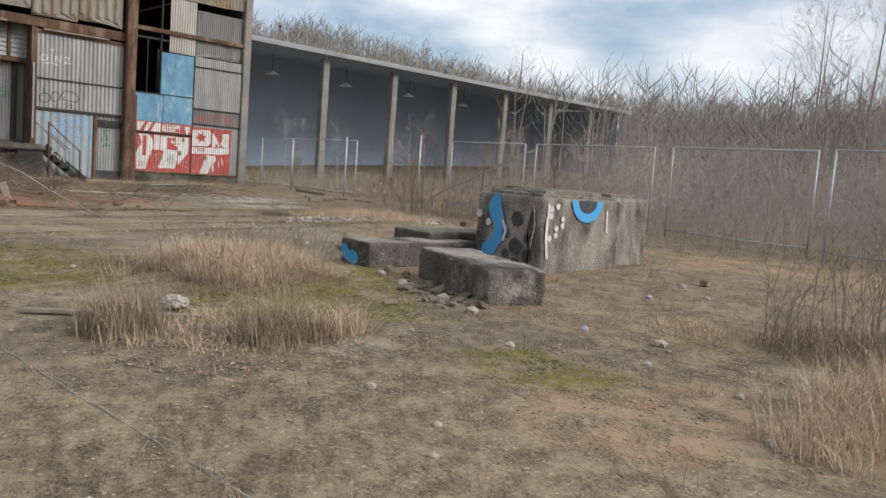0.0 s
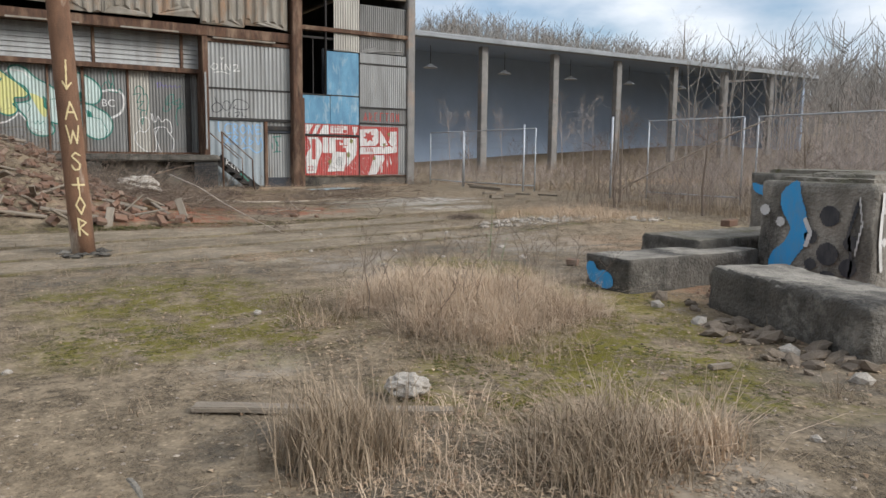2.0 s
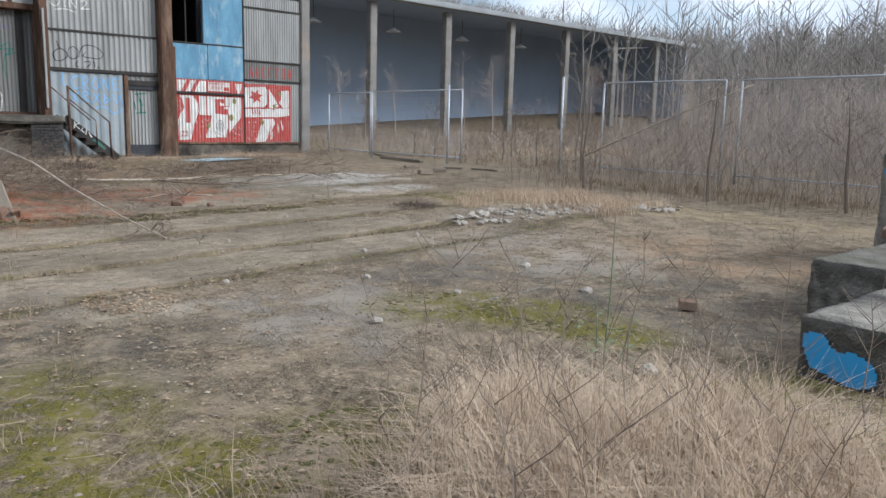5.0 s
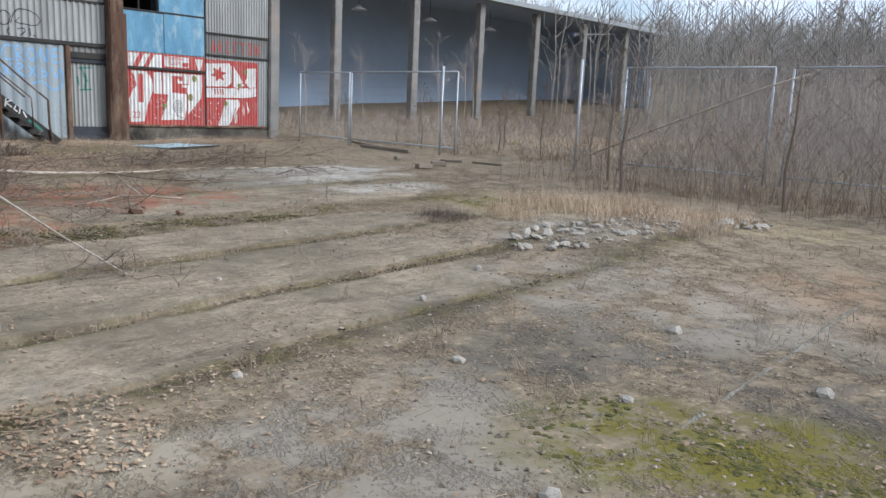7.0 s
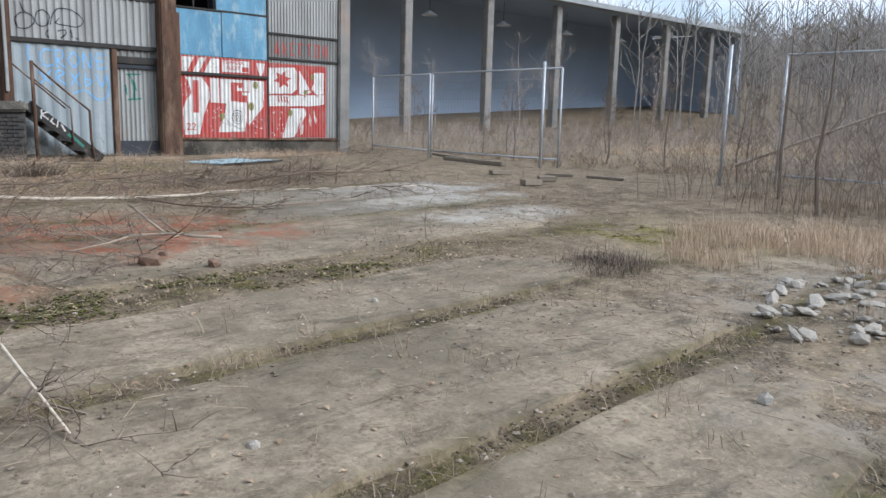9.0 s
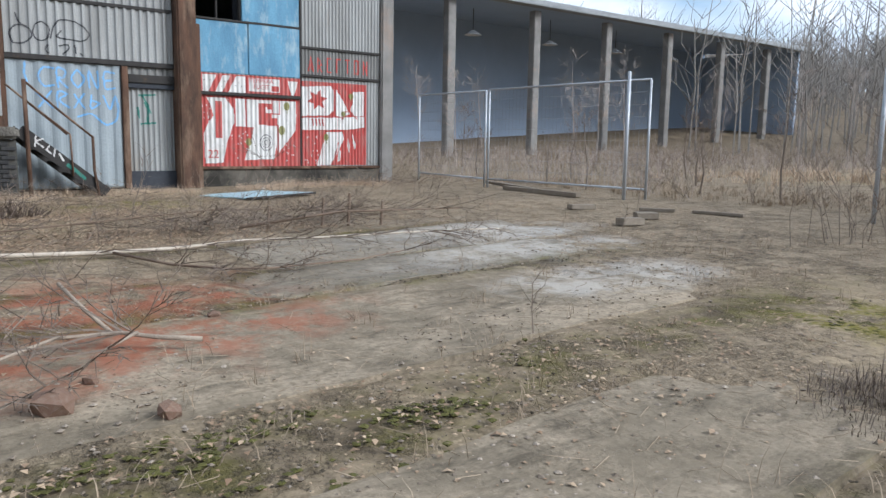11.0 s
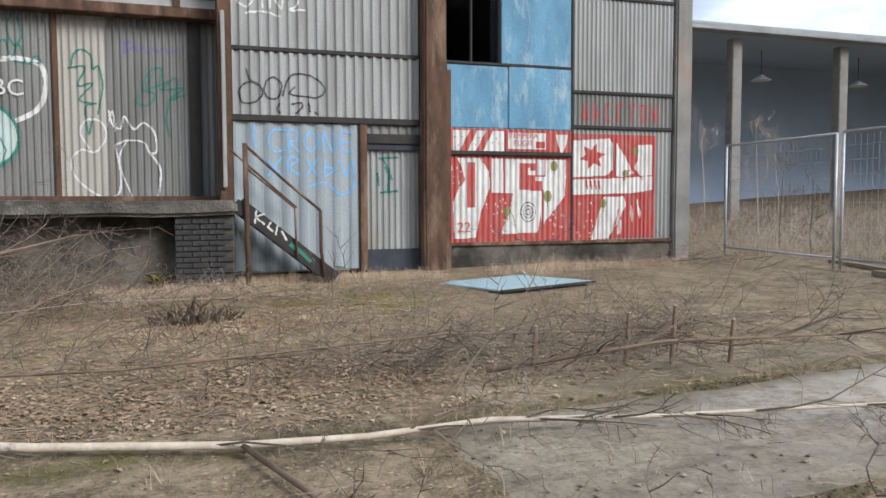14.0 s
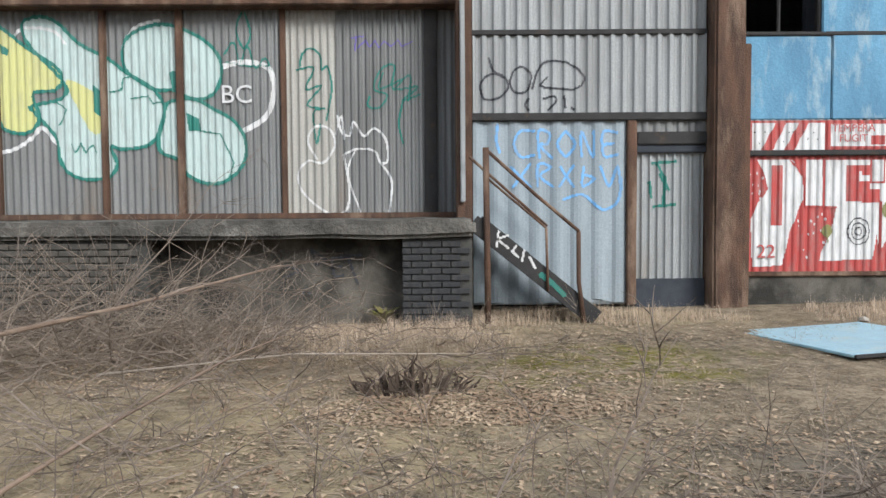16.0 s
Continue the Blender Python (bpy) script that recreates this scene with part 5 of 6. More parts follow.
fallen_branch("long_branch", "dark branch lying across cut brush", ((-22.9, 5.5, 0.08), (-22.8, 7.5, 0.12), (-22.5, 9.5, 0.25), (-22.3, 11.2, 0.18)), 0.011, 0.005, M_BARK_BROWN, 16, 1.0, 18)
fallen_branch("long_branch", "thin grey branch beside cut stumps", ((-22.0, 9.6, 0.1), (-21.9, 10.8, 0.2), (-21.7, 12.4, 0.16)), 0.018, 0.006, M_BARK_BROWN, 12, 0.9, 19)

rng.seed(21)
m = Mass()
for cx, cy, rx, ry, n, ln in ((-22.5, 10.2, 0.6, 1.6, 120, 0.6), (-27.2, 4.8, 1.0, 1.9, 130, 1.1), (-20.0, 5.0, 1.4, 1.4, 230, 0.9), (-22.9, 7.0, 0.8, 2.0, 60, 0.55), (-24.2, 6.0, 0.9, 1.4, 60, 0.8), (-25.2, 2.4, 1.3, 1.6, 90, 1.1), (-18.4, 6.2, 0.9, 0.9, 50, 0.7), (-20.0, 2.6, 2.2, 2.0, 230, 0.9)):
    for _ in range(n):
        x, y = spot(cx, cy, rx, ry)
        a = rng.uniform(0, 6.28)
        grow(m, (x, y, ground_z(x, y) + rng.uniform(0, 0.2)), (math.cos(a), math.sin(a), rng.uniform(-0.05, 0.5)), ln * rng.uniform(0.4, 1.2), rng.uniform(0.002, 0.006), 1, 5, 0.3, -0.02, 3)
m.make("cut_brush", M_TWIG, None, "tangled cut twigs and brush on the ground", "brush", "stuff")
m = Mass()
for cx, cy, rx, ry, n, ln in ((-27.0, 4.4, 1.2, 2.4, 260, 0.9), (-26.6, 6.8, 0.9, 2.2, 150, 0.6), (-22.5, 10.2, 0.6, 1.5, 60, 0.5), (-20.0, 5.2, 1.5, 1.4, 110, 0.8), (-24.0, 3.6, 1.4, 1.6, 120, 0.9), (-28.0, 15.6, 0.8, 0.9, 60, 0.6)):
    for _ in range(n):
        x, y = spot(cx, cy, rx, ry)
        a = rng.uniform(0, 6.28)
        grow(m, (x, y, ground_z(x, y) + rng.uniform(0, 0.18)), (math.cos(a), math.sin(a), rng.uniform(-0.05, 0.55)), ln * rng.uniform(0.4, 1.2), rng.uniform(0.003, 0.008), 1, 4, 0.3, -0.02, 3)
for _ in range(120):
    x, y = spot(-27.0, 4.6, 1.1, 2.0)
    a = rng.uniform(0, 6.28)
    grow(m, (x, y, ground_z(x, y)), (math.cos(a), math.sin(a), rng.uniform(0.3, 1.4)), rng.uniform(0.7, 1.6), rng.uniform(0.006, 0.011), 1, 5, 0.3, -0.12, 3)
m.make("cut_brush", M_BRUSH, None, "tangled pale dry twigs before the dock", "brush", "stuff")
m = Mass()
for _ in range(26000):
    if rng.random() < 0.65:
        x, y = rng.uniform(-28.5, -21.5), rng.uniform(3, 12.5)
    else:
        x, y = rng.uniform(-21, -1), rng.uniform(0, 13)
    a, ln = rng.uniform(0, 6.28), rng.uniform(0.03, 0.16)
    z = ground_z(x, y) + 0.006
    m.tube(((x, y, z), (x + math.cos(a) * ln, y + math.sin(a) * ln, z + rng.uniform(-0.003, 0.03))), (0.0016, 0.001))
m.make("straw_litter", M_REED, None, "broken straw and twig litter on the ground", "litter", "stuff")
m = Mass()
for x, y, h in ((-22.2, 10.7, 0.35), (-22.1, 11.0, 0.4), (-22.4, 10.1, 0.28), (-22.0, 11.4, 0.3), (-23.3, 7.2, 0.09), (-22.6, 8.2, 0.08), (-22.9, 9.2, 0.14), (-23.9, 7.0, 0.06)):
    stub = thing("cut_stump", "thin cut sapling stump with a pale top", "stump", (x, y, ground_z(x, y)), "cut stumps")
    s1 = Mass()
    s1.tube(((0, 0, -0.05), (0.01, 0.02, h)), (0.019, 0.014), 8, True)
    s1.make("stem", M_BARK_BROWN, stub)
    s1 = Mass()
    s1.tube(((0.01, 0.02, h), (0.01, 0.02, h + 0.004)), (0.0135, 0.0135), 8, True)
    s1.make("cut_face", M_BARK, stub, "pale sawn face")
M_ROT = surface("rotten_wood", (0.12, 0.085, 0.06), (0.06, 0.042, 0.03), rough=0.9, bump=0, island=0.7, scale=3)
root = thing("root_stump", "dark rotten root stump in leaf litter", "stump", (-25.4, 7.9, ground_z(-25.4, 7.9)))
m = Mass()
for k in range(90):
    a, q = rng.uniform(0, 6.28), rng.random() ** 0.7
    x, y = math.cos(a) * 0.2 * q, math.sin(a) * 0.36 * q
    h = rng.uniform(0.06, 0.26) * (1.2 - 0.6 * q)
    m.tube(((x, y, -0.03), (x * 1.2 + rng.gauss(0, 0.03), y * 1.2 + rng.gauss(0, 0.03), h * 0.6), (x * 1.3 + rng.gauss(0, 0.06), y * 1.3 + rng.gauss(0, 0.06), h)), (0.014, 0.01, 0.002), 4)
tagged(m.make("rotten_wood", M_ROT, root), kind="stuff")

# ---- loose stones, leaves, litter ----
rng.seed(31)
m = Mass()
for _ in range(76000):
    k = rng.random()
    if k < 0.7:
        u = rng.random()
        x, y = -0.5 - 20 * u + rng.gauss(0, 2.5), 2.0 + 7.0 * u + rng.gauss(0, 2.2)
    else:
        x, y = rng.uniform(-28, 2), rng.uniform(-2, 14)
    if noise.noise((x * 0.8, y * 0.8, 11)) < rng.uniform(-0.6, 0.3):
        continue
    r = 0.0035 + 0.015 * rng.random() ** 5
    m.stone((x, y, ground_z(x, y)), r)
m.make("gravel", M_STONE, None, "small loose stones and grit on the ground", "gravel", "stuff")
m = Mass()
for cx, cy, rx, ry, n in ((-16.4, 8.3, 0.7, 2.4, 450), (-12.2, 4.4, 0.6, 1.3, 450), (-22.7, 8.2, 0.8, 2.6, 1100), (-25.3, 8.2, 0.7, 1.9, 1800), (-26.4, 7.4, 1.0, 3.0, 1500), (-5.4, 3.1, 1.3, 0.9, 700), (-7.2, 5.2, 1.6, 1.6, 400), (-27.6, 7.5, 0.8, 4.0, 700), (-21.0, 13.2, 3.0, 2.4, 1500), (-14.5, 6.5, 5.5, 3.5, 900), (-4.6, 6.8, 1.6, 1.0, 450), (-10.5, 3.2, 2.0, 1.6, 400), (-3.2, 5.6, 1.2, 1.2, 400), (-17.6, 13.0, 2.5, 1.6, 500), (-9.0, 5.0, 8.0, 4.5, 1500), (-24.5, 9.0, 3.5, 5.0, 2200), (-7.0, 4.6, 1.9, 1.8, 700), (-22.4, 8.3, 0.8, 2.8, 4600), (-24.0, 8.4, 0.9, 2.2, 2400), (-16.6, 8.4, 0.45, 3.2, 600), (-13.2, 9.6, 1.4, 1.6, 400), (-12.3, 4.4, 0.45, 0.3, 600), (-5.4, 3.3, 1.0, 1.0, 1500), (-3.7, 6.9, 0.9, 0.5, 1100), (-8.0, 4.3, 1.5, 1.2, 1200), (-5.8, 6.2, 1.2, 0.6, 700), (-24.9, 8.3, 0.45, 1.1, 2600), (-22.6, 7.6, 0.6, 1.8, 1800), (-26.4, 5.2, 1.0, 1.6, 1800), (-27.6, 8.2, 0.7, 3.5, 1600)):
    for _ in range(n):
        x, y = spot(cx, cy, rx, ry)
        m.leaf((x, y, ground_z(x, y)), (0.007 + 0.017 * rng.random() ** 2) * (1.3 if cx < -21 else 1))
m.make("leaf_litter", M_LEAF, None, "curled brown fallen leaves", "leaves", "stuff")


def chunk(r, seed, flat=0.6):
    bm = bmesh.new()
    bmesh.ops.create_icosphere(bm, subdivisions=1, radius=r)
    for v in bm.verts:
        k = 1 + 0.45 * noise.noise(v.co / r * 1.7 + Vector((seed * 3.7, 0, 0)))
        v.co = Vector((v.co.x * k, v.co.y * k * 0.85, v.co.z * k * flat))
    return bm


def data_of(bm, name, mat):
    me = bpy.data.meshes.new(name)
    bm.to_mesh(me)
    bm.free()
    me.materials.append(mat)
    return me


def boulder_mesh(seed):
    bm = bmesh.new()
    bmesh.ops.create_icosphere(bm, subdivisions=4, radius=1)
    for v in bm.verts:
        q = v.co + Vector((seed * 5.1, 0, 0))
        k = 1 + 0.35 * noise.noise(q * 1.3) + 0.22 * noise.noise(q * 3.1) + 0.1 * noise.noise(q * 8)
        v.co = Vector((v.co.x * k, v.co.y * k * 0.85, v.co.z * k * 0.75))
    return data_of(bm, "stone", M_RUBBLE)


ROCKS = [boulder_mesh(1), boulder_mesh(2)]
CHUNKS = [data_of(chunk(1.0, k, 0.55 + 0.1 * (k % 3)), "stone", M_RUBBLE) for k in range(6)]


def brick_mesh(mat, lx=0.215, ly=0.1, lz=0.065):
    bm = bmesh.new()
    bmesh.ops.create_cube(bm, size=1)
    bmesh.ops.scale(bm, vec=(lx, ly, lz), verts=bm.verts)
    bmesh.ops.bevel(bm, geom=bm.edges[:], offset=0.006, segments=1, affect="EDGES")
    return data_of(bm, "brick", mat)


BRICKS = [brick_mesh(M_BRICK), brick_mesh(M_BRICK, 0.13), brick_mesh(M_RUBBLE, 0.3, 0.18, 0.09), brick_mesh(M_BRICK, 0.17, 0.1, 0.06), brick_mesh(M_WOOD, 0.7, 0.09, 0.03)]


def strewn(parent, name, me, x, y, z, size=1.0, tip=0.3):
    ob = new(name, me)
    ob.parent = parent
    ob.location = Vector((x, y, z)) - parent.location
    ob.rotation_euler = (rng.gauss(0, tip), rng.gauss(0, tip), rng.uniform(0, 6.28))
    ob.scale = (size,) * 3 if name != "stone" else (size * rng.uniform(0.8, 1.4), size * rng.uniform(0.6, 1.1), size * rng.uniform(0.4, 0.8))
    return ob


heap = thing("rubble_heap", "low heap of pale broken concrete rubble", "rubble", (-13.6, 10.4, ground_z(-13.6, 10.4)))
for _ in range(255):
    x, y = spot(-13.6, 10.1, 0.62, 1.3)
    r = 0.014 + 0.06 * rng.random() ** 2.6
    strewn(heap, "stone", CHUNKS[rng.randrange(6)], x, y, ground_z(x, y) + r * 0.25, r)
for _ in range(26):
    x, y = spot(-12.9, 12.2, 0.3, 0.6)
    r = 0.03 + 0.07 * rng.random() ** 2
    strewn(heap, "stone", CHUNKS[rng.randrange(6)], x, y, ground_z(x, y) + r * 0.25, r)
FIELD = [data_of(chunk(1.0, k + 9, 0.7), "stone", M_STONE) for k in range(4)]
foot = thing("stone_heap", "loose rounded stones heaped before a toppled concrete block", "stones", (-6.0, 6.0, ground_z(-6.0, 6.0)))
for k in range(64):
    u, v = (rng.uniform(-0.35, 1.0), -0.42 - 0.5 * rng.random() ** 1.6) if k < 52 else (rng.gauss(-0.9, 0.25), rng.uniform(-0.7, 0.2))
    x, y = -6.2 + u * 0.94 + v * 0.342, 6.7 - u * 0.342 + v * 0.94
    r = 0.03 + 0.085 * rng.random() ** 2
    strewn(foot, "stone", FIELD[rng.randrange(4)], x, y, ground_z(x, y) + r * 0.2, r)
shards = thing("brick_shards", "red brick shards and dust beside a low plinth", "brick rubble", (-7.4, 7.6, ground_z(-7.4, 7.6)))
for _ in range(70):
    x, y = spot(-7.25, 7.6, 0.55, 0.75)
    strewn(shards, "brick", BRICKS[1 if rng.random() < 0.7 else 3], x, y, ground_z(x, y) + 0.01, rng.uniform(0.12, 0.75) ** 1.3, 0.4)
pile = thing("brick_rubble_pile", "tall pile of broken bricks, boards and earth", "rubble pile", (-20.5, 2.0, ground_z(-20.5, 2.0)))
for k in range(290):
    if k < 220:
        x, y = spot(-20.0, 1.5, 2.7, 2.6)
    else:
        x, y = spot(-17.8, 3.2, 1.4, 2.2)
    strewn(pile, "brick", BRICKS[(0, 1, 3, 0, 3, 1, 4, 3)[rng.randrange(8)]], x, y, ground_z(x, y) + rng.uniform(0.01, 0.1), rng.uniform(0.9, 1.5), 0.45)
m = Mass()
for _ in range(1500):
    x, y = spot(-21, 1.6, 4.0, 3.6)
    m.stone((x, y, ground_z(x, y)), rng.uniform(0.02, 0.09), 0.7)
m.make("brick_rubble", M_BRICK, None, "small broken brick rubble on the mound", "rubble", "stuff")
boulder = thing("boulder", "rounded pale lump of concrete on the rubble", "boulder", (-20.6, 4.6, ground_z(-20.6, 4.6)))
strewn(boulder, "stone", ROCKS[0], -20.6, 4.6, ground_z(-20.6, 4.6) + 0.25, 0.5, 0.1)
rock = thing("rock", "pale rough limestone lump between dry tufts", "rock", (-6.45, 3.32, ground_z(-6.45, 3.32)))
strewn(rock, "stone", ROCKS[1], -6.45, 3.32, ground_z(-6.45, 3.32) + 0.07, 0.14, 0.1)
for x, y, r in ((-9.0, 5.9, 0.09), (-7.4, 6.3, 0.1), (-6.8, 6.1, 0.12), (-5.9, 5.9, 0.13), (-5.3, 5.7, 0.11), (-4.3, 6.1, 0.08), (-7.2, 7.3, 0.11), (-7.0, 7.7, 0.12), (-5.0, 8.3, 0.08), (-5.2, 9.4, 0.1), (-4.6, 8.9, 0.07), (-9.3, 13.2, 0.16), (-9.5, 13.3, 0.12), (-11.0, 6.4, 0.06), (-10.4, 7.2, 0.08), (-4.9, 4.6, 0.05), (-3.2, 3.3, 0.05), (-2.0, 4.6, 0.06), (-1.6, 3.9, 0.05), (-28.0, 12.6, 0.12), (-3.6, 6.2, 0.12), (-11.9, 6.2, 0.07), (-12.4, 5.2, 0.06), (-8.9, 3.3, 0.07), (-8.2, 1.5, 0.06), (-12.9, 6.9, 0.06), (-14.2, 6.1, 0.05), (-13.3, 7.9, 0.07), (-15.6, 7.6, 0.05), (-11.4, 7.6, 0.09), (-10.7, 5.4, 0.08), (-2.5, 5.3, 0.06), (-3.9, 3.4, 0.07), (-2.9, 3.0, 0.05), (-1.9, 5.1, 0.06), (-3.3, 5.5, 0.06), (-4.2, 5.0, 0.07)):
    st = thing("stone", "loose angular stone lying on the dirt", "stone", (x, y, ground_z(x, y)), "loose stones")
    strewn(st, "lump", CHUNKS[rng.randrange(6)], x, y, ground_z(x, y) + r * 0.12, r * 0.62, 0.2)
for x, y, s in ((-9.6, 7.3, 1.0), (-7.3, 7.1, 1.0), (-6.9, 7.4, 1.1), (-7.0, 6.9, 0.9), (-6.3, 7.6, 1.0), (-9.0, 9.3, 1.2), (-5.2, 10.0, 1.0), (-6.6, 8.0, 1.0)):
    z = ground_z(x, y) + 0.04
    if x == -9.0:
        z = 0.59
    br = thing("loose_brick", "loose broken brick lying on the dirt", "brick", (x, y, z), "loose bricks")
    strewn(br, "brick", BRICKS[rng.randrange(2)], x, y, z, s, 0.05)


RED_LUMPS = [data_of(chunk(1.0, k + 20, 0.7), "stone", M_BRICK) for k in range(2)]
for x, y, r in ((-17.42, 6.9, 0.1), (-17.12, 7.25, 0.06), (-17.7, 7.1, 0.04), (-18.6, 8.0, 0.05)):
    lump = thing("brick_lump", "weathered red brick lump on brick dust", "brick", (x, y, ground_z(x, y)), "brick lumps")
    strewn(lump, "lump", RED_LUMPS[rng.randrange(2)], x, y, ground_z(x, y) + r * 0.3, r, 0.2)

# grey-green weed beside the path
weed = thing("weed", "grey-green weed with a tall stalk and small leaves", "weed", (-9.25, 5.85, ground_z(-9.25, 5.85)))
m = Mass()
for dx, dy, h in ((0, 0, 0.8), (0.06, 0.05, 0.45), (-0.07, 0.03, 0.35)):
    m.tube(((dx, dy, -0.02), (dx * 1.5 + 0.02, dy * 1.5, h * 0.5), (dx * 2, dy * 2 + 0.03, h)), (0.006, 0.005, 0.002), 5)
m.make("stalk", M_WORM, weed)
m = Mass()
for k in range(70):
    u = rng.random() ** 1.4
    m.leaf((rng.gauss(0, 0.05 + 0.07 * (1 - u)), rng.gauss(0, 0.05 + 0.07 * (1 - u)), 0.78 * u), rng.uniform(0.012, 0.032) * (1.2 - 0.6 * u))
tagged(m.make("foliage", M_WORM, weed), kind="stuff")

fern = thing("green_plant", "small green leafy plant at the foot of the dock", "plant", (-28.55, 7.5, ground_z(-28.55, 7.5)))
m = Mass()
for k in range(26):
    a, h = k * 2.4, rng.uniform(0.14, 0.36)
    out = Vector((math.cos(a), math.sin(a), 0))
    side = Vector((-out.y, out.x, 0)) * 0.022
    n = len(m.v)
    for u, w in ((0, 0.4), (0.4, 1), (0.75, 0.8), (1, 0.1)):
        q = out * h * 0.9 * u * u + Vector((0, 0, h * u * (1.1 - 0.45 * u)))
        m.v += [tuple(q - side * w), tuple(q + side * w)]
    m.f += [(n + 2 * i, n + 2 * i + 1, n + 2 * i + 3, n + 2 * i + 2) for i in range(3)]
M_FERN = surface("yellow_green_leaf", (0.13, 0.15, 0.035), (0.2, 0.16, 0.05), rough=0.6, bump=0, island=0.8)
tagged(m.make("foliage", M_FERN, fern), kind="stuff")

# ---- spray paint on the walls ----
def rounded(pts, n=5, closed=True):
    """A smooth line through the given points."""
    p = [np.array(q, float) for q in pts]
    out = []
    k = len(p)
    for i in range(k if closed else k - 1):
        a, b, c, d = (p[(i + j) % k] if closed else p[min(max(i + j, 0), k - 1)] for j in (-1, 0, 1, 2))
        for s in range(n):
            t = s / n
            out.append(0.5 * (2 * b + (c - a) * t + (2 * a - 5 * b + 4 * c - d) * t * t + (3 * b - a - 3 * c + d) * t ** 3))
    if not closed:
        out.append(p[-1])
    return np.array(out)


def ring(cx, cy, r, n=14, flat=1.0):
    return [(cx + r * math.cos(2 * math.pi * k / n), cy + r * flat * math.sin(2 * math.pi * k / n)) for k in range(n)]


def paint(name, mat, fills, lines, place, parent, inv, cell=0.0125, label=""):
    """A coat of paint that follows a surface: filled outlines and strokes (points, width) in the plane's u, v; place(u, v) gives the point."""
    pts = [np.array(f, float) for f in fills] + [np.array(q, float) for q, _ in lines]
    pad = max([w for _, w in lines], default=0) + cell
    lo = np.min([q.min(0) for q in pts], 0) - pad
    hi = np.max([q.max(0) for q in pts], 0) + pad
    nu, nv = (np.ceil((hi - lo) / cell)).astype(int)
    u, v = np.meshgrid(lo[0] + (np.arange(nu) + 0.5) * cell, lo[1] + (np.arange(nv) + 0.5) * cell, indexing="ij")
    mask = np.zeros(u.shape, bool)
    for f in fills:
        f = np.array(f, float)
        inside = np.zeros(u.shape, bool)
        for (x0, y0), (x1, y1) in zip(f, np.roll(f, -1, 0)):
            if y0 != y1:
                inside ^= ((y0 > v) != (y1 > v)) & (u < (x1 - x0) * (v - y0) / (y1 - y0) + x0)
        mask |= inside
    for q, w in lines:
        q = np.array(q, float)
        for a, b in zip(q[:-1], q[1:]):
            d = b - a
            t = np.clip(((u - a[0]) * d[0] + (v - a[1]) * d[1]) / max(d @ d, 1e-9), 0, 1)
            mask |= np.hypot(u - a[0] - t * d[0], v - a[1] - t * d[1]) < w / 2
    m = Mass()
    seen = {}

    def corner(i, j):
        if (i, j) not in seen:
            seen[i, j] = len(m.v)
            m.v.append(tuple(place(lo[0] + i * cell, lo[1] + j * cell)))
        return seen[i, j]
    for i, j in zip(*np.nonzero(mask)):
        i, j = int(i), int(j)
        m.f.append((corner(i, j), corner(i + 1, j), corner(i + 1, j + 1), corner(i, j + 1)))
    return under(m.make(name, mat, None, label), parent, inv)


def dent(x, y, z):
    return 0.006 * noise.noise((y * 1.3, z * 1.3, x))


def front(off):
    """Points on the hall's cladding, off metres proud of it."""
    def place(y, z):
        if y > 14.22:
            x, pitch, depth = (FX + 0.01, 0.085, 0.022) if z < 2.57 else (FX + 0.02, 0.085, 0.022)
        elif y > 11.9:
            x, pitch, depth = (FX + 0.02, 0.1, 0.022) if z < 2.09 else (FX + 0.03, 0.1, 0.02)
        elif y > 10.6 and z < 2.3:
            x, pitch, depth = FX - 0.05, 0.1, 0.03
        elif z > 3.6:
            x, pitch, depth = FX, 0.145, 0.035
        elif z > 2.55:
            x, pitch, depth = FX + 0.03, 0.145, 0.035
        else:
            x, pitch, depth = FX, 0.26, 0.03
        return x + wave(y, pitch, depth) + dent(x, y, z) + off, y, z
    return place


def doors(off):
    def place(y, z):
        x = DX + (0.02 if (2.3 < y < 3.71 or 4.72 < y < 6.085) else 0.012 if y > 6.78 else 0)
        return x + wave(y, 0.1, 0.028) + dent(x, y, z) + off, y, z
    return place


def on_doors(pts):
    return [(3.70 + (x / 1.485 - 192) * 0.00759, 2.73 - (y / 1.485 - 200) * 0.00761) for x, y in pts]


def on_bay(pts):
    return [(8.545 + (x / 1.485 - 52) * 0.00706, 2.55 - (y / 1.485 - 208) * 0.00704) for x, y in pts]


def on_mural(pts):
    """The mural's own grid: left panel up to 665, right panel beyond it."""
    out = []
    for x, y in pts:
        if x <= 665:
            out.append((11.95 + (x - 180) * 0.00468, 2.5 - (y - 303) * 0.00484))
        else:
            out.append((14.22 + (x - 665) * 0.00535, 2.47 - (y - 310) * 0.00535))
    return out


def sprays(name, mat, lines, place, parent, inv, cell=0.0125, label=""):
    """Each stroke is a coat of its own."""
    for line in lines:
        paint(name, mat, [], [line], place, parent, inv, cell, label)


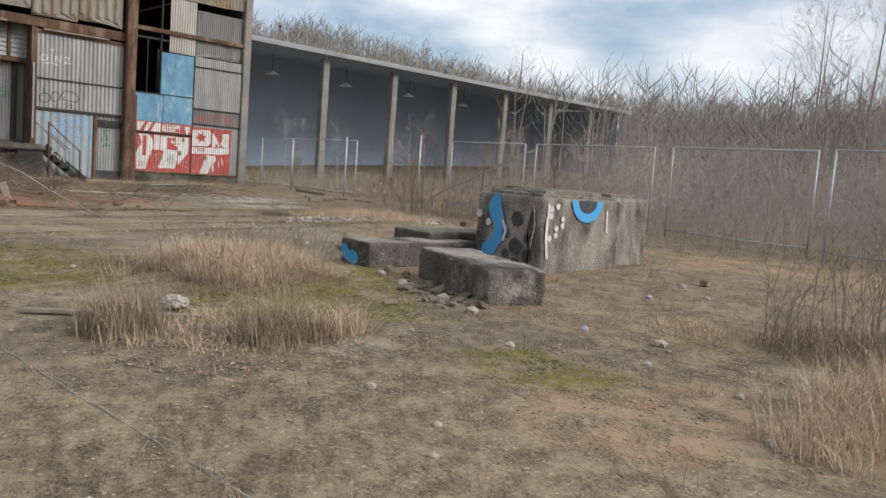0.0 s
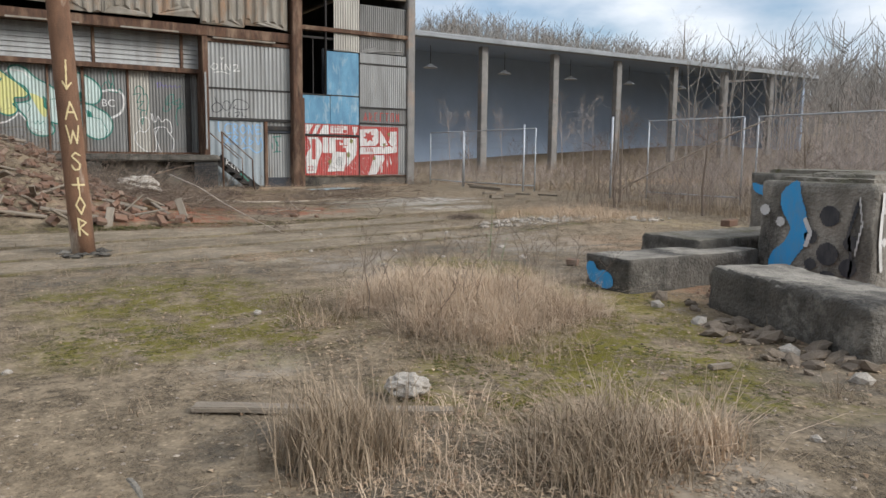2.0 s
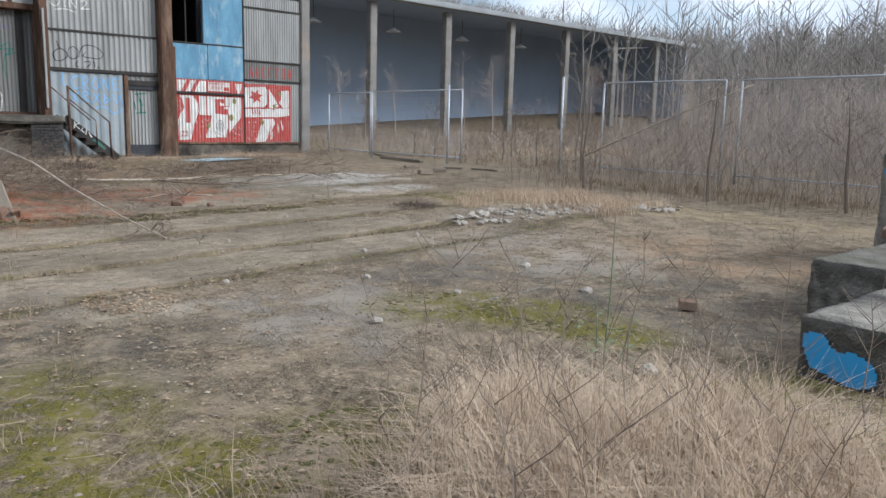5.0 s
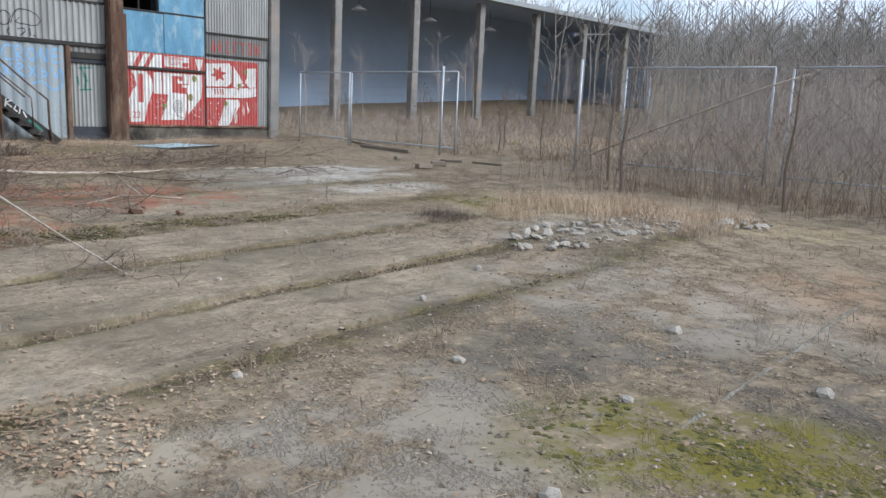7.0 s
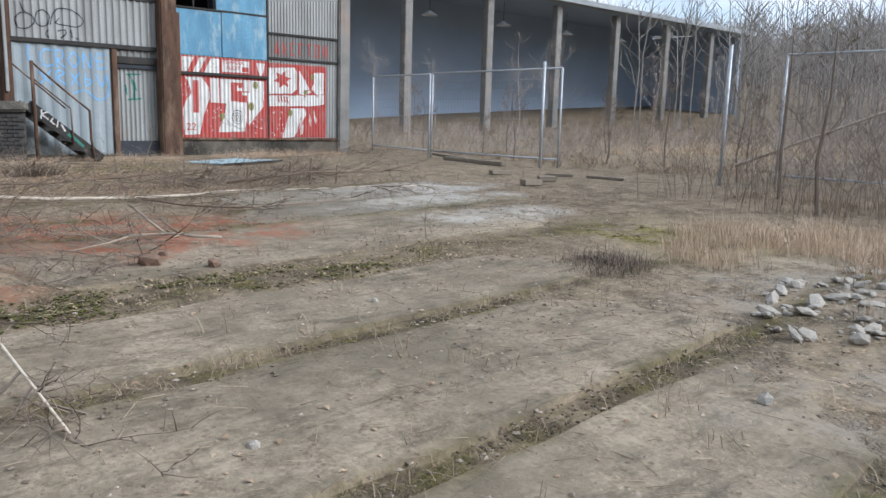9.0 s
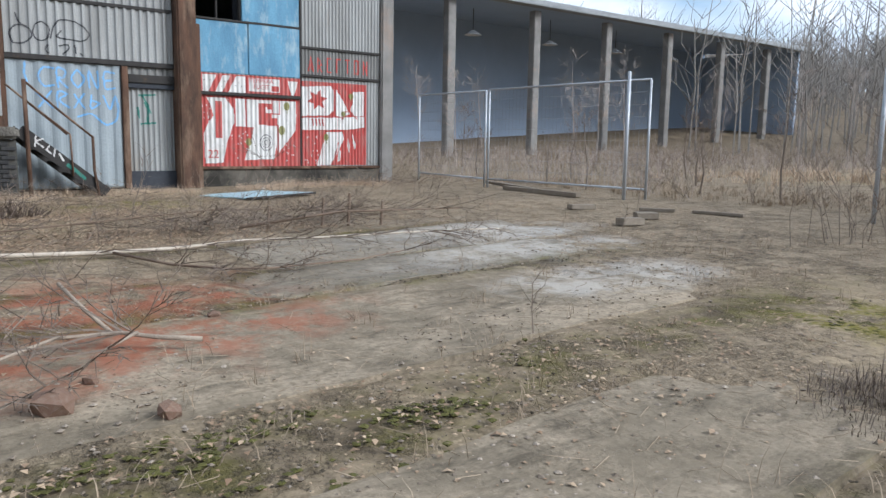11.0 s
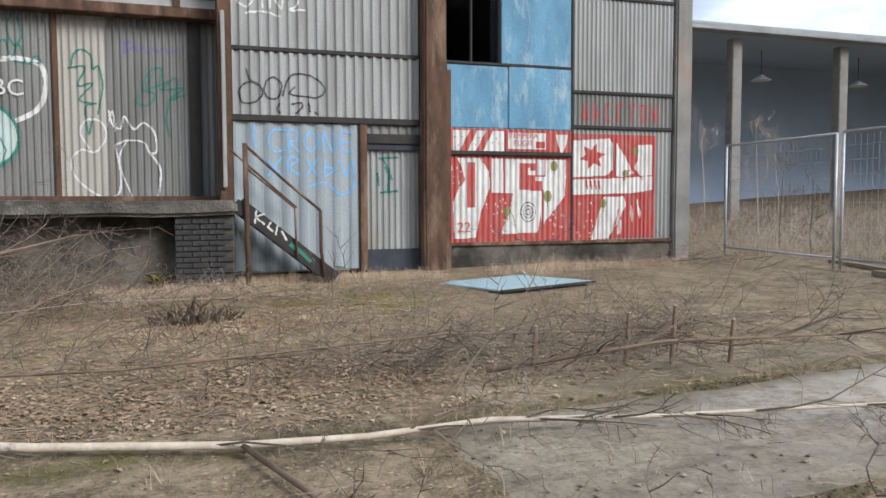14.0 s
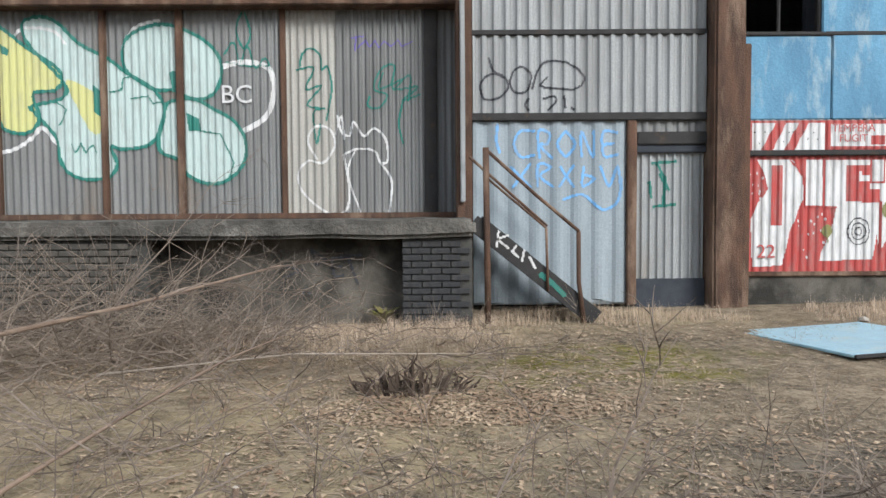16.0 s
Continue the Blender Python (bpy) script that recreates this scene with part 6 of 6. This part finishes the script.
# red and white mural
for q in (((182, 304), (664, 304), (664, 698), (182, 698)), ((667, 312), (985, 312), (985, 655), (667, 660))):
    paint("mural_red", P_RED, [on_mural(q)], [], front(0.005), hall, hall_inv, 0.02, "red painted ground of the mural")
letters = (
    ((213, 406), (310, 406), (336, 450), (340, 505), (302, 600), (286, 680), (205, 682), (200, 560), (214, 522), (246, 480), (226, 424)),
    ((346, 406), (392, 406), (394, 525), (346, 525)),
    ((398, 406), (640, 406), (642, 470), (636, 540), (548, 640), (540, 600), (528, 665), (384, 668), (420, 572), (428, 528), (398, 525)),
    ((672, 336), (808, 326), (820, 346), (820, 428), (796, 448), (672, 454)),
    ((672, 462), (846, 456), (974, 448), (974, 494), (900, 506), (672, 512)),
    ((832, 338), (866, 384), (900, 440), (862, 452), (832, 450)),
    ((914, 346), (972, 342), (972, 446), (926, 448), (900, 424), (914, 396)),
    ((786, 518), (862, 516), (872, 545), (842, 600), (805, 655), (740, 660), (762, 592)),
    ((200, 312), (394, 312), (394, 384), (200, 384)),
    ((410, 316), (560, 316), (560, 372), (410, 372)),
    ((600, 320), (652, 320), (630, 386), (620, 386)),
    ((892, 540), (900, 575), (896, 605), (888, 575)), ((912, 520), (930, 570), (926, 592), (914, 560)), ((846, 590), (858, 600), (850, 640), (838, 646)),
)
for q in letters:
    paint("mural_letter", P_WHITE, [on_mural(q)], [], front(0.009), hall, hall_inv, 0.0125, "white block letter")
star = [(743 + (48 if k % 2 else 24) * math.sin(k * math.pi / 6 + 0.2), 386 + (44 if k % 2 else 22) * math.cos(k * math.pi / 6 + 0.2)) for k in range(12)]
details = (
    ((252, 420), (284, 420), (284, 575), (252, 575)),
    ((456, 420), (522, 420), (522, 446), (500, 446), (500, 436), (488, 436), (488, 462), (520, 462), (520, 484), (546, 484), (546, 514), (456, 514)),
    star, ((222, 384), (252, 384), (290, 312), (262, 312)), ((284, 384), (310, 384), (350, 312), (324, 312)), ((520, 345), (555, 345), (555, 368), (520, 368)),
)
for q in details:
    paint("mural_cutout", P_RED, [on_mural(q)], [], front(0.013), hall, hall_inv, 0.0125, "red cut-out")
sprays("mural_line", P_RED, [(on_mural(q), 0.022) for q in (((300, 402), (345, 455), (345, 526), (428, 530)), ((395, 402), (395, 526)), ((522, 408), (522, 466), (558, 466), (558, 408)), ((500, 516), (548, 516), (548, 650)), ((402, 312), (402, 376), (566, 376), (566, 312)), ((825, 330), (825, 432), (798, 454), (672, 458)), ((862, 462), (870, 434), (900, 424), (936, 462)), ((975, 330), (978, 505), (672, 514)), ((845, 560), (815, 655)))], front(0.013), hall, hall_inv, 0.0125, "thin red outline")
sprays("mural_tear", P_RED, [(on_mural(((x, 466), (x + 4, 490))), 0.03) for x in (720, 736, 752, 766)], front(0.013), hall, hall_inv, 0.0125)
sprays("mural_swirl", P_BLACK, [(on_mural(ring(490, 592, r, 14, 1.15) + ring(490, 592, r)[:1]), 0.013) for r in (9, 19, 30)], front(0.013), hall, hall_inv, 0.01, "thin dark swirl")
for x, y, r in ((595, 430, 15), (568, 537, 17), (406, 590, 14), (905, 365, 11), (868, 440, 10), (785, 540, 12)):
    paint("mural_blob", P_OLIVE, [on_mural(rounded(ring(x, y, r, 7, 1.2)))], [(on_mural(((x, y + r), (x + 1, y + r * 2.2))), 0.012)], front(0.015), hall, hall_inv, 0.01, "olive paint blob")
for k in range(60):
    x, y = ((rng.uniform(325, 400), rng.uniform(545, 660)), (rng.uniform(570, 640), rng.uniform(590, 680)), (rng.uniform(680, 755), rng.uniform(530, 650)), (rng.uniform(190, 232), rng.uniform(435, 505)))[k % 4]
    paint("mural_speck", P_WHITE, [on_mural(ring(x, y, rng.uniform(1.6, 3.2), 5, 1.6))], [], front(0.009), hall, hall_inv, 0.008)
for k in range(14):
    paint("mural_speck", P_RED, [on_mural(ring(966, 350 + k * 10, 2.6, 5))], [], front(0.013), hall, hall_inv, 0.008)
    paint("mural_speck", P_BLACK, [on_mural(ring(206 + 13 * k, 326 + 40 * rng.random(), 2.0, 5))], [], front(0.013), hall, hall_inv, 0.008)
sprays("faded_letter", P_RED, [([(14.42 + 0.235 * k + 0.1 * a, 2.68 + 0.3 * b) for a, b in q], 0.03) for k, q in enumerate((((0, 0), (0.6, 1), (1.2, 0), (0.3, 0.4), (0.9, 0.4)), ((0, 0), (0, 1), (1, 0.5), (0.1, 0.4), (1, 0)), ((1, 1), (0, 1), (0, 0), (1, 0)), ((0, 0), (0, 1), (1, 1)), ((0, 1), (1, 1), (0.5, 1), (0.5, 0)), ((0, 0), (0, 1), (1, 1), (1, 0), (0, 0.1)), ((0, 0), (0, 1), (1, 0), (1, 1))))], front(0.006), hall, hall_inv, 0.0125, "faded red letter")


def lettering(body, size, at, mat, parent, inv, squeeze=1.0, turn=90.0):
    """Flat letters on a wall that faces +x (turn 90) or -y (turn 0)."""
    cu = bpy.data.curves.new("lettering", "FONT")
    cu.body, cu.size, cu.extrude, cu.align_x, cu.align_y, cu.resolution_u = body, size, 0.001, "CENTER", "CENTER", 3
    tmp = new("lettering", cu)
    me = bpy.data.meshes.new_from_object(tmp.evaluated_get(bpy.context.evaluated_depsgraph_get()))
    bpy.data.objects.remove(tmp)
    me.materials.clear()
    me.materials.append(mat)
    ob = new("lettering", me)
    ob.matrix_world = pose(*at, 90, 0, turn) @ Matrix.Diagonal((squeeze, 1, 1, 1))
    ob.parent, ob.matrix_parent_inverse = parent, inv
    return ob


lettering("22", 0.24, (FX + 0.05, 12.23, 0.85), P_RED, hall, hall_inv)
for body, z in (("TEMPERA", 2.385), ("FUGIT", 2.26)):
    lettering(body, 0.13, (FX + 0.062, 13.3, z), P_RED, hall, hall_inv)

# bubble letters on the dock doors
bubbles = [on_doors(rounded(q)) for q in (
    ((335, 150), (350, 105), (400, 78), (450, 72), (500, 88), (550, 115), (585, 155), (592, 200), (575, 245), (540, 265), (500, 258), (465, 240), (420, 240), (375, 215), (345, 190)),
    ((455, 270), (520, 265), (570, 290), (620, 320), (650, 370), (645, 430), (600, 475), (550, 482), (500, 460), (475, 420), (430, 400), (425, 360), (440, 300)),
    ((85, 65), (130, 52), (175, 70), (225, 120), (300, 160), (345, 195), (410, 235), (440, 280), (435, 330), (400, 380), (330, 392), (300, 385), (315, 430), (295, 462), (240, 470), (195, 455), (170, 420), (160, 360), (110, 300), (100, 280), (175, 262), (190, 230), (150, 180), (110, 140), (85, 100)))]
yellow = [on_doors(rounded(q)) for q in (((-130, 60), (-60, 45), (20, 75), (90, 130), (165, 180), (180, 215), (160, 240), (105, 248), (118, 300), (112, 330), (80, 350), (30, 340), (0, 300), (-40, 330), (-110, 310)), ((190, 215), (240, 232), (270, 265), (275, 345), (250, 345), (215, 280)))]
for q in bubbles:
    paint("bubble_letter", P_MINT, [q], [], doors(0.005), hall, hall_inv, 0.0125, "mint-white bubble letter")
paint("yellow_letter", P_YELLOW, yellow, [], doors(0.009), hall, hall_inv, 0.0125, "pale yellow bubble letter")
paint("green_outline", P_GREEN, [on_doors(q) for q in (((455, 195), (475, 190), (482, 225), (465, 242)), ((500, 300), (530, 315), (537, 345), (505, 345)), ((258, 225), (276, 240), (279, 310), (260, 295)), ((20, 120), (45, 135), (40, 150), (25, 145)))],
      [(np.vstack([q, q[:1]]), 0.045) for q in bubbles + yellow[:1]] + [(on_doors(q), 0.016) for q in (((300, 245), (330, 240), (335, 210), (355, 205)), ((355, 262), (400, 255), (412, 275), (440, 268)), ((530, 345), (585, 355), (600, 385), (620, 430), (605, 470)), ((165, 270), (190, 290), (170, 330)), ((200, 380), (210, 400), (225, 375), (235, 400), (255, 380), (265, 400)))], doors(0.013), hall, hall_inv, 0.0125, "dark green outlines")
sprays("white_tag", P_WHITE, [(on_doors(rounded(q, 5, False)), w) for q, w in (
    (((595, 182), (650, 170), (712, 185), (727, 240), (705, 310), (640, 350)), 0.07), (((-60, 400), (40, 395), (100, 360), (125, 335), (160, 375)), 0.05), (((60, 100), (90, 80), (160, 88), (190, 120)), 0.04), (((335, 130), (370, 80), (430, 62)), 0.04),
    (((890, 310), (900, 350), (922, 360), (932, 325), (958, 362), (985, 342), (1015, 370), (1020, 425), (1000, 430), (985, 400), (940, 395), (908, 408)), 0.03),
    (((905, 410), (918, 490), (910, 555), (860, 560), (800, 510), (785, 460), (812, 425), (852, 430), (882, 385), (868, 342), (830, 338), (812, 375), (835, 420)), 0.03),
    (((1000, 430), (1030, 480), (1022, 560)), 0.03), (((935, 400), (915, 460), (950, 565)), 0.022), (((885, 355), (900, 310), (908, 370)), 0.025))], doors(0.008), hall, hall_inv, 0.0125, "white sprayed outlines")
lettering("BC", 0.34, (DX + 0.045, on_doors(((630, 255),))[0][0], on_doors(((630, 255),))[0][1]), P_WHITE, hall, hall_inv)
sprays("green_tag", P_GREEN, [(on_doors(rounded(q, 4, False)), 0.024) for q in (
    ((645, 45), (632, 90), (650, 135), (668, 100), (655, 45)), ((600, 150), (625, 120), (640, 170), (660, 130), (680, 185), (705, 160), (720, 190)), ((605, 170), (660, 180), (715, 180)),
    ((795, 180), (800, 150), (822, 135), (846, 152), (850, 190), (866, 182), (876, 240), (860, 320)), ((785, 190), (830, 185), (808, 240), (850, 230), (812, 280), (856, 290), (828, 300), (835, 380), (845, 330)),
    ((975, 260), (970, 285), (1000, 288), (1020, 255), (985, 240), (1005, 190), (1040, 180), (1035, 240), (1100, 235), (1060, 270), (1105, 255)), ((1040, 240), (1080, 205), (1075, 270)), ((1060, 275), (1050, 330), (1060, 380)), ((1010, 200), (1000, 240), (1060, 215)))], doors(0.008), hall, hall_inv, 0.0125, "dark green scribbled tags")
sprays("purple_tag", P_PURPLE, [(on_doors(q), 0.02) for q in (((940, 105), (938, 140)), ((930, 110), (960, 105)), ((945, 135), (965, 115), (975, 132), (990, 118), (1000, 134), (1015, 118), (1030, 132), (1050, 116), (1060, 132), (1085, 120)))], doors(0.006), hall, hall_inv, 0.01)

# tags on the bay with the door
sprays("black_tag", P_BLACK, [(on_bay(rounded(q, 5, False)), 0.026) for q in (
    ((123, 155), (135, 190), (158, 198)), ((108, 262), (100, 225), (125, 198), (162, 205), (172, 235), (145, 260), (112, 262)), ((186, 190), (178, 220), (192, 245), (222, 240), (232, 200), (210, 178), (188, 188)),
    ((236, 235), (250, 190), (275, 165), (330, 170), (372, 205), (352, 235), (300, 235), (258, 228), (275, 205)), ((225, 262), (218, 278), (226, 290)), ((265, 262), (290, 255), (298, 268), (278, 290)), ((318, 255), (322, 285)), ((340, 285), (344, 290)))], front(0.006), hall, hall_inv, 0.0125, "black sprayed tag")
sprays("blue_tag", P_BLUE, [(on_bay(rounded(q, 4, False)), 0.034) for q in (
    ((145, 330), (142, 370), (150, 400)), ((240, 345), (205, 345), (188, 378), (205, 412), (240, 408)), ((255, 415), (252, 345), (282, 352), (276, 378), (256, 382), (288, 415)), ((325, 345), (302, 378), (325, 412), (348, 378), (325, 345)), ((365, 412), (366, 348), (396, 412), (398, 346)), ((458, 350), (425, 346), (420, 380), (450, 378), (422, 384), (426, 412), (460, 408)),
    ((180, 440), (232, 492)), ((230, 432), (185, 492)), ((250, 490), (252, 432), (285, 440), (256, 462), (290, 490)), ((310, 440), (345, 490)), ((345, 436), (308, 490)), ((372, 440), (368, 490), (400, 470), (372, 460)), ((415, 440), (440, 490), (460, 440), (470, 500)), ((320, 525), (370, 512), (420, 552), (462, 530), (470, 470)))], front(0.006), hall, hall_inv, 0.0125, "pale blue sprayed tag")
sprays("green_tag", P_GREEN, [(on_bay(q), 0.034) for q in (((555, 430), (618, 426)), ((566, 430), (590, 470), (586, 540)), ((560, 545), (616, 540)), ((548, 480), (552, 520)), ((575, 460), (600, 500)))], front(0.006), hall, hall_inv, 0.0125)
sprays("white_tag", P_WHITE, [(on_bay(rounded(q, 4, False)), 0.03) for q in (((120, -85), (100, -55), (130, -40), (150, -70), (122, -85)), ((175, -90), (178, -40)), ((200, -40), (205, -85), (235, -40), (240, -85)), ((262, -80), (290, -85), (285, -55), (262, -38), (310, -42)), ((125, -20), (180, -28), (230, -15)), ((170, -130), (180, -115), (192, -130)))], front(0.006), hall, hall_inv, 0.0125)
sprays("black_tag", P_BLACK, [([(5.79 + (a - 400) * 0.0063, 0.78 - (b - 480) * 0.0065) for a, b in q], 0.03) for q in (((488, 480), (522, 488), (490, 500)), ((540, 455), (548, 480), (565, 470), (540, 452)), ((575, 470), (580, 500), (596, 498)), ((575, 484), (592, 482)), ((575, 468), (628, 462)), ((605, 466), (622, 512)), ((522, 530), (528, 520), (535, 530)))], lambda y, z: (-28.765, y, z), dock, k_inv, 0.0125)
sprays("white_tag", P_WHITE, [(q, 0.025) for q in (((8.78, 1.16), (8.76, 1.0)), ((8.88, 1.12), (8.77, 1.08), (8.88, 0.98)), ((8.97, 1.0), (8.93, 0.94), (9.0, 0.88)), ((9.06, 0.95), (9.04, 0.84)), ((9.12, 0.88), (9.18, 0.76)))], lambda y, z: (-28.424, y, z), stair, s_inv, 0.0125)
paint("teal_patch", P_GREEN, [], [(((9.25, 0.68), (9.38, 0.58), (9.5, 0.46)), 0.06)], lambda y, z: (-28.424, y, z), stair, s_inv, 0.0125)
# ---- paint on the blocks ----
def a_face(pts):
    return [(-8.03 + (x - 610) * 0.0051, 1.16 - (y - 465) * 0.0051) for x, y in pts]


def face_y(y0):
    return lambda x, z: (x, y0, z)


paint("blue_paint", P_CYAN, [a_face(rounded(((690, 468), (668, 489), (668, 520), (680, 540), (690, 559), (678, 588), (654, 610), (645, 641), (645, 676), (656, 690), (683, 688), (688, 649), (699, 626), (723, 591), (728, 559), (721, 524), (709, 493), (704, 468))))], [], face_y(8.443), tall_block, b_inv, 0.0125, "bright blue squiggle")
for x, y, r in ((770, 530, 20), (770, 603, 22), (735, 572, 14), (737, 626, 12), (772, 652, 18), (812, 625, 17), (815, 578, 15), (800, 670, 14)):
    paint("black_dot", P_BLACK, [a_face(ring(x, y, r))], [], face_y(8.443), tall_block, b_inv, 0.0125, "black dot")
paint("black_stripe", P_BLACK, [], [(a_face(((824, 500), (809, 560), (819, 620), (809, 670))), 0.03)], face_y(8.443), tall_block, b_inv)
for x, y, r in ((632, 526, 11), (668, 548, 10)):
    paint("white_dot", P_WHITE, [a_face(ring(x, y, r, 8))], [], face_y(8.437), tall_block, b_inv)
sprays("white_mark", P_WHITE, [(a_face(((722, 540), (734, 565), (726, 590))), 0.045), (a_face(((826, 490), (834, 540), (824, 600))), 0.015)], face_y(8.437), tall_block, b_inv)
half = [(9.42 + 0.36 * math.cos(a), 1.13 + 0.3 * math.sin(a)) for a in np.linspace(math.pi, 2 * math.pi, 14)] + [(9.42 + 0.22 * math.cos(a), 1.13 + 0.17 * math.sin(a)) for a in np.linspace(2 * math.pi, math.pi, 12)]
paint("blue_ring", P_CYAN, [half], [], lambda y, z: (-6.768, y, z), tall_block, b_inv, 0.0125, "bright blue half ring")
paint("black_disc", P_BLACK, [[(9.42 + 0.21 * math.cos(a), 1.13 + 0.16 * math.sin(a)) for a in np.linspace(math.pi, 2 * math.pi, 12)]], [], lambda y, z: (-6.768, y, z), tall_block, b_inv, 0.0125)
for k in range(8):
    paint("white_dot", P_WHITE, [ring(8.62 + 0.13 * (k % 3), 1.0 - 0.13 * (k // 2) + 0.04 * (k % 2), 0.042, 8)], [], lambda y, z: (-6.768, y, z), tall_block, b_inv)
sprays("white_mark", P_WHITE, [(((8.56, 1.05), (8.55, 0.6), (8.6, 0.35)), 0.05), (((9.9, 1.0), (9.93, 0.7)), 0.03)], lambda y, z: (-6.768, y, z), tall_block, b_inv)
paint("blue_paint", P_CYAN, [rounded(((-8.46, 0.34), (-8.38, 0.37), (-8.3, 0.3), (-8.2, 0.3), (-8.12, 0.26), (-8.1, 0.17), (-8.2, 0.13), (-8.32, 0.16), (-8.42, 0.2)))], [], face_y(6.46), low_slab, b3_inv, 0.0125, "bright blue smear")
paint("blue_paint", P_CYAN, [rounded(((-9.42, 1.06), (-9.25, 1.03), (-9.08, 1.08), (-9.05, 1.0), (-9.12, 0.92), (-9.25, 0.9), (-9.39, 0.95)))], [], face_y(10.3), wide_block, b2_inv, 0.0125, "bright blue mouth shape")
# letters down the pole
p_inv = Matrix.Translation(-pole.location)


def on_pole(u, z):
    """Points wrapped round the leaning pole's side that faces +x."""
    up = z - pole.location.z
    r = 0.1545 - 0.0036 * up
    return pole.location.x - 0.03 * up + r * math.cos(u / r), pole.location.y - 0.05 * up + r * math.sin(u / r), z


GLYPHS = (
    (2.36, (((0, 1.6), (-0.15, 0.1)), ((-0.4, 0.4), (-0.15, 0), (0.25, 0.35)))),
    (1.98, (((-0.45, 0), (0, 1), (0.45, 0)), ((-0.3, 0.4), (0.3, 0.4)))),
    (1.68, (((-0.5, 1), (-0.25, 0), (0, 0.7), (0.25, 0), (0.5, 1)),)),
    (1.34, (((0.35, 0.85), (0, 1), (-0.3, 0.8), (0.3, 0.35), (0.2, 0.05), (-0.15, 0), (-0.35, 0.25)),)),
    (1.02, (((-0.5, 0.6), (0.5, 0.6)), ((0, 1), (0.02, 0)))),
    (0.78, (((0, 1), (-0.35, 0.5), (0, 0), (0.35, 0.5), (0, 1)),)),
    (0.5, (((-0.3, 0), (-0.3, 1), (0.3, 0.75), (-0.25, 0.45), (0.35, 0)),)),
)
for z0, strokes in GLYPHS:
    for q in strokes:
        paint("painted_letter", P_OCHRE, [], [([(a * 0.15, z0 - 0.25 + b * 0.22 + pole.location.z) for a, b in q], 0.02)], on_pole, pole, p_inv, 0.008, "pale ochre brush stroke")

# ---- bricks of the dock piers ----
BK, BG = brick_mesh(M_BRICKBLACK, 0.04, 0.205, 0.062), brick_mesh(M_BRICKGREY, 0.04, 0.205, 0.062)
BH = brick_mesh(M_BRICKBLACK, 0.04, 0.095, 0.062)


def brick_field(y0, y1, z0, z1, me, half_me):
    row = 0
    z = z0
    while z < z1 - 0.03:
        y = y0 + (0.1 if row % 2 else 0.0)
        if row % 2 and half_me:
            ob = under(new("brick", half_me), dock, k_inv)
            ob.location = (-28.405, y0 + 0.045, z)
        while y + 0.21 < y1 + 0.01:
            ob = under(new("brick", me), dock, k_inv)
            ob.location = (-28.41 + rng.uniform(-0.004, 0.006), y + 0.105, z)
            ob.rotation_euler = (rng.gauss(0, 0.008), 0, rng.gauss(0, 0.012))
            y += 0.217
        z += 0.074
        row += 1


brick_field(7.72, 8.49, 0.14, 1.1, BK, BH)
brick_field(3.0, 4.93, 0.14, 1.1, BG, None)
